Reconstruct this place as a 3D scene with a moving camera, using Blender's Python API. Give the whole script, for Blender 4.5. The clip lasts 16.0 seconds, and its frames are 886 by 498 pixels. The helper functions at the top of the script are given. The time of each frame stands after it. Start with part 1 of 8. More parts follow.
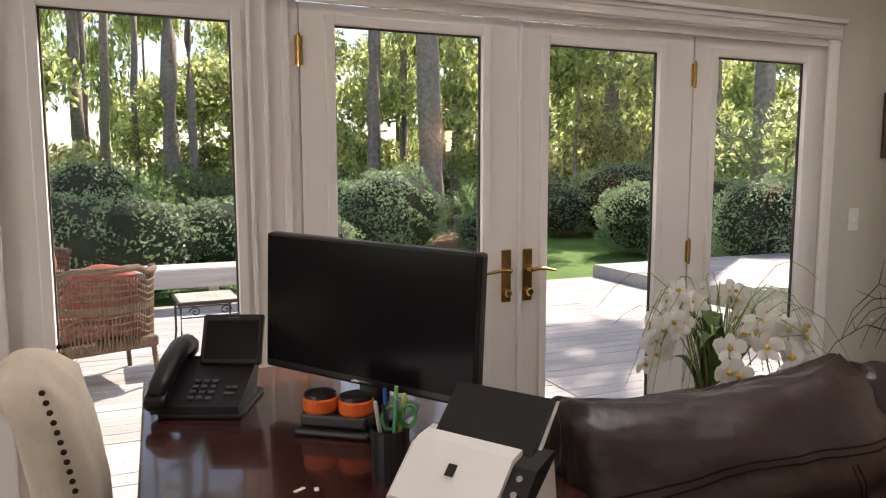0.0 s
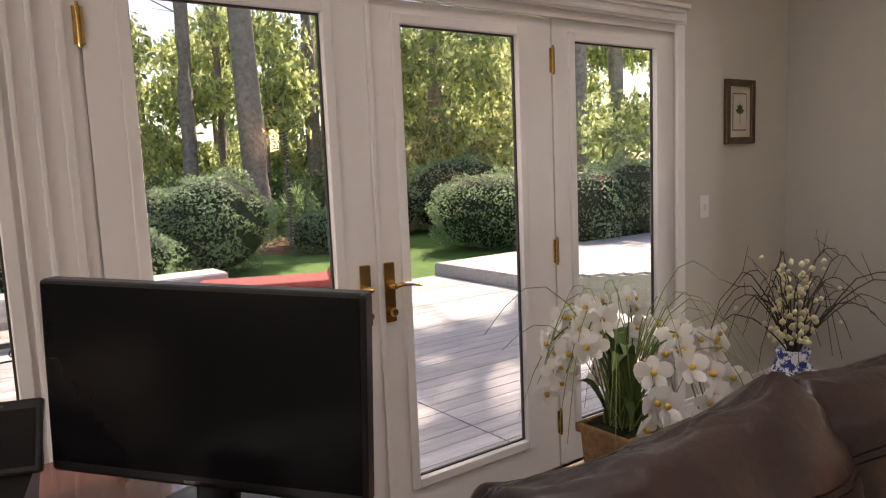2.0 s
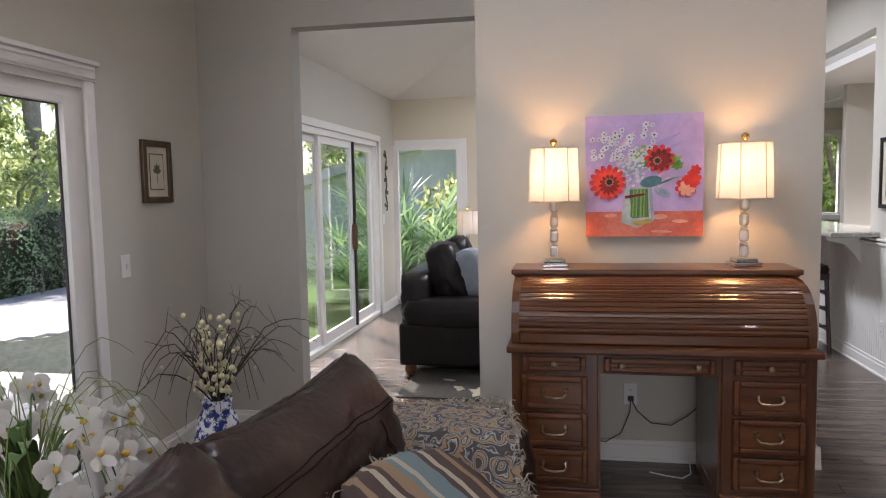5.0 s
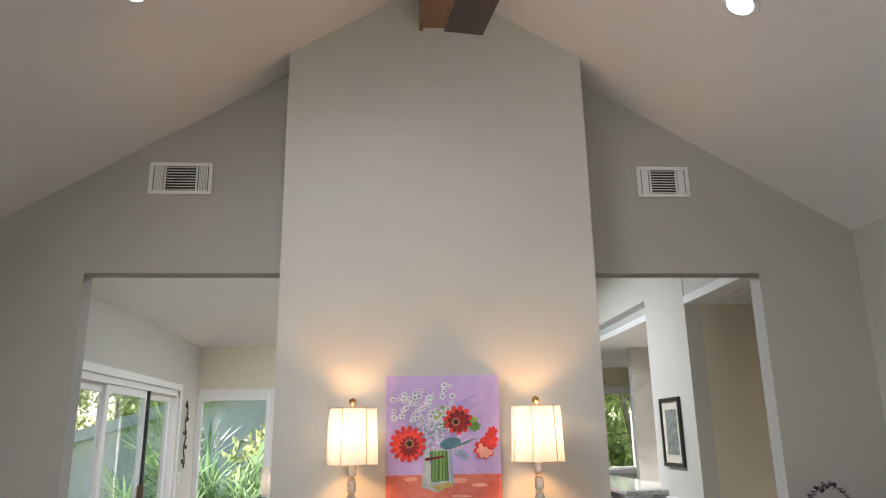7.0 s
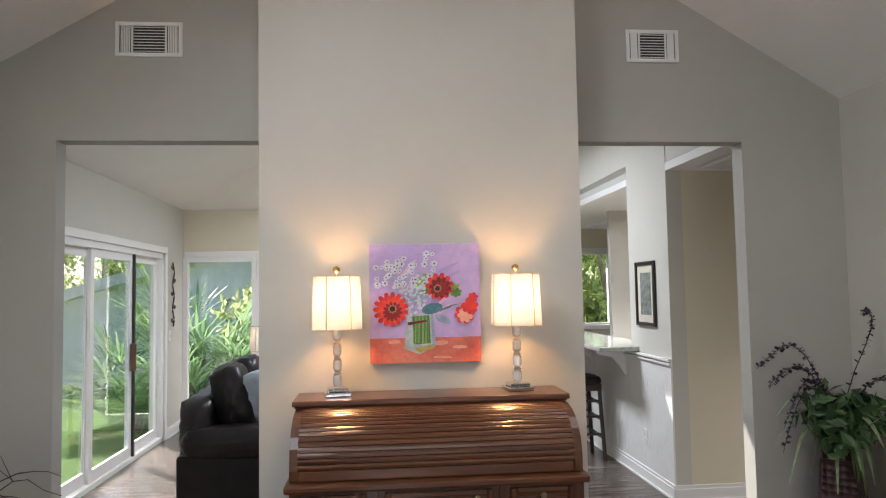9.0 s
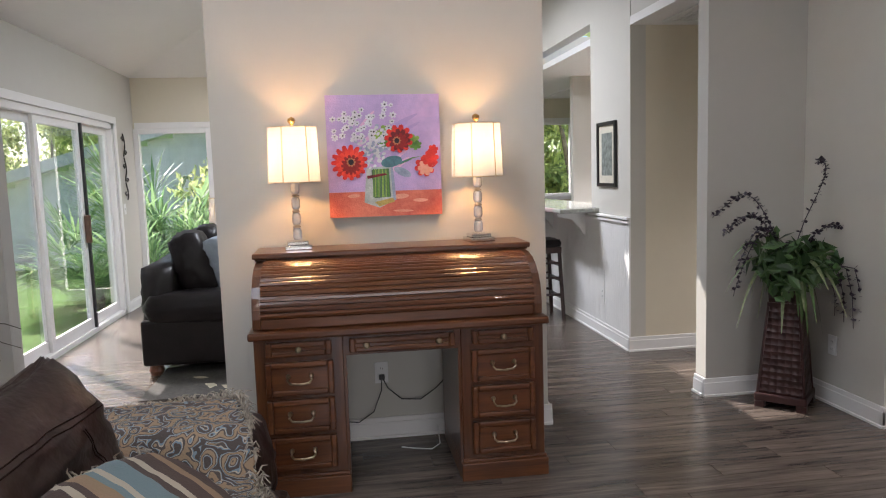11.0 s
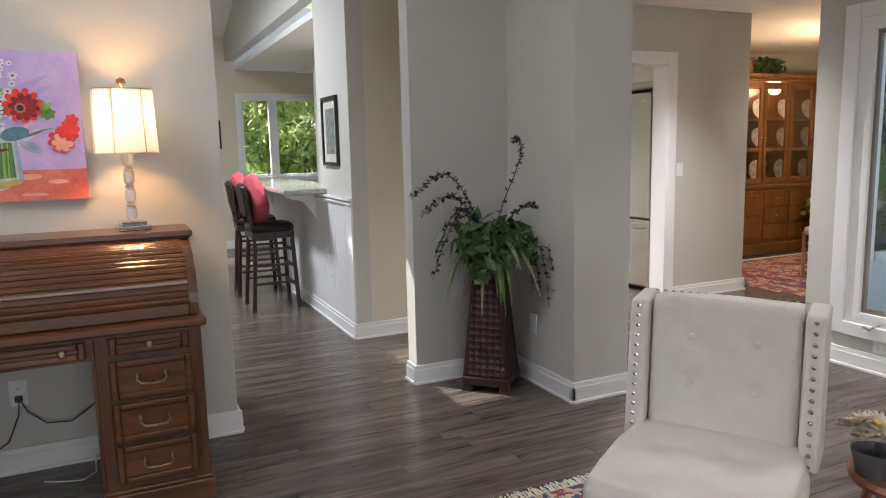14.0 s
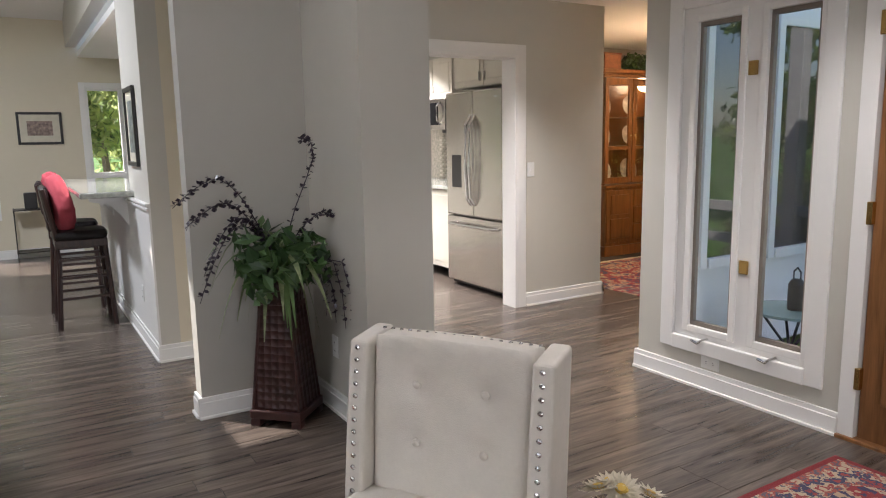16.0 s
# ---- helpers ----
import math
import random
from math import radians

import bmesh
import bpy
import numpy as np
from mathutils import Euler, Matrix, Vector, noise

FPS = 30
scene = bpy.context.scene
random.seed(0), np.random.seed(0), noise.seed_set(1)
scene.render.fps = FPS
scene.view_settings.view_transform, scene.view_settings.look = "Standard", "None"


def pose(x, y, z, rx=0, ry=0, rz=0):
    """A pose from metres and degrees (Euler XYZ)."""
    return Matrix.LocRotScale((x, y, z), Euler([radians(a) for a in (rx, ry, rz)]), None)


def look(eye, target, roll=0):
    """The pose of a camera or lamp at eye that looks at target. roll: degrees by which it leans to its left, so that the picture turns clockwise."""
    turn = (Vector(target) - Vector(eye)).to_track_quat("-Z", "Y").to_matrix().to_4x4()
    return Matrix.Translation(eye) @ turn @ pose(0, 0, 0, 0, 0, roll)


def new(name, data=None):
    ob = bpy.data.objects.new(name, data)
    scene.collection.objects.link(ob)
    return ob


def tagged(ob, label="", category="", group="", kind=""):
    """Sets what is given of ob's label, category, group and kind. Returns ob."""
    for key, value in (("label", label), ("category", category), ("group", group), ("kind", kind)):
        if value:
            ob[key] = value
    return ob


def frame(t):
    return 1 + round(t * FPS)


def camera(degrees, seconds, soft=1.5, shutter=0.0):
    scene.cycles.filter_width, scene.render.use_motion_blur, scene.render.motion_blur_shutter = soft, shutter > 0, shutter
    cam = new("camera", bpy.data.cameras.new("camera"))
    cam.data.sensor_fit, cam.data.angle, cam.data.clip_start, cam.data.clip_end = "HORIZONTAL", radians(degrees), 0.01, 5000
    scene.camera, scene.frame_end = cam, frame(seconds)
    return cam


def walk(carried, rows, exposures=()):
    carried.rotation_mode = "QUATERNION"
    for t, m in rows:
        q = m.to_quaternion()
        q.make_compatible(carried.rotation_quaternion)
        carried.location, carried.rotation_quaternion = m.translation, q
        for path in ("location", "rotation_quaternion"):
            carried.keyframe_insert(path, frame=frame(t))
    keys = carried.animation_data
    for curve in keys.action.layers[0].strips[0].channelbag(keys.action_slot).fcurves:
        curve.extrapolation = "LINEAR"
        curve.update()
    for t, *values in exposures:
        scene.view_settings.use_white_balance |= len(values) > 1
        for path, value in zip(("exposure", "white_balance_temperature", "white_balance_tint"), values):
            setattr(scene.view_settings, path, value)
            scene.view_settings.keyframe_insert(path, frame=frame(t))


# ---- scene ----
from mathutils.bvhtree import BVHTree

cam = camera(64.4, 16.0, 1.1)
PATH = [
    (0, (0.704, 0.667, 1.354), (1.456, 2.507, 1.132), -0.1),
    (0.5, (0.662, 0.784, 1.337), (1.315, 2.659, 1.097), -0.3),
    (1, (0.731, 0.934, 1.354), (1.413, 2.799, 1.121), -1.3),
    (1.5, (0.788, 1.039, 1.36), (1.649, 2.83, 1.137), -2.0),
    (2, (0.825, 1.097, 1.367), (1.992, 2.704, 1.13), -2.4),
    (2.5, (0.848, 1.142, 1.367), (2.334, 2.457, 1.112), -2.3),
    (3, (0.85, 1.145, 1.364), (2.539, 2.183, 1.1), -2.1),
    (3.5, (0.852, 1.13, 1.374), (2.661, 1.945, 1.119), -1.7),
    (4, (0.841, 1.103, 1.391), (2.723, 1.74, 1.161), -1.6),
    (4.2, (0.838, 1.09, 1.403), (2.742, 1.665, 1.185), -1.6),
    (6.3, (0.881, 0.901, 1.503), (2.878, 0.877, 1.605), -0.2),
    (6.5, (0.89, 0.9, 1.507), (2.877, 0.827, 1.714), -0.3),
    (7, (0.883, 0.888, 1.508), (2.811, 0.751, 2.023), -0.9),
    (7.5, (0.859, 0.879, 1.528), (2.724, 0.717, 2.232), -1.2),
    (8, (0.86, 0.88, 1.53), (2.712, 0.701, 2.262), -1.4),
    (8.5, (0.87, 0.881, 1.517), (2.797, 0.692, 2.019), -1.4),
    (9, (0.878, 0.885, 1.563), (2.866, 0.7, 1.683), -1.0),
    (9.2, (0.884, 0.891, 1.59), (2.875, 0.708, 1.576), -0.8),
    (11.3, (0.937, 0.857, 1.39), (2.897, 0.545, 1.14), -1.7),
    (11.5, (0.949, 0.838, 1.387), (2.896, 0.458, 1.135), -1.8),
    (12, (0.965, 0.757, 1.403), (2.868, 0.199, 1.14), -1.6),
    (12.5, (0.995, 0.63, 1.406), (2.845, -0.082, 1.143), -1.6),
    (13, (1.006, 0.491, 1.414), (2.815, -0.319, 1.147), -1.4),
    (13.5, (1.018, 0.383, 1.406), (2.81, -0.459, 1.128), -1.3),
    (14, (1.137, 0.247, 1.382), (2.933, -0.584, 1.094), -1.3),
    (14.5, (1.223, 0.097, 1.396), (3.025, -0.717, 1.098), -1.2),
    (15, (1.236, -0.106, 1.386), (3.035, -0.927, 1.088), -1.2),
    (15.5, (1.209, -0.34, 1.388), (2.994, -1.192, 1.091), -0.7),
    (16, (1.243, -0.555, 1.402), (2.931, -1.58, 1.092), -1.0),
]
walk(cam, [(t, look(eye, target, roll)) for t, eye, target, roll in PATH], [(0.0, 0.75, 7100, 20), (1.0, 0.7, 7300, 20), (2.5, 0.65, 7300, 26), (3.5, 0.62, 6350, 22), (4.2, 0.6, 6150, 20), (6.5, 0.88, 6450, 16), (7.5, 0.88, 5900, 11), (9.0, 0.88, 6150, 13), (12.0, 0.88, 6150, 17), (13.0, 0.92, 6200, 16), (15.5, 0.95, 5700, 12), (16.0, 0.9, 6200, 15)])

# ---- light ----
SUN = Vector((0.60, 0.50, 0.80)).normalized()
world = bpy.data.worlds.new("sky")
scene.world = world
world.use_nodes = True
wn = world.node_tree
sky = wn.nodes.new("ShaderNodeTexSky")
sky.sky_type, sky.sun_disc = "NISHITA", False
sky.sun_elevation, sky.sun_rotation = math.asin(SUN.z), math.atan2(SUN.x, SUN.y)
wn.links.new(sky.outputs["Color"], wn.nodes["Background"].inputs["Color"])
wn.nodes["Background"].inputs["Strength"].default_value = 0.14
sun = new("sun", bpy.data.lights.new("sun", "SUN"))
sun.data.energy, sun.data.angle, sun.data.color = 5.0, radians(0.5), (1.0, 0.93, 0.82)
sun.matrix_world = look(tuple(SUN * 30), (0, 0, 0))


def window_light(name, centre, towards, width, height, power, color=(0.93, 0.97, 1.0)):
    """The sky's light that comes in at an opening."""
    lamp = new(name, bpy.data.lights.new(name, "AREA"))
    lamp.data.shape, lamp.data.size, lamp.data.size_y = "RECTANGLE", width, height
    lamp.data.energy, lamp.data.color = power, color
    lamp.matrix_world = look(centre, towards)
    return lamp


# daylight of the roof windows; the west window is unseen, added as fill
window_light("skylight_lamp", (2.5, 2.115, 3.72), (2.5, 1.115, 2.04), 1.46, 1.15, 20)
window_light("west_window_lamp", (-3.36, 0.3, 1.52), (4.0, 0.3, 1.52), 3.0, 1.3, 42, (1.0, 0.97, 0.93))
window_light("sunroom_skylight_lamp", (7.42, 0.56, 3.36), (7.42, 0.56, 0), 1.1, 0.40, 85)

# ---- materials ----
def material(name, color, rough=0.6, metal=0.0, vary=0.08, scale=6.0, bump=0.0, bump_scale=60.0, dark=None, coat=0.0, rnd=0.0, spec=0.5):
    """A surface with variation at two scales and a fine relief. dark: the second colour of its stains."""
    m = bpy.data.materials.new(name)
    m.use_nodes = True
    nt = m.node_tree
    p = nt.nodes["Principled BSDF"]
    p.inputs["Roughness"].default_value, p.inputs["Metallic"].default_value = rough, metal
    p.inputs["Coat Weight"].default_value = coat
    p.inputs["Specular IOR Level"].default_value = spec
    co = nt.nodes.new("ShaderNodeTexCoord")
    n1, n2 = nt.nodes.new("ShaderNodeTexNoise"), nt.nodes.new("ShaderNodeTexNoise")
    n1.inputs["Scale"].default_value, n2.inputs["Scale"].default_value = scale, scale * 9
    n1.inputs["Detail"].default_value = 4
    mixf = nt.nodes.new("ShaderNodeMath")
    mixf.operation = "MULTIPLY_ADD"
    nt.links.new(n2.outputs["Fac"], mixf.inputs[0])
    mixf.inputs[1].default_value = 0.4
    nt.links.new(n1.outputs["Fac"], mixf.inputs[2])
    ramp = nt.nodes.new("ShaderNodeValToRGB")
    ramp.color_ramp.elements[0].position, ramp.color_ramp.elements[1].position = 0.4, 1.0
    d = dark or tuple(c * (1 - 2 * vary) for c in color)
    ramp.color_ramp.elements[0].color = (*d, 1)
    ramp.color_ramp.elements[1].color = (*(min(1, c * (1 + vary)) for c in color), 1)
    nt.links.new(mixf.outputs[0], ramp.inputs["Fac"])
    last = ramp.outputs["Color"]
    for n in (n1, n2):
        nt.links.new(co.outputs["Object"], n.inputs["Vector"])
    if rnd:
        info, hsv, mr = nt.nodes.new("ShaderNodeObjectInfo"), nt.nodes.new("ShaderNodeHueSaturation"), nt.nodes.new("ShaderNodeMapRange")
        mr.inputs["To Min"].default_value, mr.inputs["To Max"].default_value = 1 - rnd, 1 + rnd
        nt.links.new(info.outputs["Random"], mr.inputs["Value"])
        nt.links.new(mr.outputs["Result"], hsv.inputs["Value"])
        nt.links.new(last, hsv.inputs["Color"])
        last = hsv.outputs["Color"]
    nt.links.new(last, p.inputs["Base Color"])
    if bump:
        b, n3 = nt.nodes.new("ShaderNodeBump"), nt.nodes.new("ShaderNodeTexNoise")
        n3.inputs["Scale"].default_value = bump_scale
        nt.links.new(co.outputs["Object"], n3.inputs["Vector"])
        b.inputs["Strength"].default_value, b.inputs["Distance"].default_value = bump, 0.01
        nt.links.new(n3.outputs["Fac"], b.inputs["Height"])
        nt.links.new(b.outputs["Normal"], p.inputs["Normal"])
    return m


def wood(name, light, dark, rough=0.35, axis=0, scale=3.0, rnd=0.0, coat=0.0, bump=0.08):
    """Grain that runs along one axis of the object."""
    m = material(name, light, rough, coat=coat)
    nt = m.node_tree
    p = nt.nodes["Principled BSDF"]
    co, mp = nt.nodes.new("ShaderNodeTexCoord"), nt.nodes.new("ShaderNodeMapping")
    stretch = [12.0, 12.0, 12.0]
    stretch[axis] = 0.8
    mp.inputs["Scale"].default_value = stretch
    info = nt.nodes.new("ShaderNodeObjectInfo")
    shift = nt.nodes.new("ShaderNodeVectorMath")
    shift.operation = "MULTIPLY_ADD"
    comb = nt.nodes.new("ShaderNodeCombineXYZ")
    for k in range(3):
        nt.links.new(info.outputs["Random"], comb.inputs[k])
    nt.links.new(comb.outputs[0], shift.inputs[0])
    shift.inputs[1].default_value = (7.0, 13.0, 5.0)
    nt.links.new(co.outputs["Object"], shift.inputs[2])
    nt.links.new(shift.outputs[0], mp.inputs["Vector"])
    n1, n2 = nt.nodes.new("ShaderNodeTexNoise"), nt.nodes.new("ShaderNodeTexNoise")
    n1.inputs["Scale"].default_value, n1.inputs["Detail"].default_value, n1.inputs["Distortion"].default_value = scale, 6, 0.6
    n2.inputs["Scale"].default_value, n2.inputs["Detail"].default_value = scale * 6, 2
    for n in (n1, n2):
        nt.links.new(mp.outputs[0], n.inputs["Vector"])
    mix = nt.nodes.new("ShaderNodeMath")
    mix.operation = "MULTIPLY_ADD"
    nt.links.new(n2.outputs["Fac"], mix.inputs[0])
    mix.inputs[1].default_value = 0.35
    nt.links.new(n1.outputs["Fac"], mix.inputs[2])
    ramp = nt.nodes.new("ShaderNodeValToRGB")
    ramp.color_ramp.elements[0].position, ramp.color_ramp.elements[1].position = 0.45, 0.9
    ramp.color_ramp.elements[0].color, ramp.color_ramp.elements[1].color = (*dark, 1), (*light, 1)
    nt.links.new(mix.outputs[0], ramp.inputs["Fac"])
    last = ramp.outputs["Color"]
    if rnd:
        hsv, mr = nt.nodes.new("ShaderNodeHueSaturation"), nt.nodes.new("ShaderNodeMapRange")
        mr.inputs["To Min"].default_value, mr.inputs["To Max"].default_value = 1 - rnd, 1 + rnd
        nt.links.new(info.outputs["Random"], mr.inputs["Value"])
        nt.links.new(mr.outputs["Result"], hsv.inputs["Value"])
        nt.links.new(last, hsv.inputs["Color"])
        last = hsv.outputs["Color"]
    nt.links.new(last, p.inputs["Base Color"])
    b = nt.nodes.new("ShaderNodeBump")
    b.inputs["Strength"].default_value, b.inputs["Distance"].default_value = bump, 0.004
    nt.links.new(mix.outputs[0], b.inputs["Height"])
    nt.links.new(b.outputs["Normal"], p.inputs["Normal"])
    return m


def glass_material(name, tint=(1, 1, 1)):
    m = bpy.data.materials.new(name)
    m.use_nodes = True
    p = m.node_tree.nodes["Principled BSDF"]
    p.inputs["Base Color"].default_value = (*tint, 1)
    p.inputs["Transmission Weight"].default_value = 1.0
    p.inputs["Roughness"].default_value, p.inputs["IOR"].default_value = 0.0, 1.45
    return m


def glow_material(name, color, strength):
    m = bpy.data.materials.new(name)
    m.use_nodes = True
    p = m.node_tree.nodes["Principled BSDF"]
    p.inputs["Base Color"].default_value = (*color, 1)
    p.inputs["Emission Color"].default_value, p.inputs["Emission Strength"].default_value = (*color, 1), strength
    return m


WALL = material("wall_paint", (0.54, 0.522, 0.468), 0.75, vary=0.015, scale=1.5, bump=0.03, bump_scale=220)
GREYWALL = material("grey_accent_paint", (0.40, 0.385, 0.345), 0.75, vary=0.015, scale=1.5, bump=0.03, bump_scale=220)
CREAMW = material("cream_wall_paint", (0.66, 0.60, 0.47), 0.75, vary=0.015, scale=1.5, bump=0.03, bump_scale=220)
CEIL = material("ceiling_paint", (0.80, 0.79, 0.77), 0.9, vary=0.012, scale=2, bump=0.05, bump_scale=160)
TRIM = material("white_trim_paint", (0.78, 0.77, 0.75), 0.35, vary=0.015, scale=3, bump=0.01, bump_scale=90)
GLASS = glass_material("window_glass")
BRASS = material("brass", (0.62, 0.42, 0.16), 0.25, 1.0, vary=0.1, scale=30)
CHROME = material("chrome", (0.75, 0.75, 0.75), 0.15, 1.0, vary=0.03, scale=20)
FLOORBASE = material("floor_joint", (0.04, 0.033, 0.028), 0.7)
PLANK = wood("floor_plank", (0.160, 0.128, 0.105), (0.040, 0.030, 0.025), 0.27, 1, 2.0, rnd=0.16, bump=0.05)
BLACK = material("black_plastic", (0.012, 0.012, 0.013), 0.35, vary=0.1, scale=20, bump=0.02, bump_scale=300)
WHITEPL = material("white_plastic", (0.75, 0.75, 0.73), 0.4, vary=0.02)

# ---- building helpers ----
def box(bm, x0, x1, y0, y1, z0, z1, bevel=0.0):
    r = bmesh.ops.create_cube(bm, size=1, matrix=Matrix.Translation(((x0 + x1) / 2, (y0 + y1) / 2, (z0 + z1) / 2)) @ Matrix.Diagonal((x1 - x0, y1 - y0, z1 - z0, 1)))
    if bevel:
        edges = {e for v in r["verts"] for e in v.link_edges}
        bmesh.ops.bevel(bm, geom=list(edges), offset=bevel, segments=2, affect="EDGES", profile=0.5)
    return bm


def boxes(*rows, bevel=0.0):
    bm = bmesh.new()
    for r in rows:
        box(bm, *r, bevel=bevel)
    return bm


def to_mesh(name, bm, mat, smooth=False):
    me = bpy.data.meshes.new(name)
    bm.normal_update()
    bm.to_mesh(me)
    bm.free()
    for m in (mat if isinstance(mat, (list, tuple)) else [mat]):
        me.materials.append(m)
    if smooth:
        me.polygons.foreach_set("use_smooth", [True] * len(me.polygons))
    return me


def part(name, bm, mat, parent=None, label="", smooth=False):
    ob = new(name, to_mesh(name, bm, mat, smooth))
    ob.parent = parent
    if label:
        ob["label"] = label
    return ob


def thing(name, label, category, place=(0, 0, 0), turn=0.0, group="", kind=""):
    e = new(name)
    e.empty_display_size = 0.1
    e.matrix_world = pose(*place, 0, 0, turn)
    return tagged(e, label, category, group, kind)


def structure(name, bm, mat, label="", smooth=False):
    ob = part(name, bm, mat, None, "", smooth)
    return tagged(ob, label, "", "", "structure")


def prism(bm, outline, axis, a, b):
    """Extrudes an outline of pairs along an axis from a to b."""
    put = {"x": lambda u, v, w: (w, u, v), "y": lambda u, v, w: (u, w, v), "z": lambda u, v, w: (u, v, w)}[axis]
    lo = [bm.verts.new(put(u, v, a)) for u, v in outline]
    hi = [bm.verts.new(put(u, v, b)) for u, v in outline]
    n = len(outline)
    bm.faces.new(lo)
    bm.faces.new(hi[::-1])
    for i in range(n):
        bm.faces.new((lo[i], hi[i], hi[(i + 1) % n], lo[(i + 1) % n]))
    bmesh.ops.recalc_face_normals(bm, faces=bm.faces)
    return bm


def lathe(bm, profile, n=24, at=(0, 0, 0), turn=None):
    """Turns pairs of radius and height about z."""
    m = Matrix.Translation(at) @ (turn or Matrix.Identity(4))
    rings = [[bm.verts.new(m @ Vector((r * math.cos(2 * math.pi * i / n), r * math.sin(2 * math.pi * i / n), z))) for i in range(n)] for r, z in profile]
    for a, b in zip(rings, rings[1:]):
        for i in range(n):
            bm.faces.new((a[i], a[(i + 1) % n], b[(i + 1) % n], b[i]))
    bm.faces.new(rings[0][::-1])
    bm.faces.new(rings[-1])
    return bm


def tube(bm, points, radius, n=8, taper=None):
    """A round bar along points; taper: the last radius."""
    pts = [Vector(p) for p in points]
    rings = []
    for i, p in enumerate(pts):
        d = (pts[min(i + 1, len(pts) - 1)] - pts[max(i - 1, 0)]).normalized()
        q = d.to_track_quat("Z", "Y")
        r = radius if taper is None else radius + (taper - radius) * i / (len(pts) - 1)
        rings.append([bm.verts.new(p + q @ Vector((r * math.cos(2 * math.pi * k / n), r * math.sin(2 * math.pi * k / n), 0))) for k in range(n)])
    for a, b in zip(rings, rings[1:]):
        for k in range(n):
            bm.faces.new((a[k], a[(k + 1) % n], b[(k + 1) % n], b[k]))
    bm.faces.new(rings[0][::-1])
    bm.faces.new(rings[-1])
    return bm


# ---- the house ----
N, S, WEST, RIDGE = 3.22, -1.90, -3.4, 0.64
EAVE, TOP, PITCH = 2.67, 4.195, 0.595
FY = -3.725                     # face of the front wall
NT = 0.16                       # thickness of outer walls
BX, BY0, BY1, BB = 4.60, -0.215, 1.50, 5.3   # the chimney breast
EX, EX1 = 4.83, 4.95            # the wall behind it
OPEN_N, OPEN_S, HEAD = 2.615, -1.275, 2.417


def roof_z(y):
    return TOP - PITCH * abs(y - RIDGE)


structure("floor", boxes((WEST, 11.6, FY - 0.02, N, -0.06, 0.0), (5.75, 11.6, -9.0, FY - 0.02, -0.06, 0.0), (4.2, 5.75, -6.1, FY - 0.02, -0.06, 0.0)), FLOORBASE, "dark grey-brown wood plank floor")
FR0, FR1, FRT = 0.24, 3.80, 1.99     # opening of the french doors
SL0, SL1 = 6.05, 8.85                # opening of the sliding doors
structure("wall_north", boxes(
    (WEST, FR0, N, N + NT, -0.3, EAVE + 0.3), (FR0, FR1, N, N + NT, FRT, EAVE + 0.3), (FR1, SL0, N, N + NT, -0.3, EAVE + 0.3),
    (SL0, SL1, N, N + NT, 2.03, EAVE + 0.3), (SL1, 9.75, N, N + NT, -0.3, EAVE + 0.3)), WALL, "greige painted wall with door openings")
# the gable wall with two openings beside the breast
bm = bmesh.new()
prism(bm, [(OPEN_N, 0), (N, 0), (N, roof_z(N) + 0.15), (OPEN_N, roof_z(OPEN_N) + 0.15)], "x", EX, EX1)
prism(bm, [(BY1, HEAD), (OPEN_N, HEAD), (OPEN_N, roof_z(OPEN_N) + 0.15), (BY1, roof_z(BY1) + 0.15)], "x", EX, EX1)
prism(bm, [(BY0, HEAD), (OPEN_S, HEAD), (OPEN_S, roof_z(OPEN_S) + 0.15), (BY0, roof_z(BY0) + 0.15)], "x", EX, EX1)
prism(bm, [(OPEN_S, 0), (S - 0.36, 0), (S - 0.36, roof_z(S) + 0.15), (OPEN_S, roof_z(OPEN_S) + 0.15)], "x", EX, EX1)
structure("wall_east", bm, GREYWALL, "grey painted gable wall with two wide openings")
bm = bmesh.new()
prism(bm, [(BY0, 0), (BY1, 0), (BY1, roof_z(BY1) + 0.1), (RIDGE, TOP + 0.1), (BY0, roof_z(BY0) + 0.1)], "x", BX, BB)
structure("chimney_breast", bm, WALL, "tall greige painted chimney breast up to the ridge")
COLX = 4.145
structure("wall_south", boxes((COLX, EX, S - 0.36, S, 0, EAVE + 0.1), (WEST, COLX, S - 0.36, S, 2.48, EAVE + 0.1)), WALL, "short greige wall with a header")
WW0, WW1, WWB, WWT = -1.3, 1.9, 0.8, 2.25     # opening added in the unseen west wall for fill light
structure("wall_west", boxes((WEST - 0.15, WEST, -4.0, WW0, -0.3, TOP + 0.3), (WEST - 0.15, WEST, WW1, N + NT, -0.3, TOP + 0.3), (WEST - 0.15, WEST, WW0, WW1, -0.3, WWB), (WEST - 0.15, WEST, WW0, WW1, WWT, TOP + 0.3)), WALL, "greige wall with an added wide window, out of view")
# ceilings
SKY0, SKY1, SKYA, SKYB = 1.75, 3.26, 1.40, 2.45    # skylight in the north slope: x and y


def slope_quad(bm, x0, x1, ya, yb, t=0.1):
    prism(bm, [(ya, roof_z(ya)), (yb, roof_z(yb)), (yb, roof_z(yb) + t), (ya, roof_z(ya) + t)], "x", x0, x1)


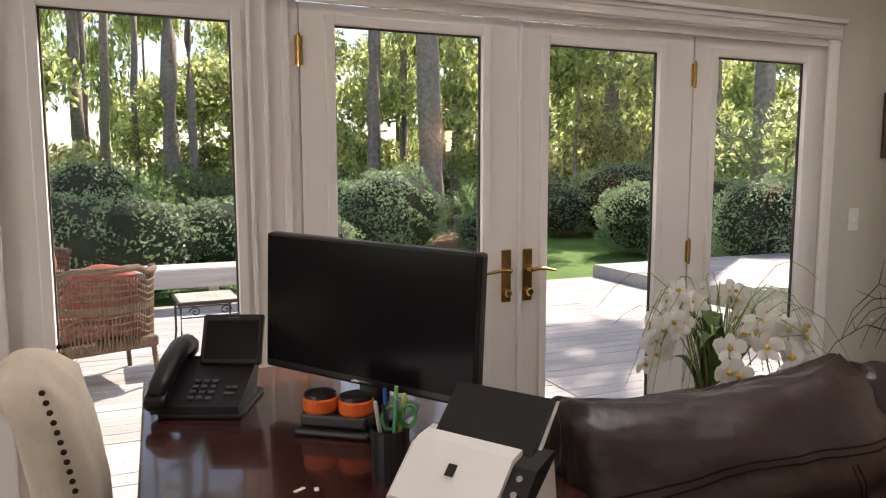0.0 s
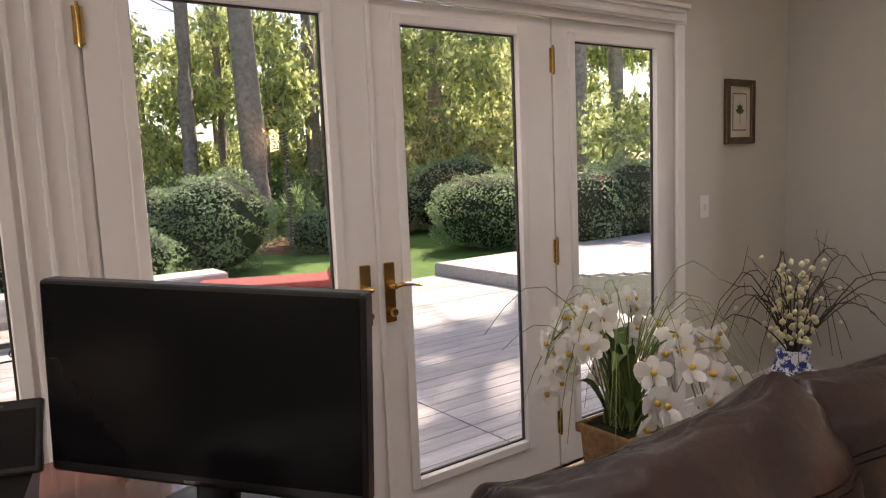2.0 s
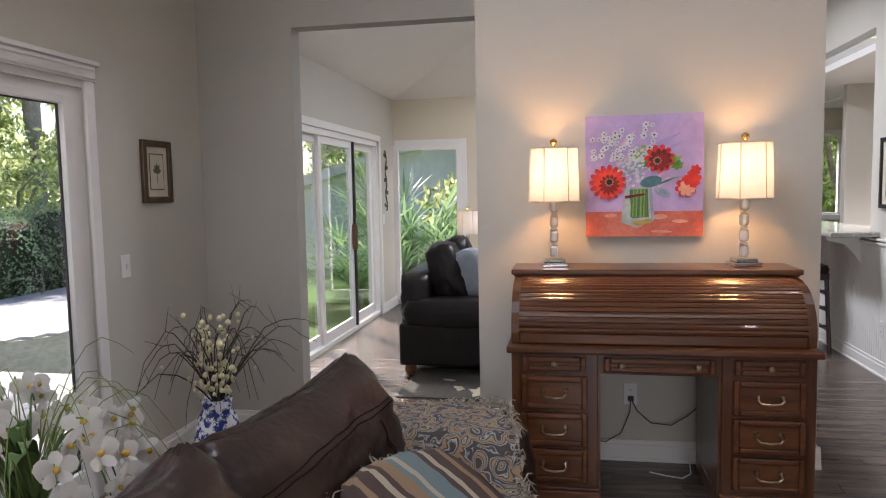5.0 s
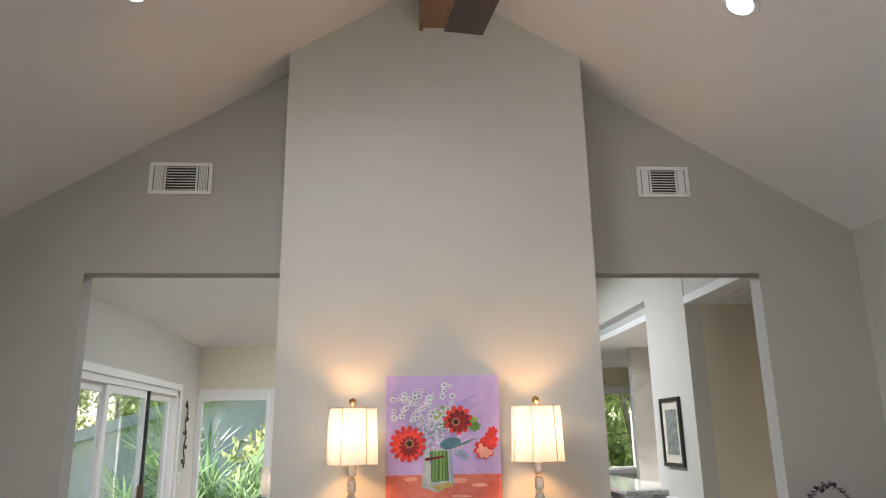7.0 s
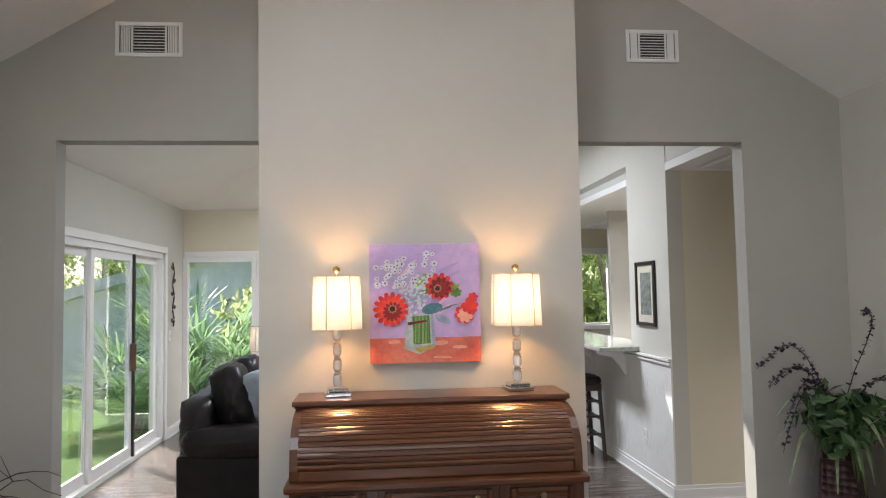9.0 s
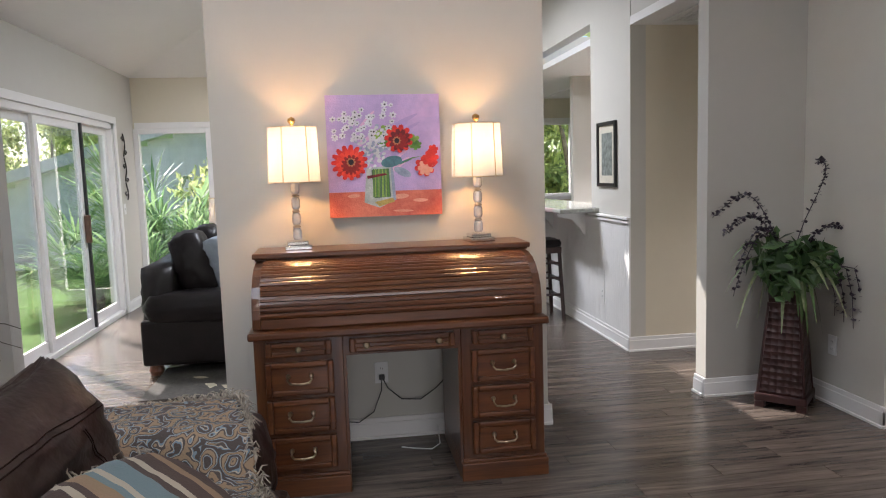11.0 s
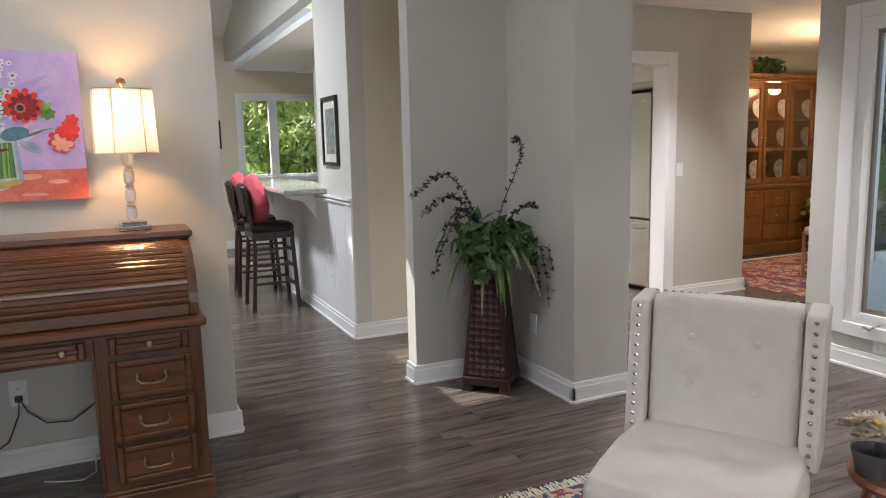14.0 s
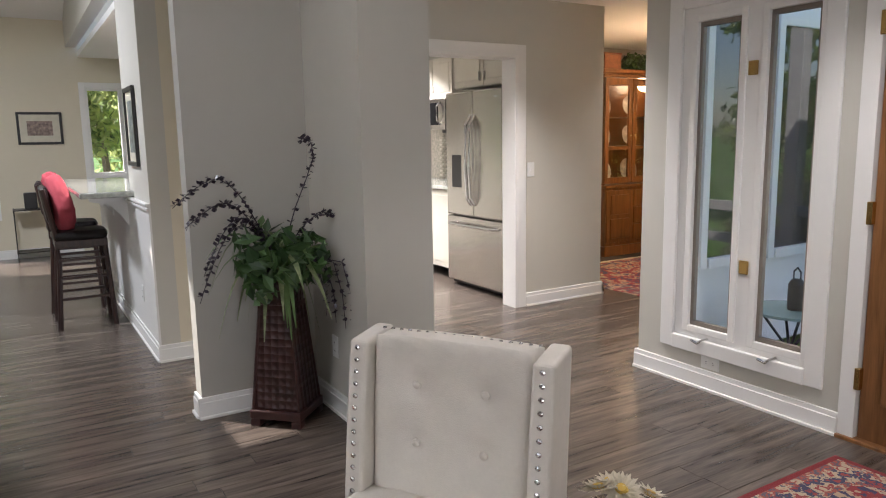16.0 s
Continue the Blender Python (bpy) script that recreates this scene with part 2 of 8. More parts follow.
bm = bmesh.new()
slope_quad(bm, WEST, EX, RIDGE, S - 0.1)
slope_quad(bm, WEST, SKY0, RIDGE, N + 0.05)
slope_quad(bm, SKY1, EX, RIDGE, N + 0.05)
slope_quad(bm, SKY0, SKY1, RIDGE, SKYA)
slope_quad(bm, SKY0, SKY1, SKYB, N + 0.05)
structure("ceiling_living", bm, CEIL, "white vaulted ceiling")
bm = bmesh.new()
for quad in (((EX1, 3.22, 2.6), (9.6, 3.22, 2.6), (7.6, 1.22, 3.3), (EX1, 1.22, 3.3)), ((9.6, 3.22, 2.6), (9.6, 1.22, 2.6), (7.6, 1.22, 3.3)),
             ((7.6, 1.22, 3.3), (9.6, 1.22, 2.6), (9.6, 1.22, 3.3)), ((10.3, 1.22, 3.3), (10.3, -1.4, 3.3), (11.5, -1.4, 2.94), (11.5, 1.22, 2.94))):
    bm.faces.new([bm.verts.new(p) for p in quad])
G0, G1, G2, G3 = 6.85, 8.0, 0.33, 0.72    # skylight of the sun room
for x0, x1, y0, y1 in ((EX1, G0, -1.4, 1.22), (G1, 10.3, -1.4, 1.22), (G0, G1, -1.4, G2), (G0, G1, G3, 1.22)):
    bm.faces.new([bm.verts.new(p) for p in ((x0, y0, 3.3), (x1, y0, 3.3), (x1, y1, 3.3), (x0, y1, 3.3))])
structure("ceiling_sunroom", bm, CEIL, "white vaulted sun room ceiling")
structure("ceiling_foyer", boxes((WEST, 12, FY - 0.16, S - 0.36, 2.483, 2.56), (4.05, 12, -9.0, FY - 0.16, 2.483, 2.56)), CEIL, "flat white ceiling")
structure("ceiling_kitchen", boxes((5.95, 11.6, S - 0.36, -1.4, 2.5, 2.56)), CEIL, "flat white ceiling")
structure("ceiling_hall", boxes((EX1, 5.95, S - 0.36, -1.275, 2.44, 2.5)), CEIL, "flat white ceiling")
# sun room and kitchen walls
structure("wall_sunroom_east", boxes((9.6, 9.75, 1.22, 2.35, 0, 3.4), (9.6, 9.75, 2.35, N, 2.02, 3.4), (9.6, 9.75, 2.35, N, -0.3, 0.12), (9.75, 11.6, 1.22, 1.37, 0, 3.4)), CREAMW, "cream painted wall with a window opening")
structure("wall_far_east", boxes(
    (11.5, 11.65, 0.75, 1.22, 0, 3.4), (11.5, 11.65, -0.34, 0.75, 2.2, 3.4), (11.5, 11.65, -0.34, 0.75, 0, 0.55), (11.5, 11.65, -1.44, -0.34, 0, 3.4),
    (11.5, 11.65, -2.7, -1.44, 2.13, 3.4), (11.5, 11.65, -2.7, -1.44, 0, 1.0), (11.5, 11.65, -5.0, -2.7, 0, 3.4)), CREAMW, "cream painted wall with windows")
structure("wall_bar", boxes((EX1, 5.95, -1.40, -1.28, 2.503, 3.4), (5.95, 6.78, -1.395, -1.275, 0, 3.4), (6.78, 11.5, -1.395, -1.275, 2.62, 3.4), (6.78, 8.9, -1.395, -1.275, 0, 1.02)), WALL, "cream wall with a pass-through over the bar")
DK0, DK1 = -4.03, -3.17
structure("wall_hall", boxes((5.95, 6.07, -2.6, -1.395, 0, 2.5)), CREAMW, "cream wall at the end of the bar")
structure("wall_pantry", boxes((5.95, 9.1, -4.97, -4.85, 0, 2.5), (9.1, 9.2, -4.97, -1.9, 0, 2.5)), WALL, "greige kitchen wall")
structure("wall_kitchen", boxes((5.81, 5.95, DK1, -2.4, 0, 2.5), (5.81, 5.95, DK0, DK1, 2.035, 2.5), (5.81, 5.95, -4.97, DK0, 0, 2.5)), WALL, "greige wall with the kitchen doorway")
W0, W1, WB, WT = 3.12, 3.91, 0.28, 2.06
structure("wall_front", boxes((W1, 4.18, FY - 0.16, FY, 0, 2.5), (W0, W1, FY - 0.16, FY, 0, WB), (W0, W1, FY - 0.16, FY, WT, 2.5), (2.95, W0, FY - 0.16, FY, 0, 2.5),
                              (1.95, 2.95, FY - 0.16, FY, 2.08, 2.5), (WEST, 1.95, FY - 0.16, FY, 0, 2.5), (4.04, 4.18, -6.7, FY - 0.16, 0, 2.5), (4.04, 5.75, -6.85, -6.7, 0, 2.5), (5.75, 5.9, -9, -6.7, 0, 2.5)), WALL, "greige wall with the front door and a tall window")
structure("wall_dining", boxes((5.75, 9.0, -9.1, -9.0, 0, 2.5), (7.9, 8.02, -9.0, -4.85, 0, 2.5)), WALL, "greige dining room wall")

# ---- doors, windows, trim ----
DARKSEAL = material("dark_seal", (0.05, 0.045, 0.04), 0.6)


def opening_unit(name, label, axis_y, x0, x1, z0, z1, panes, depth=0.045, glass_mat=None, kind="structure", flip=1):
    """A glazed unit in a wall along x: a frame with holes for its panes (x0, x1, z0, z1), each with a bead, a seal and glass."""
    unit = thing(name, label, "", (0, axis_y, 0), 0, "", kind)
    bm = bmesh.new()
    cuts = sorted(panes)
    edge = x0
    for a, b, c, d in cuts:
        box(bm, edge, a, 0, depth, z0, z1)
        box(bm, a, b, 0, depth, z0, c)
        box(bm, a, b, 0, depth, d, z1)
        edge = b
    box(bm, edge, x1, 0, depth, z0, z1)
    part("window_frame", bm, TRIM, unit)
    for a, b, c, d in cuts:
        s = -0.004
        w = 0.016
        bead = boxes((a - 0.02, a + w, s - 0.008, depth * 0.4, c - 0.02, d + 0.02), (b - w, b + 0.02, s - 0.008, depth * 0.4, c - 0.02, d + 0.02),
                     (a + w, b - w, s - 0.008, depth * 0.4, c - 0.02, c + w), (a + w, b - w, s - 0.008, depth * 0.4, d - w, d + 0.02), bevel=0.004)
        part("glazing_bead", bead, TRIM, unit)
        k = w + 0.006
        part("seal", boxes((a + w, a + k, 0.014, 0.03, c + w, d - w), (b - k, b - w, 0.014, 0.03, c + w, d - w), (a + k, b - k, 0.014, 0.03, d - k, d - w), (a + k, b - k, 0.014, 0.03, c + w, c + k)), DARKSEAL, unit)
        pane = part("pane", boxes((a + w, b - w, 0.018, 0.026, c + w, d - w)), glass_mat or GLASS, unit, "clear glass pane")
        pane.visible_shadow = False
    return unit


def hinge(parent, x, y, z, size=0.1):
    bm = boxes((x - 0.014, x + 0.014, y - 0.006, y, z - size / 2, z + size / 2))
    lathe(bm, [(0.006, z - size / 2 - 0.008), (0.007, z - size / 2), (0.007, z + size / 2), (0.004, z + size / 2 + 0.012)], 10, (x, y - 0.008, 0))
    return part("hinge", bm, BRASS, parent, "brass hinge")


ZB, ZT = 0.17, 1.885
YD = N + 0.02
opening_unit("window_1", "tall fixed white-framed window beside the french doors", YD, FR0, 1.195, 0.0, 1.99, [(0.37, 0.985, ZB, ZT)], 0.05)
part("flute", boxes((1.02, 1.035, -0.015, 0.0, 0, 1.99), (1.075, 1.09, -0.018, 0.0, 0, 1.99), (1.14, 1.165, -0.012, 0.0, 0, 1.99), bevel=0.004), TRIM, bpy.data.objects["window_1"])
d1 = opening_unit("door_1", "white french door with one tall pane", YD, 1.205, 2.090, 0.015, 1.95, [(1.315, 1.94, ZB, ZT + 0.01)])
d2 = opening_unit("door_2", "white french door with brass lever handle", YD, 2.098, 2.975, 0.015, 1.95, [(2.21, 2.80, ZB, ZT)])
w2 = opening_unit("window_2", "narrow white-framed sidelight beside the french doors", YD, 2.985, FR1, 0.0, 1.99, [(3.095, 3.68, ZB, ZT)])
part("astragal", boxes((2.086, 2.106, -0.012, 0.0, 0.02, 1.95), bevel=0.004), TRIM, d2)
for z in (1.78, 0.98, 0.22):
    hinge(d1, 1.20, 0.0, z)
    hinge(d2, 2.98, 0.0, z)
for d, x, s in ((d1, 2.035, -1), (d2, 2.135, 1)):
    plate = part("lock_plate", boxes((x - 0.022, x + 0.022, -0.009, 0, 0.81, 1.03), bevel=0.004), BRASS, d, "brass lock plate")
    bm = lathe(bmesh.new(), [(0.013, 0), (0.013, 0.03), (0.009, 0.045)], 12, (x, -0.005, 0.945), pose(0, 0, 0, 90))
    tube(bm, [(x, -0.045, 0.945), (x + s * 0.03, -0.05, 0.95), (x + s * 0.07, -0.05, 0.946), (x + s * 0.11, -0.046, 0.938)], 0.009, 8, 0.006)
    part("lever", bm, BRASS, plate)
    part("knob", lathe(bmesh.new(), [(0.012, 0), (0.012, 0.012), (0.017, 0.02), (0.012, 0.03)], 14, (x, -0.007, 0.85), pose(0, 0, 0, 90)), BRASS, plate)
structure("trim_header", boxes((FR0 - 0.06, FR1 + 0.06, N - 0.02, N + 0.0, 1.985, 2.06), (FR0 - 0.075, FR1 + 0.075, N - 0.035, N - 0.0, 2.06, 2.082), (FR0 - 0.06, FR1 + 0.05, N - 0.027, N - 0.02, 1.995, 2.015), (FR0 - 0.06, FR1 + 0.05, N - 0.027, N - 0.02, 2.035, 2.05), bevel=0.004), TRIM, "white moulded door casing")
structure("trim_jamb_inner", boxes((FR0, FR1, N, N + 0.02, 1.952, 1.99), (1.196, 1.204, N + 0.03, N + 0.05, 0, 1.95), (2.976, 2.984, N + 0.03, N + 0.05, 0, 1.95)), TRIM, "white door frame")
structure("trim_casing_right", boxes((FR1 - 0.015, FR1 + 0.05, N - 0.018, N, 0, 1.985), bevel=0.006), TRIM, "white moulded door casing")
structure("trim_casing_left", boxes((FR0 - 0.055, FR0 + 0.015, N - 0.018, N, 0, 1.985), bevel=0.006), TRIM, "white moulded door casing")
structure("threshold", boxes((FR0, FR1, N + 0.02, N + NT + 0.05, -0.05, 0.014)), wood("oak_sill", (0.3, 0.17, 0.08), (0.18, 0.09, 0.04)), "wooden door sill")

# sliding doors of the sun room
sd = thing("door_3", "three-panel white sliding glass door", "", (0, N, 0), 0, "", "structure")
part("frame", boxes((SL0, SL0 + 0.06, 0.0, 0.1, 0, 2.03), (SL1 - 0.06, SL1, 0.0, 0.1, 0, 2.03), (SL0, SL1, 0.0, 0.1, 1.97, 2.03), (SL0, SL1, 0.0, 0.12, 0, 0.05), bevel=0.005), TRIM, sd)
for i, (a, b, y, mat) in enumerate(((SL0 + 0.06, 6.98, 0.05, TRIM), (6.92, 7.92, 0.02, TRIM), (7.88, SL1 - 0.06, 0.05, TRIM))):
    sash = part("sash", boxes((a, a + 0.075, y, y + 0.03, 0.05, 1.97), (b - 0.075, b, y, y + 0.03, 0.05, 1.97), (a + 0.075, b - 0.075, y, y + 0.03, 1.90, 1.97), (a + 0.075, b - 0.075, y, y + 0.03, 0.05, 0.15), bevel=0.004), mat, sd)
    g = part("pane", boxes((a + 0.075, b - 0.075, y + 0.012, y + 0.018, 0.15, 1.90)), GLASS, sash)
    g.visible_shadow = False
part("dark_strip", boxes((7.90, 7.93, -0.004, 0.02, 0.05, 1.97)), BLACK, sd)
part("pull_handle", boxes((7.84, 7.88, -0.035, 0.018, 0.86, 1.12), bevel=0.01), wood("handle_wood", (0.12, 0.05, 0.025), (0.07, 0.03, 0.015)), sd, "dark wooden pull handle")
structure("trim_slider", boxes((SL0 - 0.07, SL0, N - 0.02, N, 0, 2.03), (SL1, SL1 + 0.07, N - 0.02, N, 0, 2.03), (SL0 - 0.07, SL1 + 0.07, N - 0.02, N, 2.03, 2.10), bevel=0.005), TRIM, "white casing")
# corner window of the sun room
cw = thing("window_3", "white-framed corner window onto palms", "", (9.6, 0, 0), 0, "", "structure")
part("frame", boxes((-0.02, 0.06, 2.35, 2.41, 0.12, 2.02), (-0.02, 0.06, 3.16, 3.22, 0.12, 2.02), (-0.02, 0.06, 2.41, 3.16, 1.96, 2.02), (-0.02, 0.06, 2.41, 3.16, 0.12, 0.18), bevel=0.004), TRIM, cw)
part("casing", boxes((-0.025, -0.005, 2.28, 2.35, 0.06, 2.09), (-0.025, -0.005, 2.35, 3.2, 2.02, 2.09), (-0.025, -0.005, 2.35, 3.2, 0.05, 0.12), bevel=0.004), TRIM, cw)
part("pane", boxes((0.02, 0.028, 2.41, 3.16, 0.18, 1.96)), GLASS, cw).visible_shadow = False


def window_x(name, label, x, y0, y1, z0, z1, posts=(), face=-1, casing=0.06):
    """A window in a wall along y, with casing on the room side."""
    w = thing(name, label, "", (x, 0, 0), 0, "", "structure")
    part("window_frame", boxes((0.0, 0.08, y0, y0 + 0.04, z0, z1), (0.0, 0.08, y1 - 0.04, y1, z0, z1), (0, 0.08, y0 + 0.04, y1 - 0.04, z1 - 0.04, z1), (0, 0.08, y0 + 0.04, y1 - 0.04, z0, z0 + 0.04), *((0, 0.08, p - 0.06, p + 0.06, z0 + 0.04, z1 - 0.04) for p in posts), bevel=0.004), TRIM, w)
    part("casing", boxes((-0.018, 0.002, y0 - casing, y0 + 0.01, z0 - casing, z1 + casing), (-0.018, 0.002, y1 - 0.01, y1 + casing, z0 - casing, z1 + casing), (-0.018, 0.002, y0 + 0.01, y1 - 0.01, z1 - 0.01, z1 + casing), (-0.03, 0.002, y0 + 0.01, y1 - 0.01, z0 - casing, z0 + 0.01), bevel=0.004), TRIM, w)
    part("pane", boxes((0.04, 0.048, y0 + 0.04, y1 - 0.04, z0 + 0.04, z1 - 0.04)), GLASS, w).visible_shadow = False
    return w


window_x("window_4", "tall white-framed window beside a framed photograph", 11.5, -0.34, 0.75, 0.55, 2.2)
window_x("window_5", "kitchen windows with cream frames over the bar", 11.5, -2.7, -1.44, 1.0, 2.13, (-1.9,))

# unseen window, added round the fill lamp that brightens the east side
ww = thing("window_9", "wide white-framed window added out of view to light the room", "", (WEST - 0.1, 0, 0), 0, "", "structure")
part("window_frame", boxes((0.0, 0.08, WW0, WW0 + 0.05, WWB, WWT), (0.0, 0.08, WW1 - 0.05, WW1, WWB, WWT), (0, 0.08, WW0 + 0.05, WW1 - 0.05, WWT - 0.05, WWT), (0, 0.08, WW0 + 0.05, WW1 - 0.05, WWB, WWB + 0.05), (0, 0.08, 0.27, 0.33, WWB + 0.05, WWT - 0.05)), TRIM, ww)
for a, b in ((WW0 + 0.05, 0.27), (0.33, WW1 - 0.05)):
    part("pane", boxes((0.02, 0.026, a, b, WWB + 0.05, WWT - 0.05)), GLASS, ww).visible_shadow = False

# the casement window beside the front door
fw = opening_unit("window_6", "pair of tall white casement windows onto a porch", FY, W0 - 0.02, W1 + 0.02, WB - 0.01, WT + 0.01, [(3.13, 3.42, 0.33, 2.0), (3.54, 3.83, 0.33, 2.0)], 0.05)
for ob in fw.children:
    ob.data.transform(Matrix.Diagonal((1, -1, 1, 1)))
    ob.data.flip_normals()
part("casing", boxes((W0 - 0.09, W0, 0, 0.02, WB - 0.08, WT + 0.08), (W1, W1 + 0.09, 0, 0.02, WB - 0.08, WT + 0.08), (W0, W1, 0, 0.02, WT, WT + 0.08), (W0, W1, 0, 0.03, WB - 0.08, WB), bevel=0.005), TRIM, fw)
for a, b in ((3.13, 3.42), (3.54, 3.83)):
    part("sash", boxes((a + 0.016, a + 0.034, -0.04, -0.01, 0.345, 1.985), (b - 0.034, b - 0.016, -0.04, -0.01, 0.345, 1.985), (a + 0.034, b - 0.034, -0.04, -0.01, 1.96, 1.985), (a + 0.034, b - 0.034, -0.04, -0.01, 0.345, 0.37)), material("sash_taupe", (0.2, 0.17, 0.14), 0.5), fw, "taupe metal sash")
    c = (a + b) / 2
    part("crank_handle", tube(bmesh.new(), [(c, 0.0, 0.29), (c + 0.02, 0.035, 0.28), (c + 0.035, 0.04, 0.262), (c + 0.075, 0.045, 0.275)], 0.007), CHROME, fw, "metal crank handle")
for z in (0.72, 1.72):
    part("catch", boxes((3.455, 3.505, 0.0, 0.012, z - 0.035, z + 0.035), bevel=0.003), BRASS, fw, "brass catch")
# the front door, of stained wood
fd = thing("door_4", "stained wooden front door in a white frame", "", (0, FY, 0), 0, "", "structure")
DOORWOOD = wood("door_wood", (0.26, 0.12, 0.045), (0.13, 0.055, 0.02), 0.3, 2)
part("leaf", boxes((1.99, 2.87, -0.06, -0.015, 0.01, 2.04), bevel=0.004), DOORWOOD, fd)
for z0, z1 in ((0.2, 0.9), (1.05, 1.85)):
    for x0, x1 in ((2.08, 2.40), (2.46, 2.78)):
        part("panel", boxes((x0, x1, -0.015, -0.004, z0, z1), bevel=0.01), DOORWOOD, fd)
part("jamb", boxes((2.875, 2.95, -0.16, 0.012, 0, 2.08), (1.91, 1.985, -0.16, 0.012, 0, 2.08), (1.985, 2.875, -0.16, 0.012, 2.045, 2.08), bevel=0.003), TRIM, fd)
for z in (0.3, 1.05, 1.85):
    part("hinge", boxes((2.86, 2.885, -0.014, 0.018, z - 0.05, z + 0.05), bevel=0.003), BRASS, fd, "dark brass hinge")
part("threshold", boxes((1.95, 2.95, -0.16, 0.03, 0, 0.02), bevel=0.004), DOORWOOD, fd)

# casing of the kitchen doorway
structure("trim_kitchen_door", boxes((5.79, 5.97, DK0 - 0.005, DK0 + 0.02, 0, 2.035), (5.79, 5.97, DK1 - 0.02, DK1 + 0.005, 0, 2.035), (5.79, 5.97, DK0 + 0.02, DK1 - 0.02, 2.015, 2.04),
          (5.79, 5.808, DK0 - 0.09, DK0 - 0.005, 0, 2.12), (5.79, 5.808, DK1 + 0.005, DK1 + 0.09, 0, 2.12), (5.79, 5.808, DK0 - 0.005, DK1 + 0.005, 2.035, 2.12), bevel=0.004), TRIM, "white door casing")


def baseboard(name, runs, h=0.115):
    """Runs of (x0, y0, x1, y1, nx, ny) along the wall's face; n points into the room."""
    bm = bmesh.new()
    for x0, y0, x1, y1, nx, ny in runs:
        for t0, t1, z0, z1 in ((0, 0.014, 0, h), (0, 0.020, 0, h * 0.78), (0.014, 0.030, 0, 0.018)):
            xs, ys = sorted((x0, x1)), sorted((y0, y1))
            if nx:
                a, b = sorted((x0 + nx * t0, x0 + nx * t1))
                box(bm, a, b, ys[0], ys[1], z0, z1, 0.003)
            else:
                a, b = sorted((y0 + ny * t0, y0 + ny * t1))
                box(bm, xs[0], xs[1], a, b, z0, z1, 0.003)
    return structure(name, bm, TRIM, "white painted baseboard")


baseboard("baseboard_living", [(FR1 + 0.05, N, EX, N, 0, -1), (EX, OPEN_N, EX, N, -1, 0), (EX - 0.02, OPEN_N, EX1, OPEN_N, 0, -1), (BX, BY0 - 0.02, BX, BY1 + 0.02, -1, 0), (BX, BY0, BB, BY0, 0, -1), (BX, BY1, BB, BY1, 0, 1),
                               (EX, OPEN_S + 0.02, EX, S, -1, 0), (EX, OPEN_S, EX1, OPEN_S, 0, 1), (COLX - 0.02, S, EX, S, 0, 1), (COLX, S - 0.38, COLX, S + 0.02, -1, 0), (WEST, N, FR0 - 0.06, N, 0, -1)])
baseboard("baseboard_rooms", [(EX1, N, SL0 - 0.07, N, 0, -1), (SL1 + 0.07, N, 9.6, N, 0, -1), (11.5, -1.275, 11.5, 1.22, -1, 0), (5.95, -1.275, 8.9, -1.275, 0, 1), (5.95, -2.4, 5.95, -1.255, -1, 0), (5.81, -4.99, 5.81, DK0 - 0.09, -1, 0), (5.81, DK1 + 0.09, 5.81, -2.4, -1, 0),
                              (5.79, -4.97, 7.9, -4.97, 0, -1)])
baseboard("baseboard_foyer", [(2.95, FY, 4.20, FY, 0, 1), (4.18, -4.2, 4.18, FY, 1, 0), (WEST, FY, 1.91, FY, 0, 1)])

# half-height white boards under the bar, with a cap rail
bm = bmesh.new()
x = 5.952
while x < 8.88:
    box(bm, x, x + 0.036, -1.2745, -1.268, 0.1, 0.98)
    x += 0.04
box(bm, 5.95, 8.9, -1.275, -1.252, 0.98, 1.0, 0.004)
box(bm, 5.95, 6.80, -1.275, -1.245, 1.01, 1.03, 0.004)
box(bm, 5.945, 5.952, -1.275, -1.262, 0.1, 1.03)
structure("wainscot", bm, TRIM, "white beadboard panelling under the bar")

# ridge beam, vents, ceiling lights
BEAMW = wood("beam_wood", (0.30, 0.19, 0.115), (0.2, 0.12, 0.07), 0.5, 0)
structure("ridge_beam", boxes((WEST, BX, RIDGE - 0.085, RIDGE + 0.085, 3.87, 4.16), (WEST, BX - 0.002, RIDGE - 0.105, RIDGE - 0.085, 3.845, 4.13), (WEST, BX - 0.002, RIDGE + 0.085, RIDGE + 0.105, 3.845, 4.13)), BEAMW, "brown wooden ridge beam")


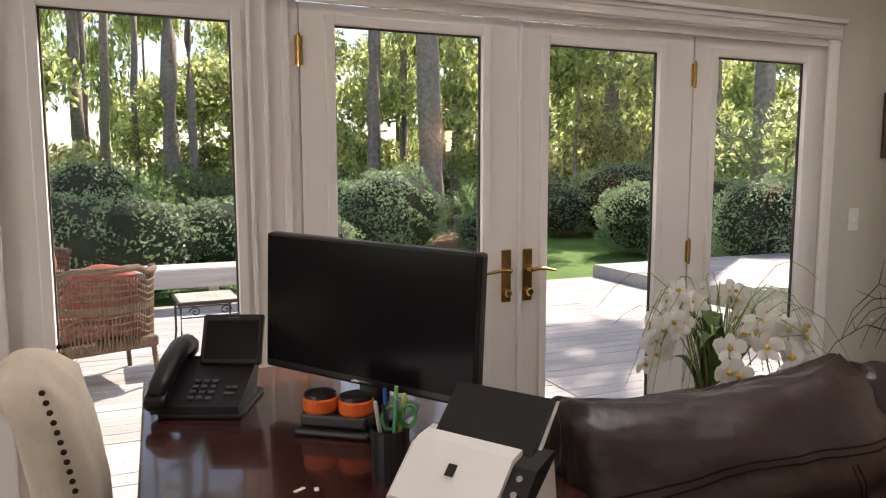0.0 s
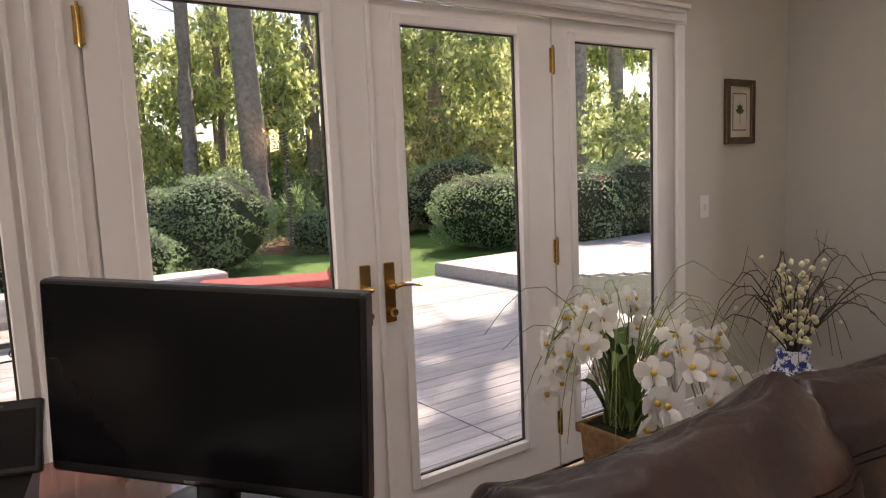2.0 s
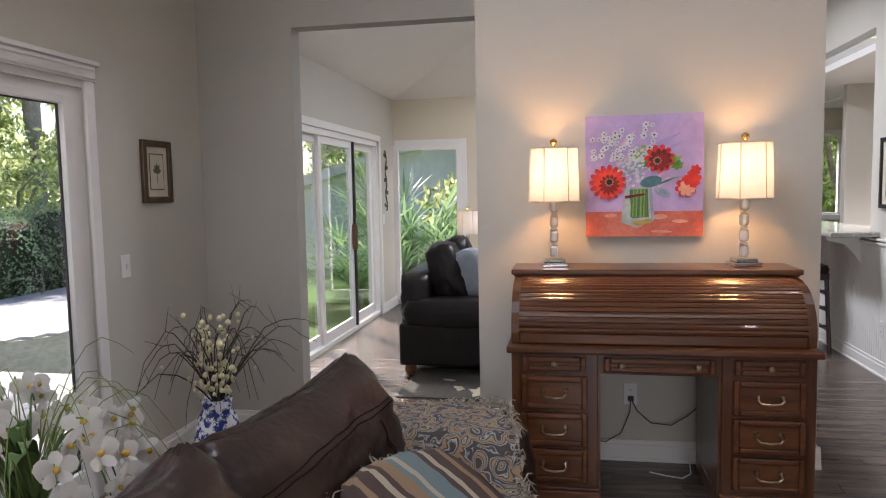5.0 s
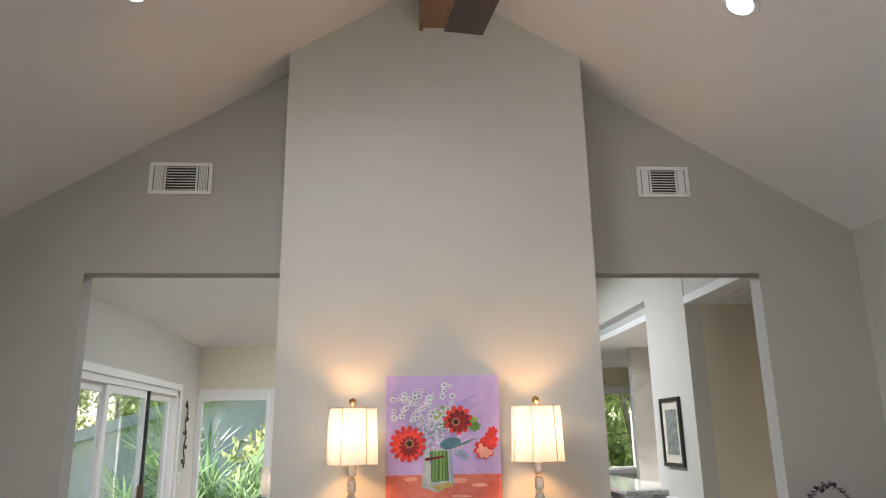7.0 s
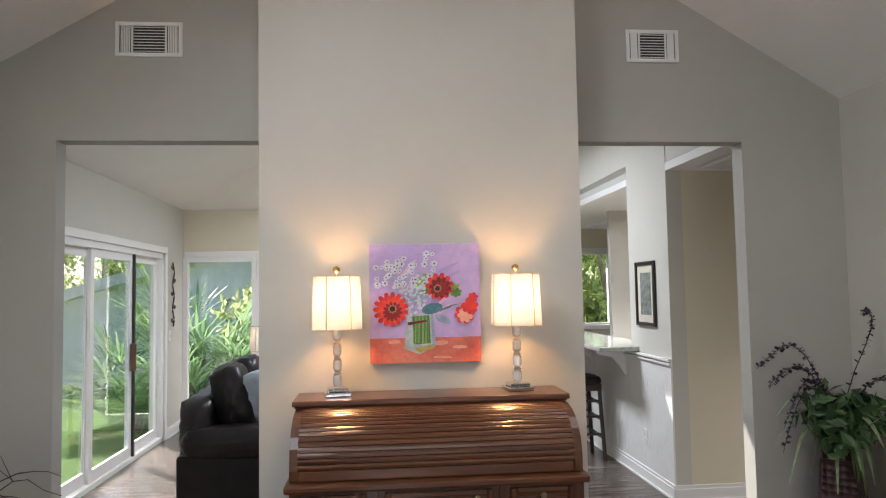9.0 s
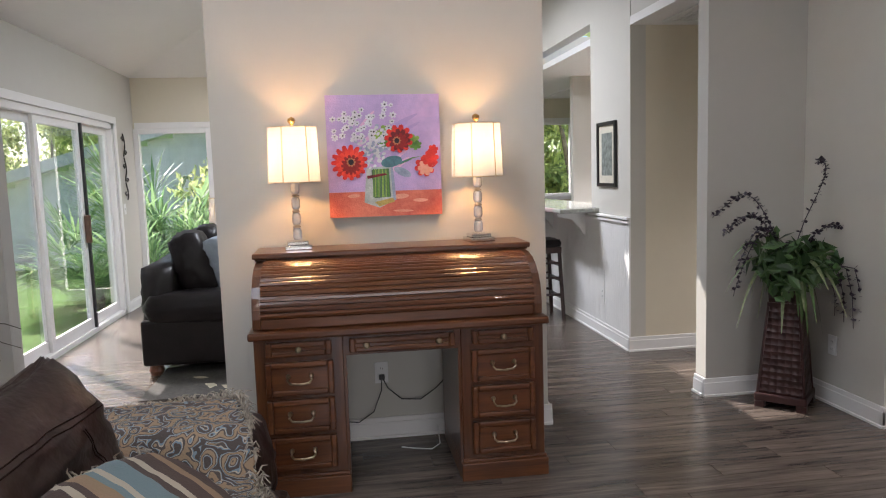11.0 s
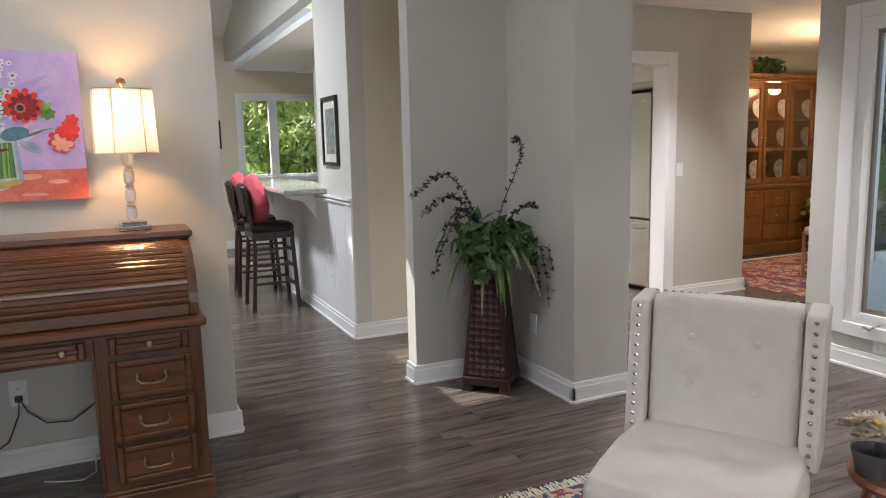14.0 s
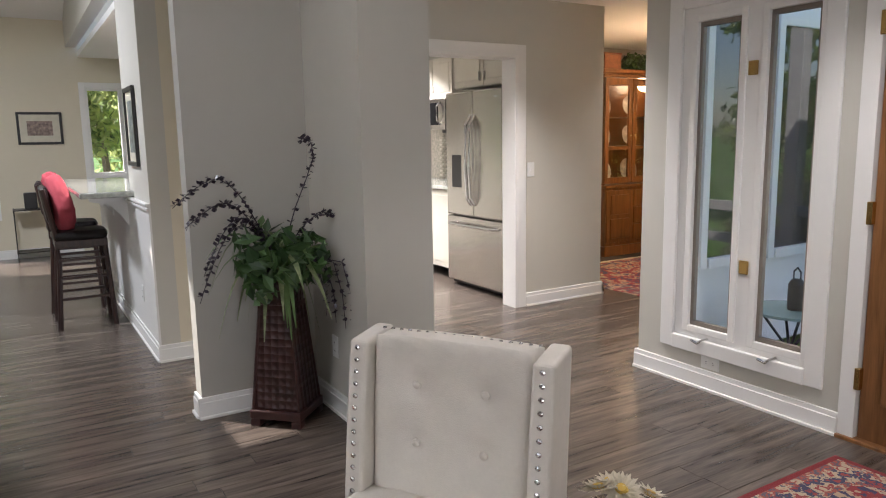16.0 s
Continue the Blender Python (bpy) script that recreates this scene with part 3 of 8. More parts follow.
def wall_vent(y0, y1, z0, z1, x):
    v = thing("wall_vent", "white metal air vent with dark louvres on the gable wall", "vent", (x, (y0 + y1) / 2, (z0 + z1) / 2), 0, "gable vents")
    w, h = (y1 - y0) / 2, (z1 - z0) / 2
    part("frame", boxes((-0.012, 0, -w, -w + 0.022, -h, h), (-0.012, 0, w - 0.022, w, -h, h), (-0.012, 0, -w + 0.022, w - 0.022, h - 0.022, h), (-0.012, 0, -w + 0.022, w - 0.022, -h, -h + 0.022), bevel=0.003), WHITEPL, v)
    part("backing", boxes((-0.003, -0.001, -w + 0.02, w - 0.02, -h + 0.02, h - 0.02)), BLACK, v)
    for s in (-1, 1):
        part("mullion", boxes((-0.01, -0.002, s * w * 0.5 - 0.005, s * w * 0.5 + 0.005, -h + 0.02, h - 0.02)), WHITEPL, v)
    for i in range(9):
        z = -h + 0.03 + i * (2 * h - 0.06) / 8
        part("slat", boxes((-0.008, -0.003, -w * 0.5 + 0.008, w * 0.5 - 0.008, z - 0.002, z + 0.002)), WHITEPL, v)
    for s in (-1, 1):
        for i in range(6):
            y = s * (w * 0.5 + 0.014 + i * (w * 0.5 - 0.045) / 5)
            part("slat", boxes((-0.008, -0.003, y - 0.003, y + 0.003, -h + 0.02, h - 0.02)), WHITEPL, v)
    return v


wall_vent(1.95, 2.31, 2.885, 3.08, EX)
wall_vent(-0.905, -0.585, 2.89, 3.085, EX)
CANGLOW = glow_material("lamp_lens", (1.0, 0.95, 0.88), 14)


def can_light(x, y, power=16, flat=None, label="lit recessed ceiling light with white trim ring"):
    """A recessed light in the sloping ceiling, or in a flat one at that height."""
    z = roof_z(y) if flat is None else flat
    tilt = 0 if flat is not None else math.degrees(math.atan(PITCH)) * (-1 if y > RIDGE else 1)
    c = thing("ceiling_light", label, "ceiling light", (0, 0, 0), 0, "recessed lights")
    c.matrix_world = pose(x, y, z, tilt)
    part("trim_ring", lathe(bmesh.new(), [(0.062, 0.0), (0.062, -0.006), (0.085, -0.008), (0.092, 0.0)], 28), WHITEPL, c)
    part("lens", lathe(bmesh.new(), [(0.06, 0.002), (0.058, -0.004)], 28), CANGLOW, c, "glowing white lens")
    lamp = new("can_lamp", bpy.data.lights.new("can_lamp", "SPOT"))
    lamp.data.energy, lamp.data.spot_size, lamp.data.spot_blend, lamp.data.shadow_soft_size = power, radians(120), 0.8, 0.05
    lamp.data.color = (1.0, 0.95, 0.89)
    down = Matrix(c.matrix_world) @ Vector((0, 0, -0.03))
    lamp.matrix_world = look(tuple(down), (down.x, down.y, 0))
    return c


for x in (3.61, 0.9, -1.8):
    can_light(x, 1.99, 4)
    can_light(x, -0.69, 16)
# all but the first are unseen, added to brighten foyer and dining room
for x, y, p in ((5.0, -3.3, 115), (2.6, -2.9, 45), (-0.6, -3.0, 20), (5.35, -5.6, 22)):
    can_light(x, y, p, 2.483)
# kitchen lights that are not known, added to brighten the view through the doorway
for x, y in ((7.5, -1.95), (7.5, -2.9), (8.0, -3.9)):
    can_light(x, y, 170, 2.483 if y < -2.3 else 2.5)
# roof window in the north slope
sl = math.degrees(math.atan(PITCH))
rw = thing("skylight", "roof window with a white-framed shaft in the ceiling", "skylight", (0, 0, 0))
for x0, x1 in ((SKY0 + 0.004, SKY0 + 0.03), (SKY1 - 0.03, SKY1 - 0.004)):
    part("lining", prism(bmesh.new(), [(SKYA, roof_z(SKYA) - 0.004), (SKYB, roof_z(SKYB) - 0.004), (SKYB, roof_z(SKYB) + 0.42), (SKYA, roof_z(SKYA) + 0.42)], "x", x0, x1), TRIM, rw)
for ya, yb in ((SKYA + 0.004, SKYA + 0.03), (SKYB - 0.03, SKYB - 0.004)):
    part("lining", prism(bmesh.new(), [(ya, roof_z(ya) - 0.004), (yb, roof_z(yb) - 0.004), (yb, roof_z(yb) + 0.42), (ya, roof_z(ya) + 0.42)], "x", SKY0 + 0.031, SKY1 - 0.031), TRIM, rw)
for a in (0.14, 0.24):
    part("moulding", prism(bmesh.new(), [(SKYA + 0.032, roof_z(SKYA) + a), (SKYB - 0.032, roof_z(SKYB) + a), (SKYB - 0.032, roof_z(SKYB) + a + 0.05), (SKYA + 0.032, roof_z(SKYA) + a + 0.05)], "x", SKY1 - 0.055, SKY1 - 0.031), TRIM, rw)
pn = part("pane", prism(bmesh.new(), [(SKYA, roof_z(SKYA) + 0.40), (SKYB, roof_z(SKYB) + 0.40), (SKYB, roof_z(SKYB) + 0.41), (SKYA, roof_z(SKYA) + 0.41)], "x", SKY0 + 0.035, SKY1 - 0.035), GLASS, rw)
pn.visible_shadow = False

# ---- garden ----
def leaf_material(name, light, dark, through_light=0.45):
    m = bpy.data.materials.new(name)
    m.use_nodes = True
    nt = m.node_tree
    p, out = nt.nodes["Principled BSDF"], nt.nodes["Material Output"]
    geo, ramp = nt.nodes.new("ShaderNodeNewGeometry"), nt.nodes.new("ShaderNodeValToRGB")
    ramp.color_ramp.elements[0].color, ramp.color_ramp.elements[1].color = (*dark, 1), (*light, 1)
    nt.links.new(geo.outputs["Random Per Island"], ramp.inputs["Fac"])
    nt.links.new(ramp.outputs["Color"], p.inputs["Base Color"])
    p.inputs["Roughness"].default_value = 0.45
    tr, mix = nt.nodes.new("ShaderNodeBsdfTranslucent"), nt.nodes.new("ShaderNodeMixShader")
    hs = nt.nodes.new("ShaderNodeHueSaturation")
    hs.inputs["Hue"].default_value, hs.inputs["Saturation"].default_value, hs.inputs["Value"].default_value = 0.488, 0.95, 2.4
    nt.links.new(ramp.outputs["Color"], hs.inputs["Color"])
    nt.links.new(hs.outputs["Color"], tr.inputs["Color"])
    mix.inputs["Fac"].default_value = through_light
    nt.links.new(p.outputs[0], mix.inputs[1])
    nt.links.new(tr.outputs[0], mix.inputs[2])
    nt.links.new(mix.outputs[0], out.inputs["Surface"])
    return m


HEDGELEAF = leaf_material("hedge_leaf", (0.25, 0.36, 0.18), (0.12, 0.20, 0.11), 0.3)
WOODLEAF = leaf_material("woodland_leaf", (0.42, 0.46, 0.19), (0.09, 0.14, 0.055), 0.58)
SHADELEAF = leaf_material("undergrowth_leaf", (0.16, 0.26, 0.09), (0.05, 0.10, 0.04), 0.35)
PALMLEAF = leaf_material("palm_leaf", (0.24, 0.36, 0.16), (0.07, 0.15, 0.06), 0.45)
BARK = material("pine_bark", (0.36, 0.30, 0.27), 0.95, vary=0.3, scale=9, bump=1.0, bump_scale=14, dark=(0.15, 0.115, 0.10))
LAWN = material("lawn", (0.13, 0.27, 0.035), 0.9, vary=0.2, scale=0.6, bump=0.8, bump_scale=160, dark=(0.06, 0.14, 0.02))
STRAW = material("pine_straw", (0.24, 0.12, 0.06), 0.95, vary=0.3, scale=8, bump=0.8, bump_scale=120)
# near-black: shade inside the hedges put into colour; also the orchid's soil
INNER = material("hedge_shade_soil", (0.02, 0.035, 0.012), 0.95, vary=0.3, scale=12, bump=0.8, bump_scale=30)


def leaves(name, blobs, count, size, mat, seed=1, shell=0.35, lean=0.6):
    """count leaves over ellipsoids (cx, cy, cz, rx, ry, rz), most of them near the skin, with uneven gaps."""
    g = np.random.default_rng(seed)
    b = np.array(blobs, float)
    area = b[:, 3] * b[:, 5] + b[:, 3] * b[:, 4]
    k = g.choice(len(b), count, p=area / area.sum())
    d = g.normal(size=(count, 3))
    d /= np.linalg.norm(d, axis=1)[:, None]
    wob = 1 + 0.16 * np.sin(5 * d[:, 0] + k) * np.cos(4 * d[:, 1] + 2 * k) + 0.08 * np.sin(11 * d[:, 2] + 7 * d[:, 0])
    r = (1 - shell * g.random(count) ** 1.6) * wob
    c = b[k, :3] + d * b[k, 3:] * r[:, None]
    nrm = d * lean + g.normal(size=(count, 3)) * 0.6
    nrm /= np.linalg.norm(nrm, axis=1)[:, None]
    u = np.cross(nrm, g.normal(size=(count, 3)))
    u /= np.linalg.norm(u, axis=1)[:, None]
    v = np.cross(nrm, u)
    s = size * (0.6 + 0.8 * g.random(count))[:, None]
    verts = np.stack([c - u * s, c + v * s * 0.45 + nrm * s * 0.12, c + u * s, c - v * s * 0.45 + nrm * s * 0.12], 1).reshape(-1, 3)
    me = bpy.data.meshes.new(name)
    me.from_pydata(verts.tolist(), [], np.arange(count * 4).reshape(-1, 4).tolist())
    me.materials.append(mat)
    return me


def mound(blobs, scale=0.86):
    bm = bmesh.new()
    for cx, cy, cz, rx, ry, rz in blobs:
        r = bmesh.ops.create_icosphere(bm, subdivisions=3, radius=1.0)
        for v in r["verts"]:
            n = 1 + 0.1 * noise.noise(v.co * 2.2 + Vector((cx, cy, cz)))
            v.co = Vector((cx + v.co.x * rx * scale * n, cy + v.co.y * ry * scale * n, cz + v.co.z * rz * scale * n))
    return bm


def shrub(name, label, place, blobs, count, size, mat=None, seed=1, turn=0):
    s = thing(name, label, "bush", place, turn)
    # a solid core, not twigs; its dark colour stands for shade between leaves
    part("branches", mound(blobs), INNER, s, "dark solid core coloured as the shaded inside")
    ob = new("foliage", leaves("foliage", blobs, count, size, mat or HEDGELEAF, seed))
    ob.parent = s
    return s


structure("ground", boxes((-400, 400, -400, 600, -0.7, -0.5)), LAWN, "sunlit green lawn")
# deck of grey boards with a raised platform
DECKM = wood("deck_board", (0.60, 0.575, 0.55), (0.38, 0.36, 0.345), 0.7, 0, 2.0, rnd=0.16, bump=0.3)
DECKD = material("deck_frame", (0.30, 0.28, 0.26), 0.8, vary=0.1)
DZ = -0.10
deck = structure("deck", boxes((-3.0, 6.28, N + NT + 0.02, 8.75, DZ - 0.25, DZ - 0.035), (-3.0, 6.28, 8.75, 8.79, DZ - 0.3, DZ - 0.03)), DECKD, "weathered grey wooden deck")
plat_outline = [(6.30, 8.85), (6.26, 6.95), (7.45, 6.05), (12.5, 6.05), (12.5, 8.85)]
PZ = 0.06
platform = structure("deck_platform", prism(bmesh.new(), plat_outline, "z", DZ - 0.3, PZ - 0.03), DECKM, "raised grey deck platform")
rngd = random.Random(3)
board_mesh = to_mesh("board", boxes((0, 3.08, 0, 0.138, -0.03, 0), bevel=0.004), DECKM)
yy, i = N + NT + 0.03, 0
while yy < 8.68:
    for k in range(3):
        ob = new("board", board_mesh)
        ob.matrix_world = pose(-3.0 + 3.09 * k, yy, DZ + rngd.uniform(-0.0015, 0.0015))
        ob.parent = deck
    yy += 0.144
yy = 6.06
while yy < 8.75:
    x0 = 6.28 + max(0, 6.95 - yy - 0.07) * 1.32
    l = 12.45 - x0
    ob = new("board", to_mesh("board", boxes((0, l, 0, 0.138, -0.03, 0), bevel=0.004), DECKM))
    ob.matrix_world = pose(x0, yy, PZ)
    ob.parent = platform
    yy += 0.144
BENCHM = wood("bench_board", (0.62, 0.60, 0.58), (0.45, 0.43, 0.42), 0.7, 0, 1.5, bump=0.2)
bench = thing("deck_bench", "built-in weathered white deck bench along the railing edge", "bench", (0, 8.42, DZ))
for k in range(3):
    part("seat_board", boxes((-0.9, 3.3, -0.02 + k * 0.15, 0.12 + k * 0.15, 0.40, 0.44), bevel=0.006), BENCHM, bench)
part("fascia", boxes((-0.9, 3.3, -0.045, -0.022, 0.24, 0.43), bevel=0.005), BENCHM, bench)
for x in (-0.7, 0.5, 1.25, 2.4, 3.1):
    part("post", boxes((x - 0.05, x + 0.05, 0.1, 0.2, 0, 0.40), bevel=0.005), BENCHM, bench)

# wicker armchair with a red cushion
WICKER = material("wicker", (0.16, 0.10, 0.06), 0.7, vary=0.3, scale=40, bump=0.6, bump_scale=180)
REDC = material("red_cushion", (0.42, 0.085, 0.07), 0.85, vary=0.12, scale=12, bump=0.15, bump_scale=260)


def wicker_chair(place, turn, label):
    c = thing("wicker_chair", label, "chair", place, turn)
    part("seat_base", boxes((-0.33, 0.33, -0.32, 0.30, 0.26, 0.34), bevel=0.02), WICKER, c)
    arc = [(0.37 * math.cos(a), 0.02 + 0.33 * math.sin(a)) for a in [math.pi * k / 12 for k in range(13)]]
    bm = bmesh.new()
    for j in range(7):
        z = 0.36 + j * 0.05 if j < 3 else 0.58 + (j - 3) * 0.045
        tube(bm, [(x * (1 + 0.05 * j / 6), y * (1 + 0.05 * j / 6), z + (0.05 if 3 < k < 9 else 0)) for k, (x, y) in enumerate(arc)], 0.011, 6)
    for k in range(48):
        a = math.pi * k / 47
        x, y = 0.37 * math.cos(a), 0.02 + 0.33 * math.sin(a)
        tube(bm, [(x, y, 0.3), (x * 1.05, y * 1.05, 0.77)], 0.006, 5)
    part("backrest", bm, WICKER, c, "openwork wicker back")
    part("back_band", tube(bmesh.new(), [(x * 1.06, y * 1.06, 0.78 + (0.04 if 3 < k < 9 else 0)) for k, (x, y) in enumerate(arc)], 0.024, 8), WICKER, c)
    bm = bmesh.new()
    for (x0, y0), (x1, y1) in zip(arc[2:10], arc[3:11]):
        prism(bm, [(x0 * 1.04, y0 * 1.04), (x1 * 1.04, y1 * 1.04), (x1, y1), (x0, y0)], "z", 0.53, 0.58)
    part("back_panel", bm, WICKER, c)
    for x, y in ((-0.3, -0.28), (0.3, -0.28), (-0.3, 0.27), (0.3, 0.27)):
        part("leg", tube(bmesh.new(), [(x, y, 0.27), (x * 1.06, y * 1.06, 0)], 0.02, 8, 0.016), WICKER, c)
    part("cushion", boxes((-0.29, 0.29, -0.30, 0.24, 0.342, 0.45), bevel=0.045), REDC, c, "faded red seat cushion")
    return c


wicker_chair((0.28, 5.95, DZ), 200, "brown wicker armchair with a red cushion on the deck")
wicker_chair((-0.35, 7.2, DZ), 20, "brown wicker armchair with a red back cushion on the deck")
pl = thing("throw_pillow", "pinkish red pillow slumped in the wicker chair", "pillow", (0.36, 5.95, DZ + 0.45))
part("body", mound([(0, 0, 0.17, 0.26, 0.12, 0.2)], 1.0), REDC, pl, "", True)
pl2 = thing("throw_pillow", "red back cushion standing on the wicker chair", "pillow", (-0.30, 7.1, DZ + 0.45))
part("body", mound([(0, 0, 0.24, 0.24, 0.1, 0.26)], 1.0), REDC, pl2, "", True)
# red sun lounger
lg = thing("sun_lounger", "red cushioned sun lounger on the deck", "lounger", (3.75, 7.75, DZ), -25)
part("frame", boxes((-0.95, 0.6, -0.30, 0.30, 0.26, 0.31), bevel=0.01), WICKER, lg)
part("mattress", boxes((-0.95, 0.55, -0.29, 0.29, 0.312, 0.39), bevel=0.03), REDC, lg)
part("backrest", prism(bmesh.new(), [(0.35, 0.39), (0.5, 0.36), (0.78, 0.86), (0.66, 0.92)], "y", -0.29, 0.29), REDC, lg, "raised red back cushion")
for x in (-0.85, 0.5):
    for y in (-0.25, 0.25):
        part("leg", boxes((x - 0.025, x + 0.025, y - 0.025, y + 0.025, 0, 0.26)), WICKER, lg)
# small iron table with a tiled top
IRON = material("iron", (0.06, 0.055, 0.05), 0.5, 0.6, vary=0.2, scale=30)
it = thing("side_table", "small iron side table with a pale tiled top", "table", (1.04, 6.36, DZ), 4)
part("rim", boxes((-0.23, 0.23, -0.23, -0.215, 0.46, 0.485), (-0.23, 0.23, 0.215, 0.23, 0.46, 0.485), (-0.23, -0.215, -0.215, 0.215, 0.46, 0.485), (0.215, 0.23, -0.215, 0.215, 0.46, 0.485)), IRON, it)
TILEM = material("pale_tile", (0.52, 0.50, 0.42), 0.5, vary=0.15, scale=9, rnd=0.12, bump=0.1)
for a in range(3):
    for b in range(3):
        part("tile", boxes((-0.213 + a * 0.143, -0.073 + a * 0.143, -0.213 + b * 0.143, -0.073 + b * 0.143, 0.465, 0.488)), TILEM, it)
for x in (-0.21, 0.21):
    for y in (-0.21, 0.21):
        part("leg", tube(bmesh.new(), [(x, y, 0.47), (x, y, 0.2), (x * 1.08, y * 1.08, 0)], 0.009, 6), IRON, it)
for y in (-0.222, 0.222):
    bm = tube(bmesh.new(), [(-0.21, y, 0.37), (0.21, y, 0.37)], 0.006, 6)
    for s in (-1, 1):
        tube(bm, [(s * (0.11 + 0.045 * (1 - q / 16) * math.cos(q * 0.6)), y, 0.41 + 0.04 * (1 - q / 16) * math.sin(q * 0.6)) for q in range(15)], 0.005, 5)
    part("scrollwork", bm, IRON, it)

# hedges and bushes
shrub("hedge", "clipped dark green hedge behind the deck bench", (0.2, 11.6, -0.5), [(-3 + 1.1 * k, 0.25 * math.sin(k * 2), 0.75, 0.95, 0.8, 0.78 + 0.1 * math.sin(k)) for k in range(6)], 28500, 0.035, seed=11)
shrub("hedge", "tall clipped hedge further back in the garden", (-3.2, 15.6, -0.5), [(-2.4, 0, 1.25, 1.3, 1, 1.1), (-0.6, 0.2, 1.35, 1.4, 1, 1.0), (1.2, 0, 1.3, 1.3, 1.0, 0.95), (2.8, 0, 1.25, 0.9, 0.9, 0.9)], 20900, 0.042, seed=12)
shrub("bush", "large round clipped green bush on the lawn", (5.15, 14.3, -0.5), [(0, 0, 0.95, 1.15, 1.1, 0.98), (-1.0, 0.4, 0.85, 0.8, 0.8, 0.8)], 22800, 0.035, seed=13)
shrub("bush", "round clipped bush with pale sunlit top", (10.9, 13.2, -0.5), [(0, 0, 0.8, 1.35, 1.2, 0.9), (1.2, -0.5, 0.85, 1.1, 1, 0.9)], 22800, 0.035, seed=14)
shrub("bush", "rounded hedge bush beside the deck platform", (10.3, 9.35, -0.5), [(-0.4, 0, 0.95, 0.85, 0.75, 0.82), (0.8, -0.1, 1.0, 0.9, 0.75, 0.85), (1.9, 0, 0.95, 0.8, 0.7, 0.8)], 22800, 0.029, seed=15)
shrub("bush", "dark reddish azalea mound under the trees", (13.2, 17.2, -0.5), [(0, 0, 1.0, 1.9, 1.3, 1.15), (-2.2, 0.5, 0.8, 1.2, 1, 0.8)], 17100, 0.042, seed=16)
shrub("bush", "small light green shrub at a tree's foot", (8.0, 15.7, -0.5), [(0, 0, 0.45, 0.8, 0.6, 0.5)], 6650, 0.035, seed=17)
# pine straw round the trees
for x, y, r in ((8.3, 19.6, 2.0), (7.5, 16.9, 0.9), (14, 22, 3.5)):
    structure("straw_bed", lathe(bmesh.new(), [(r, -0.505), (r * 0.8, -0.47), (r * 0.4, -0.43), (0.05, -0.42)], 20, (x, y, 0)), STRAW, "brown pine straw bed")


def fronds(name, count, length, seed, droop=0.5):
    """Fan palm leaves: each a stalk with a fan of pointed blades."""
    g = random.Random(seed)
    vs, fs = [], []

    def blade(a, b, w):
        d = (b - a).normalized()
        s = d.cross(Vector((0, 0, 1))).normalized() * w
        m = a.lerp(b, 0.5) + Vector((0, 0, 0.03 * length))
        n = len(vs)
        vs.extend([tuple(a), tuple(m + s), tuple(b), tuple(m - s)])
        fs.append((n, n + 1, n + 2, n + 3))
    for _ in range(count):
        az, el = g.uniform(0, 2 * math.pi), g.uniform(0.1, 1.2)
        d = Vector((math.cos(az) * math.cos(el), math.sin(az) * math.cos(el), math.sin(el)))
        root, hub = Vector((0, 0, 0.1)), d * length * g.uniform(0.5, 0.9)
        blade(root, hub, 0.012)
        side = d.cross(Vector((0, 0, 1))).normalized()
        up = side.cross(d)
        for k in range(19):
            a = -1.7 + 3.4 * k / 18
            tip = hub + (d * math.cos(a) + side * math.sin(a)) * length * 0.55 + Vector((0, 0, -droop * length * 0.3 * g.random()))
            blade(hub, tip, 0.013 * length + 0.003)
    me = bpy.data.meshes.new(name)
    me.from_pydata(vs, [], fs)
    me.materials.append(PALMLEAF)
    return me


palm_meshes = [fronds("fronds", 36, 1.25, 4), fronds("fronds", 34, 1.1, 9)]


def palm(place, size, label="green fan palm shrub with pointed leaves", k=0, turn=0):
    p = thing("fan_palm", label, "palm", place, turn)
    part("trunk", tube(bmesh.new(), [(0, 0, 0), (0.02, 0, 0.35 * size)], 0.09, 8, 0.07), BARK, p)
    ob = new("fronds", palm_meshes[k % 2])
    ob.parent = p
    ob.matrix_basis = Matrix.Translation((0, 0, 0.2 * size)) @ Matrix.Scale(size, 4)
    return p


for k, (x, y, s) in enumerate(((10.4, 19.6, 0.9), (11.6, 19.9, 1.0), (9.9, 20.8, 1.0), (15.2, 17.5, 0.8))):
    palm((x, y, -0.5), s, k=k, turn=40 * k)
# palms and a grey neighbour house outside the corner window
for k, (x, y, z, s) in enumerate(((11.6, 3.4, -0.1, 1.0), (12.4, 2.5, 0.0, 1.2), (13.0, 3.9, 0.6, 1.5), (12.2, 4.6, -0.2, 1.2), (11.3, 2.2, -0.3, 0.8), (13.6, 2.6, 1.0, 1.2), (12.6, 3.2, 0.9, 1.1))):
    palm((x, y, -0.5), s, "large green fan palm outside the corner window", k, 55 * k)


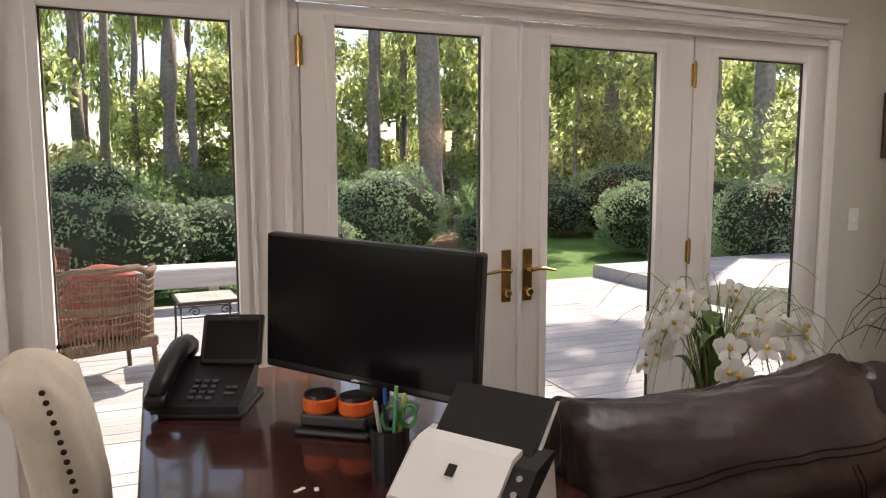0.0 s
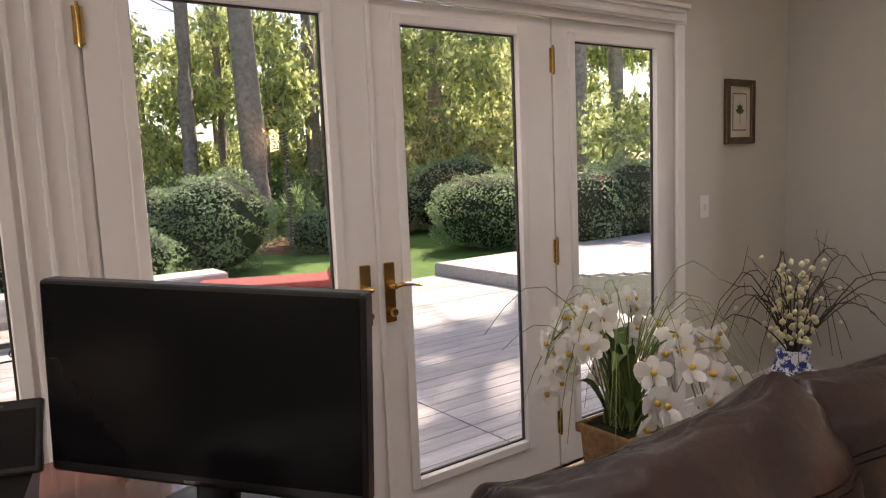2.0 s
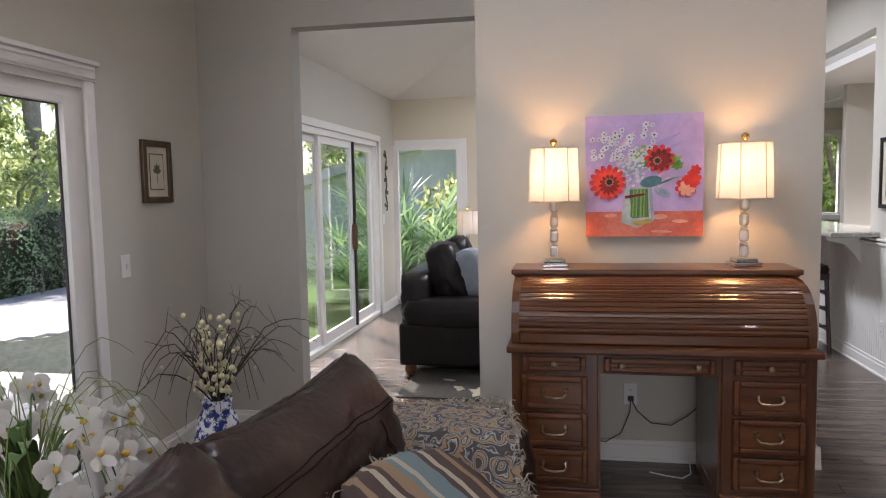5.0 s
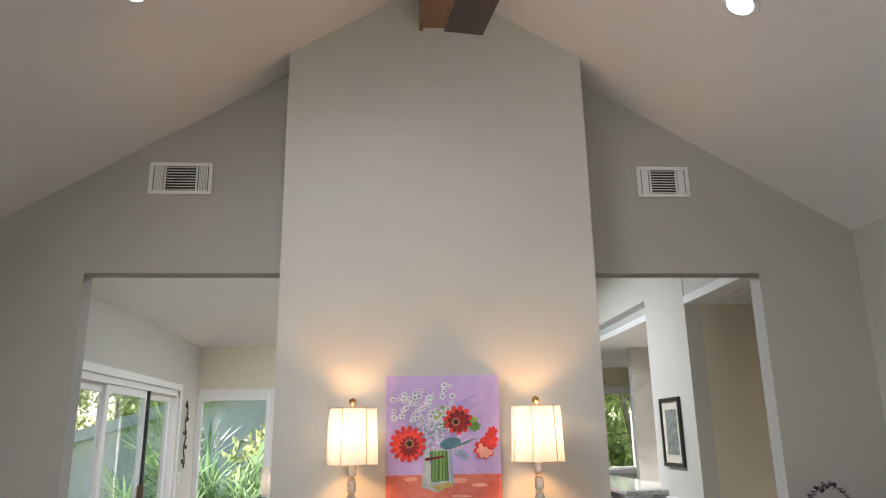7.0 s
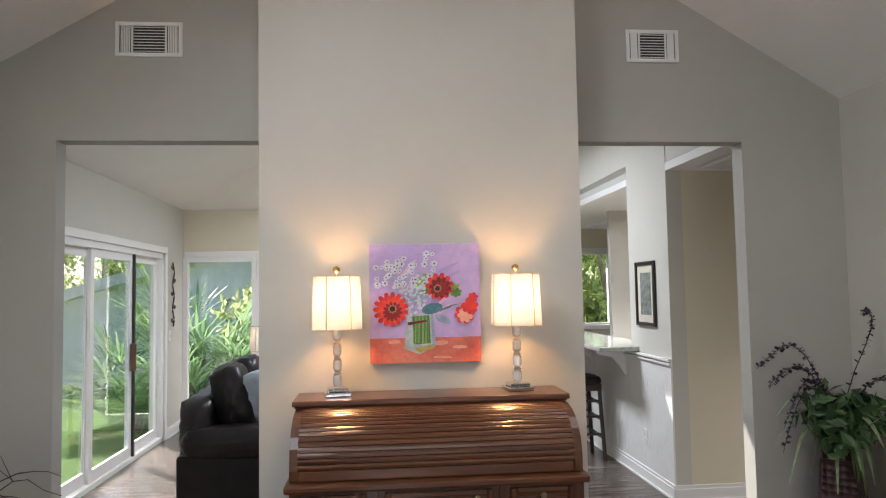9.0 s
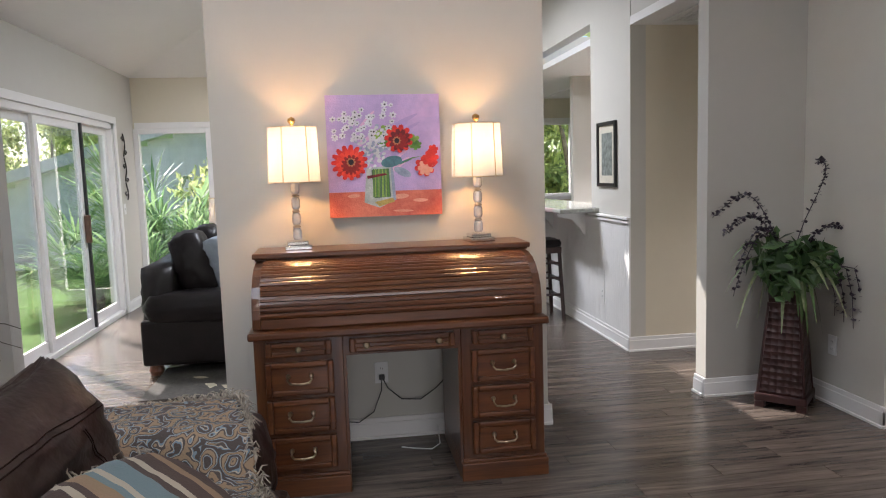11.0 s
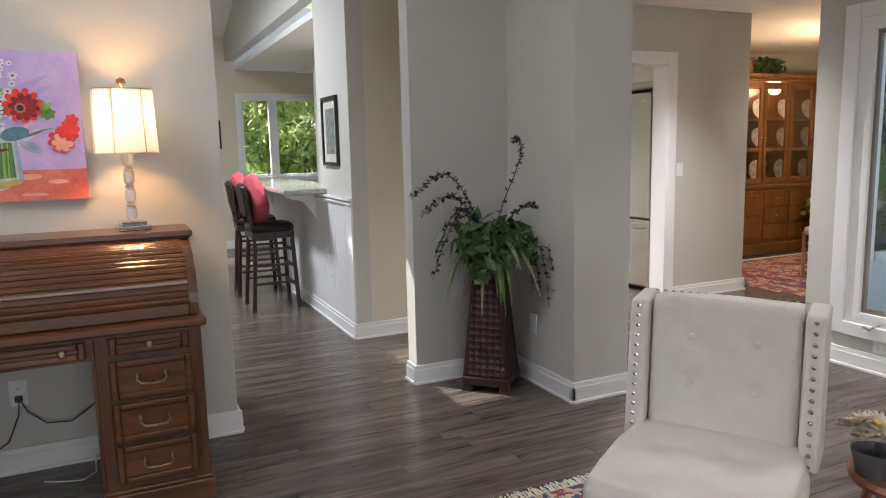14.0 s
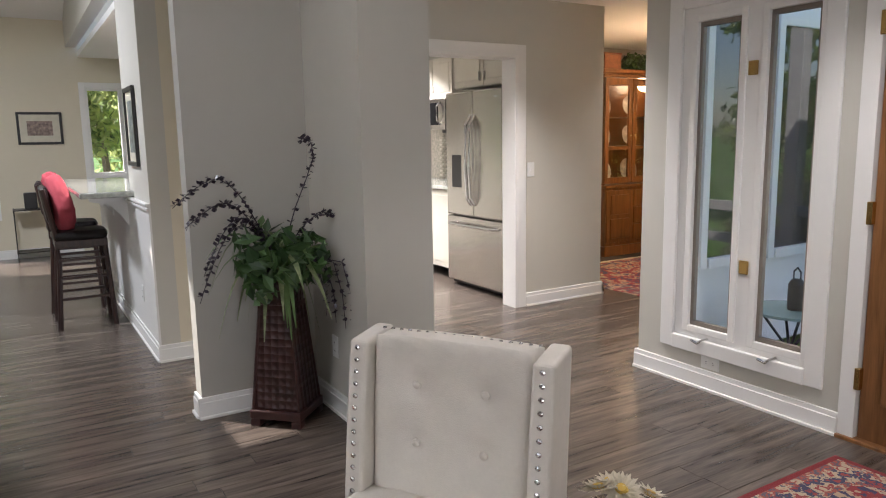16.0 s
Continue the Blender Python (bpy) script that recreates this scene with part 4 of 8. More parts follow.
def pine(x, y, r, h=14.0, lean=0.0, label="tall straight pine trunk with rough grey-brown bark", crown=0, seed=0):
    g = random.Random(seed + int(x * 10))
    t = thing("pine_tree", label, "tree", (x, y, -0.55))
    pts = [(lean * k / 10 * 2 + g.uniform(-0.04, 0.04), g.uniform(-0.04, 0.04), h * k / 10) for k in range(11)]
    pts[0] = (0, 0, 0)
    bm = tube(bmesh.new(), pts, r, 14, r * 0.6)
    for v in bm.verts:
        v.co += Vector((noise.noise(v.co * 3), noise.noise(v.co * 3 + Vector((5, 0, 0))), 0)) * r * 0.12
        if v.co.z < 0.4:
            v.co.x *= 1 + 0.35 * (0.4 - v.co.z)
            v.co.y *= 1 + 0.35 * (0.4 - v.co.z)
    part("trunk", bm, BARK, t, "", True)
    for k in range(5):
        a, z = g.uniform(0, 6.28), h * g.uniform(0.5, 0.95)
        part("limb", tube(bmesh.new(), [(0, 0, z), (math.cos(a) * 1.0, math.sin(a) * 1.0, z + 0.4), (math.cos(a) * 2.2, math.sin(a) * 2.2, z + 0.5)], r * 0.25, 6, r * 0.06), BARK, t)
    ob = new("crown", crown_meshes[crown % 3])
    ob.parent = t
    ob.matrix_basis = pose(lean * 2, 0, h * 0.92, 0, 0, g.uniform(0, 360)) @ Matrix.Scale(min(0.75, 2.4 * r), 4)
    return t


def crown_blobs(seed, spread, low, high, n=9):
    g = random.Random(seed)
    return [(g.uniform(-spread, spread), g.uniform(-spread, spread), g.uniform(low, high), g.uniform(0.7, 1.5), g.uniform(0.7, 1.5), g.uniform(0.4, 0.9)) for _ in range(n)]


crown_meshes = [leaves("crown", crown_blobs(s, 2.4, -2.5, 2.0, 10), 3800, 0.16, WOODLEAF, s, 0.9, 0.2) for s in (21, 22, 23)]
for k, (x, y, r, lean) in enumerate(((8.2, 19.7, 0.38, -0.25), (7.5, 23.3, 0.25, 0), (9.7, 26.7, 0.19, 0), (12.7, 28.6, 0.2, 0.1), (12.2, 24.4, 0.3, 0), (16.3, 22.5, 0.32, 0), (19.7, 25.2, 0.3, 0),
                                      (14.3, 13.6, 0.26, 0.05), (21, 18, 0.3, 0), (-1.9, 31.2, 0.28, 0), (-1.3, 35.4, 0.24, 0.2), (1.3, 25.2, 0.29, 0), (-3.6, 24, 0.36, 0), (4, 33, 0.25, 0), (-7, 27, 0.3, 0), (18, 30, 0.3, 0), (23, 27, 0.3, 0))):
    pine(x, y, r, 13 + (k * 7) % 5, lean, crown=k)
# undergrowth and broadleaved trees that close the view
wood_meshes = [leaves("crown", crown_blobs(s, 2.0, 0.6, 5.2, 12), 5200, 0.13, WOODLEAF, s, 0.95, 0.2) for s in (31, 32, 33, 34)]
under_meshes = [leaves("foliage", [(g * 0.9 - 0.9, 0.3 * (-1) ** (g + s), 0.8 + 0.35 * ((g + s) % 2), 1.1, 0.9, 0.9) for g in range(3)], 3600, 0.085, SHADELEAF, s, 0.8, 0.4) for s in (71, 72, 73)]
grove = random.Random(8)
spots = [(-9 + 3.4 * k + grove.uniform(-0.8, 0.8), 29 + grove.uniform(-2, 4) - 0.15 * abs(k - 4) * 2) for k in range(12)]
spots += [(-12 + 4.2 * k + grove.uniform(-1, 1), 38 + grove.uniform(-2, 3)) for k in range(13)]
spots += [(19 + 3.0 * k, 25 - 2.2 * k + grove.uniform(-1, 1)) for k in range(7)] + [(-7 - k * 2, 22 - 3 * k) for k in range(3)]
spots += [(13.5, 20.5), (16.5, 17.5), (-5, 20), (2.5, 28), (5.5, 26.5), (10.5, 24.5), (18.5, 20.5)]
for k, (x, y) in enumerate(spots):
    t = thing("woodland_tree", "leafy yellow-green woodland tree lit from behind", "tree", (x, y, -0.55), grove.uniform(0, 360), "woodland trees")
    t.scale = (1.0, 1.0, grove.uniform(1.0, 1.5) * (1.0 if y < 34 else 1.7))
    part("trunk", tube(bmesh.new(), [(0, 0, 0), (0.1, 0.05, 2.2), (0.2, -0.1, 5.0)], 0.11, 7, 0.03), BARK, t)
    ob = new("crown", wood_meshes[k % 4])
    ob.parent = t
# low dark undergrowth below the trees, and slender trunks among them
for k in range(15):
    x, y = -9 + 2.3 * k + grove.uniform(-0.6, 0.6), 22.5 + grove.uniform(-0.8, 1.6) - (0.35 * (x - 14) if (x := -9 + 2.3 * k) > 14 else 0)
    u = thing("undergrowth", "dense dark green undergrowth below the pines", "bush", (x, y, -0.5), 40 * k, "woodland undergrowth")
    ob = new("foliage", under_meshes[k % 3])
    ob.parent = u
    part("stems", tube(bmesh.new(), [(0, 0, 0), (0.1, 0.1, 0.8), (0.0, 0.2, 1.6)], 0.04, 6, 0.015), BARK, u)
for k in range(16):
    pine(-8 + 2.05 * k + grove.uniform(-0.6, 0.6), 27 + grove.uniform(-3, 6), grove.uniform(0.10, 0.17), 15, grove.uniform(-0.2, 0.2), "slender dark pine trunk among the leaves", k, k)
# a bare, branching shrub beyond the sidelight
bt = thing("small_tree", "bare pale-branched small tree near the platform", "tree", (12.4, 11.2, -0.5))
gb = random.Random(2)
bm = bmesh.new()
for k in range(9):
    a, l = gb.uniform(0, 6.28), gb.uniform(1.2, 2.4)
    p0 = Vector((0, 0, gb.uniform(0.6, 1.6)))
    p1 = p0 + Vector((math.cos(a) * l * 0.5, math.sin(a) * l * 0.5, l * 0.5))
    p2 = p1 + Vector((math.cos(a + 0.5) * l * 0.6, math.sin(a + 0.5) * l * 0.6, l * gb.uniform(-0.1, 0.5)))
    tube(bm, [p0, p1, p2], 0.035, 6, 0.008)
    for j in range(4):
        q = p1.lerp(p2, j / 4)
        tube(bm, [q, q + Vector((gb.uniform(-0.5, 0.5), gb.uniform(-0.5, 0.5), gb.uniform(-0.1, 0.5)))], 0.012, 5, 0.004)
part("branches", bm, material("pale_bark", (0.36, 0.31, 0.26), 0.9, vary=0.2), bt)
part("trunk", tube(bmesh.new(), [(0, 0, 0), (0.03, 0, 0.9), (0, 0.04, 1.8)], 0.07, 8, 0.04), BARK, bt)
ob = new("foliage", leaves("foliage", [(0, 0, 2.4, 1.5, 1.5, 0.9)], 1400, 0.07, WOODLEAF, 77, 1.0, 0.2))
ob.parent = bt

# the neighbour's gable with grey boards, outside the corner window
SIDING = material("grey_siding", (0.82, 0.82, 0.82), 0.7, vary=0.06, scale=3)
nh = thing("neighbour_house", "grey clapboard house with a white roof edge", "house", (18.0, 4.5, -0.5))
for k in range(22):
    part("siding_board", prism(bmesh.new(), [(0, k * 0.17), (0.03, k * 0.17), (0.012, k * 0.17 + 0.17), (0, k * 0.17 + 0.17)], "y", -3.5, min(4.5, -4 + (4.1 - k * 0.17) / 0.2935)), SIDING, nh)
    nh.children[-1].matrix_basis = Matrix.Scale(-1, 4, (1, 0, 0))
part("roof", prism(bmesh.new(), [(-4, 4.2), (-4, 4.45), (5.2, 1.75), (5.2, 1.5)], "x", -0.4, 4), material("roof_edge", (0.7, 0.7, 0.68), 0.6), nh, "white fascia and grey roof")
# trees outside the east windows and a porch outside the front window
for k, (x, y) in enumerate(((15.5, 0.4), (16, -2.2), (14.6, -3.8), (17, -0.8), (18, -4.5), (15.8, 1.6))):
    t = thing("garden_tree", "leafy sunlit tree outside the kitchen windows", "tree", (x, y, -0.55), 50 * k, "trees by the kitchen")
    t.scale = (0.75, 0.75, 0.85)
    part("trunk", tube(bmesh.new(), [(0, 0, 0), (0.15, 0.05, 2.0), (0.5, -0.1, 4.0)], 0.13, 8, 0.04), BARK, t)
    ob = new("crown", wood_meshes[k % 4])
    ob.parent = t
shrub("hedge", "light green hedge outside the east window", (14.2, 0.1, -0.5), [(0, -0.6, 0.7, 0.7, 0.9, 0.75), (0, 0.8, 0.7, 0.7, 0.9, 0.75)], 5000, 0.05, seed=19)

# ---- things in the living room ----
def cushion(sx, sy, sz, e=0.45, wrinkle=0.012, seed=0, sub=4, fold=5.0):
    """A soft block with half sizes sx, sy, sz, rounded corners and creases."""
    bm = bmesh.new()
    bmesh.ops.create_icosphere(bm, subdivisions=sub, radius=1.0)
    off = Vector((seed * 3.7, seed * 1.3, 0))
    for v in bm.verts:
        c = v.co.normalized()
        m = max(abs(c.x), abs(c.y), abs(c.z))
        cube = c / m
        p = c.lerp(cube, 1 - e)
        w = wrinkle * (noise.noise(p * fold + off) + 0.5 * noise.noise(p * fold * 2.7 + off))
        v.co = Vector((p.x * sx, p.y * sy, p.z * sz)) + c * w
    return bm


def moved(bm, m):
    bmesh.ops.transform(bm, matrix=m, verts=bm.verts)
    return bm


LEATHER = material("brown_leather", (0.027, 0.013, 0.010), 0.33, vary=0.35, scale=5, bump=0.30, bump_scale=30, dark=(0.014, 0.009, 0.009), spec=0.45)
SEAM = material("leather_seam", (0.02, 0.012, 0.01), 0.95, spec=0.05)
sofa = thing("sofa", "dark brown leather sofa with plump loose back cushions", "sofa", (0, 0, 0))
part("base", boxes((1.42, 3.42, 1.10, 1.98, 0.08, 0.30), bevel=0.03), LEATHER, sofa)
for x0, x1 in ((1.70, 2.40), (2.42, 3.12)):
    part("seat_cushion", moved(cushion((x1 - x0) / 2, 0.33, 0.09, 0.25, 0.012, x0), Matrix.Translation(((x0 + x1) / 2, 1.41, 0.38))), LEATHER, sofa, "", True)
part("backrest", moved(cushion(1.0, 0.075, 0.26, 0.2, 0.01, 3), Matrix.Translation((2.42, 1.96, 0.44))), LEATHER, sofa, "", True)
for x in (1.55, 3.28):
    part("armrest", moved(cushion(0.15, 0.42, 0.20, 0.35, 0.014, x), Matrix.Translation((x, 1.55, 0.42))), LEATHER, sofa, "", True)
def back_cushion(w, h, seed):
    """A pinched cushion that thins towards its welted edge."""
    bm = cushion(w, 0.17, h, 0.14, 0.016, seed, 5, 3.0)
    for v in bm.verts:
        u, t = v.co.x / w, v.co.z / h
        v.co.y *= max(0.12, 1 - 0.72 * max(0.0, t) ** 3 - 0.25 * abs(u) ** 5 - 0.2 * abs(min(0.0, t)) ** 3)
        v.co.z += 0.035 * abs(u) ** 4 * max(0.0, t) - 0.02 * (1 - u * u) * max(0.0, t)
        v.co.y += 0.012 * noise.noise(Vector((u * 2 + seed, t * 6, 0))) + 0.006 * noise.noise(Vector((u * 9, t * 9, seed)))
    return bm


for k, (x, y, tilt, yaw, w) in enumerate(((1.82, 1.775, -1, -1, 0.405), (2.67, 1.745, -2, -9, 0.43))):
    bm = moved(back_cushion(w, 0.29, k + 5), pose(x, y, 0.615 - 0.015 * k, -15, tilt, yaw))
    tree = BVHTree.FromBMesh(bm)
    lines = []
    for off in (0.0, 0.014):
        lines.append([(x - w * 0.92 + q * w * 1.84 / 24, 0.75 + off + 0.02 * math.cos(math.pi * (q / 24 - 0.5)) + math.tan(radians(-tilt)) * (q / 24 - 0.5) * w * 2) for q in range(25)])
        lines.append([(x + w * 0.5 + off + 0.02 * math.sin(q / 4), 0.45 + q * 0.30 / 16) for q in range(17)])
    c = part("back_cushion", bm, LEATHER, sofa, "", True)
    for line in lines:
        hits = [tree.ray_cast(Vector((px, 0.9, pz)), Vector((0, 1, 0))) for px, pz in line]
        pts = [h[0] + h[1] * 0.0005 for h in hits if h[0] is not None]
        if len(pts) > 3:
            part("seam", tube(bmesh.new(), pts, 0.0022, 5), SEAM, c)
for x in (1.5, 3.34):
    for y in (1.05, 1.9):
        part("foot", lathe(bmesh.new(), [(0.035, 0.0), (0.05, 0.03), (0.045, 0.08)], 16, (x, y, 0)), SEAM, sofa)


def throw_material():
    m = material("paisley_throw", (0.42, 0.38, 0.31), 0.95, vary=0.1, scale=30, bump=0.4, bump_scale=160)
    nt = m.node_tree
    p = nt.nodes["Principled BSDF"]
    co, mp, vo, no = nt.nodes.new("ShaderNodeTexCoord"), nt.nodes.new("ShaderNodeMapping"), nt.nodes.new("ShaderNodeTexVoronoi"), nt.nodes.new("ShaderNodeTexNoise")
    no.inputs["Scale"].default_value = 9
    add = nt.nodes.new("ShaderNodeVectorMath")
    add.operation = "MULTIPLY_ADD"
    nt.links.new(co.outputs["Object"], no.inputs["Vector"])
    nt.links.new(no.outputs["Color"], add.inputs[0])
    add.inputs[1].default_value = (0.16, 0.16, 0.16)
    nt.links.new(co.outputs["Object"], add.inputs[2])
    vo.inputs["Scale"].default_value = 12.5
    nt.links.new(add.outputs[0], vo.inputs["Vector"])
    ri = nt.nodes.new("ShaderNodeMath")
    ri.operation = "SINE"
    mu = nt.nodes.new("ShaderNodeMath")
    mu.operation = "MULTIPLY"
    mu.inputs[1].default_value = 17
    nt.links.new(vo.outputs["Distance"], mu.inputs[0])
    nt.links.new(mu.outputs[0], ri.inputs[0])
    ramp = nt.nodes.new("ShaderNodeValToRGB")
    ramp.color_ramp.interpolation = "CONSTANT"
    els = ramp.color_ramp.elements
    els[0].color, els[1].color = (0.075, 0.06, 0.055, 1), (0.40, 0.36, 0.29, 1)
    els[0].position, els[1].position = 0.0, 0.42
    for pos, col in ((0.22, (0.17, 0.235, 0.28, 1)), (0.56, (0.085, 0.07, 0.062, 1)), (0.84, (0.30, 0.21, 0.13, 1))):
        e = els.new(pos)
        e.color = col
    mr = nt.nodes.new("ShaderNodeMapRange")
    mr.inputs["From Min"].default_value = -1
    nt.links.new(ri.outputs[0], mr.inputs["Value"])
    nt.links.new(mr.outputs["Result"], ramp.inputs["Fac"])
    nt.links.new(ramp.outputs["Color"], p.inputs["Base Color"])
    return m


THROW = throw_material()
FRINGE = material("fringe", (0.36, 0.32, 0.26), 0.95, vary=0.3, scale=60)


def drape(x, y):
    """Height of a cloth over the arm and the seat of the sofa."""
    arm = 0.635 - 2.2 * max(0, abs(x - 3.27) - 0.13) ** 2 * 5
    seat = 0.505
    z = max(arm, seat if x < 3.1 else 0.12)
    if y < 1.1:
        z -= (1.1 - y) * 1.6
    return z + 0.014 * noise.noise(Vector((x * 7, y * 7, 0))) + 0.01


th = thing("throw_blanket", "fringed paisley throw in cream, blue and brown over the sofa arm", "blanket", (0, 0, 0))
bm = bmesh.new()
nx, ny = 46, 40
grid = [[bm.verts.new((2.62 + 0.80 * i / nx + 0.05 * j / ny, 1.06 + 0.20 * i / nx + (0.68 - 0.2 * i / nx) * j / ny, drape(2.62 + 0.80 * i / nx + 0.05 * j / ny, 1.06 + 0.20 * i / nx + (0.68 - 0.2 * i / nx) * j / ny))) for j in range(ny + 1)] for i in range(nx + 1)]
for i in range(nx):
    for j in range(ny):
        bm.faces.new((grid[i][j], grid[i + 1][j], grid[i + 1][j + 1], grid[i][j + 1]))
rim = [tuple(grid[0][j].co) for j in range(ny + 1)] + [tuple(grid[i][ny].co) for i in range(nx + 1)] + [tuple(grid[nx][j].co) for j in range(ny, -1, -1)] + [tuple(grid[i][0].co) for i in range(nx, -1, -1)]
cloth = part("cloth", bm, THROW, th, "", True)
sol = cloth.modifiers.new("thickness", "SOLIDIFY")
sol.thickness = 0.008


def fringe(points, length, parent, seed=1, per=3, mat=None):
    g = random.Random(seed)
    bm = bmesh.new()
    for a, b in zip(points, points[1:]):
        a, b = Vector(a), Vector(b)
        for _ in range(per):
            p = a.lerp(b, g.random())
            d = Vector((g.uniform(-1, 1), g.uniform(-1, 1), g.uniform(-0.6, 0.7))) * length
            tube(bm, [p, p + d * 0.5 + Vector((0, 0, 0.4 * length)), p + d], 0.0035, 4, 0.0015)
    ob = part("fringe", bm, mat or FRINGE, parent)
    return tagged(ob, "", "", "", "stuff")


fringe(rim, 0.04, th, 3, 4)


def stripes(name, colors, scale, axis=0):
    m = material(name, colors[0], 0.9, bump=0.2, bump_scale=200)
    nt = m.node_tree
    co, sep, mu, fr, ramp = nt.nodes.new("ShaderNodeTexCoord"), nt.nodes.new("ShaderNodeSeparateXYZ"), nt.nodes.new("ShaderNodeMath"), nt.nodes.new("ShaderNodeMath"), nt.nodes.new("ShaderNodeValToRGB")
    mu.operation, fr.operation = "MULTIPLY", "FRACT"
    mu.inputs[1].default_value = scale
    nt.links.new(co.outputs["Object"], sep.inputs[0])
    nt.links.new(sep.outputs[axis], mu.inputs[0])
    nt.links.new(mu.outputs[0], fr.inputs[0])
    nt.links.new(fr.outputs[0], ramp.inputs["Fac"])
    ramp.color_ramp.interpolation = "CONSTANT"
    els = ramp.color_ramp.elements
    els[0].color, els[1].color = (*colors[0], 1), (*colors[1], 1)
    els[1].position = 1 / len(colors)
    for k, c in enumerate(colors[2:], 2):
        els.new(k / len(colors)).color = (*c, 1)
    nt.links.new(ramp.outputs["Color"], nt.nodes["Principled BSDF"].inputs["Base Color"])
    return m


TEALS, BROWNS, TANS, CREAMS = (0.12, 0.17, 0.185), (0.06, 0.04, 0.034), (0.22, 0.15, 0.09), (0.34, 0.30, 0.23)
STRIPE = stripes("striped_fabric", [TEALS, TEALS, TEALS, BROWNS, CREAMS, BROWNS, BROWNS, TANS, BROWNS, BROWNS, CREAMS, BROWNS, TANS, TANS, TEALS, CREAMS], 3.0)
sp = thing("striped_pillow", "fringed striped pillow in brown, blue and tan on the sofa", "pillow", (2.62, 1.33, 0.62))
sp.matrix_world = pose(2.62, 1.36, 0.575, -66, 4, -30)
part("body", cushion(0.24, 0.07, 0.24, 0.6, 0.008, 9), STRIPE, sp, "", True)
fringe([(-0.24, 0, -0.24), (-0.24, 0, -0.1), (-0.24, 0, 0.05), (-0.24, 0, 0.15), (-0.24, 0, 0.24)], 0.035, sp, 5, 14)
fringe([(-0.24, 0, 0.24), (-0.1, 0, 0.24), (0.1, 0, 0.24), (0.24, 0, 0.24)], 0.035, sp, 6, 14)

# console behind the sofa, with orchids
CHERRY = wood("cherry_wood", (0.26, 0.10, 0.045), (0.14, 0.05, 0.022), 0.3, 0, 2.5, coat=0.2)
con = thing("console_table", "reddish wooden console table behind the sofa", "table", (0, 0, 0))
part("tabletop", boxes((1.45, 3.05, 2.06, 2.46, 0.47, 0.50), bevel=0.006), CHERRY, con)
part("apron", boxes((1.52, 2.98, 2.10, 2.42, 0.40, 0.468)), CHERRY, con)
for x in (1.54, 2.96):
    for y in (2.11, 2.41):
        part("leg", boxes((x - 0.025, x + 0.025, y - 0.025, y + 0.025, 0, 0.40), bevel=0.004), CHERRY, con)
BASKET = material("woven_pot", (0.34, 0.20, 0.09), 0.7, vary=0.25, scale=50, bump=0.7, bump_scale=140)
PETAL = leaf_material("orchid_petal", (0.84, 0.84, 0.82), (0.76, 0.76, 0.74), 0.4)
for node in PETAL.node_tree.nodes:
    if node.bl_idname == "ShaderNodeHueSaturation":
        node.inputs["Hue"].default_value, node.inputs["Value"].default_value = 0.5, 1.0
STEM = material("green_stem", (0.10, 0.18, 0.05), 0.6, vary=0.2, scale=20)
YELLOW = material("flower_heart", (0.55, 0.36, 0.06), 0.7)


def blade_leaf(bm, pts, width):
    """A long leaf along points, widest a third of the way, with a folded middle."""
    pts = [Vector(p) for p in pts]
    rows = []
    for i, p in enumerate(pts):
        d = (pts[min(i + 1, len(pts) - 1)] - pts[max(i - 1, 0)]).normalized()
        s = d.cross(Vector((0, 0, 1)))
        s = s.normalized() if s.length > 1e-4 else Vector((1, 0, 0))
        w = width * math.sin(math.pi * min(0.98, 0.12 + 0.88 * i / (len(pts) - 1))) + 0.001
        rows.append([bm.verts.new(p + s * w), bm.verts.new(p - Vector((0, 0, w * 0.35))), bm.verts.new(p - s * w)])
    for a, b in zip(rows, rows[1:]):
        bm.faces.new((a[0], b[0], b[1], a[1]))
        bm.faces.new((a[1], b[1], b[2], a[2]))


def arc(p, az, reach, rise, drop, n=8):
    return [Vector(p) + Vector((math.cos(az) * reach * t, math.sin(az) * reach * t, rise * math.sin(math.pi * 0.5 * min(1, t * 1.3)) - drop * t ** 3)) for t in [k / (n - 1) for k in range(n)]]


def orchid_bloom(r=0.040):
    """Five rounded petals and a small lip."""
    bm = bmesh.new()
    for k, (a, l, w) in enumerate(((90, 1.0, 0.62), (18, 1.1, 0.85), (162, 1.1, 0.85), (-54, 1.0, 0.6), (-126, 1.0, 0.6))):
        a = radians(a)
        d, s = Vector((math.cos(a), 0, math.sin(a))), Vector((-math.sin(a), 0, math.cos(a)))
        c = bm.verts.new((0, 0.0, 0))
        ring = [bm.verts.new(d * r * l * (0.55 + 0.5 * math.cos(q)) + s * r * w * 0.6 * math.sin(q) + Vector((0, -0.012 * math.cos(q) - 0.004, 0))) for q in [math.pi * (-0.85 + 1.7 * j / 7) for j in range(8)]]
        for x, y in zip(ring, ring[1:]):
            bm.faces.new((c, x, y))
    return bm


bloom_mesh = to_mesh("bloom", orchid_bloom(), PETAL, True)
heart_mesh = to_mesh("bloom_heart", lathe(bmesh.new(), [(0.004, 0.004), (0.008, 0.010), (0.006, 0.018)], 8, (0, 0, 0), pose(0, 0, 0, 90)), YELLOW, True)
orchid = thing("orchid", "white artificial orchids with grassy leaves in a woven pot", "plant", (2.24, 2.26, 0.50))
part("pot", prism(bmesh.new(), [(-0.07, 0), (0.07, 0), (0.09, 0.17), (-0.09, 0.17)], "y", -0.08, 0.08), BASKET, orchid, "brown woven square pot")
part("soil", boxes((-0.085, 0.085, -0.075, 0.075, 0.16, 0.172)), INNER, orchid)
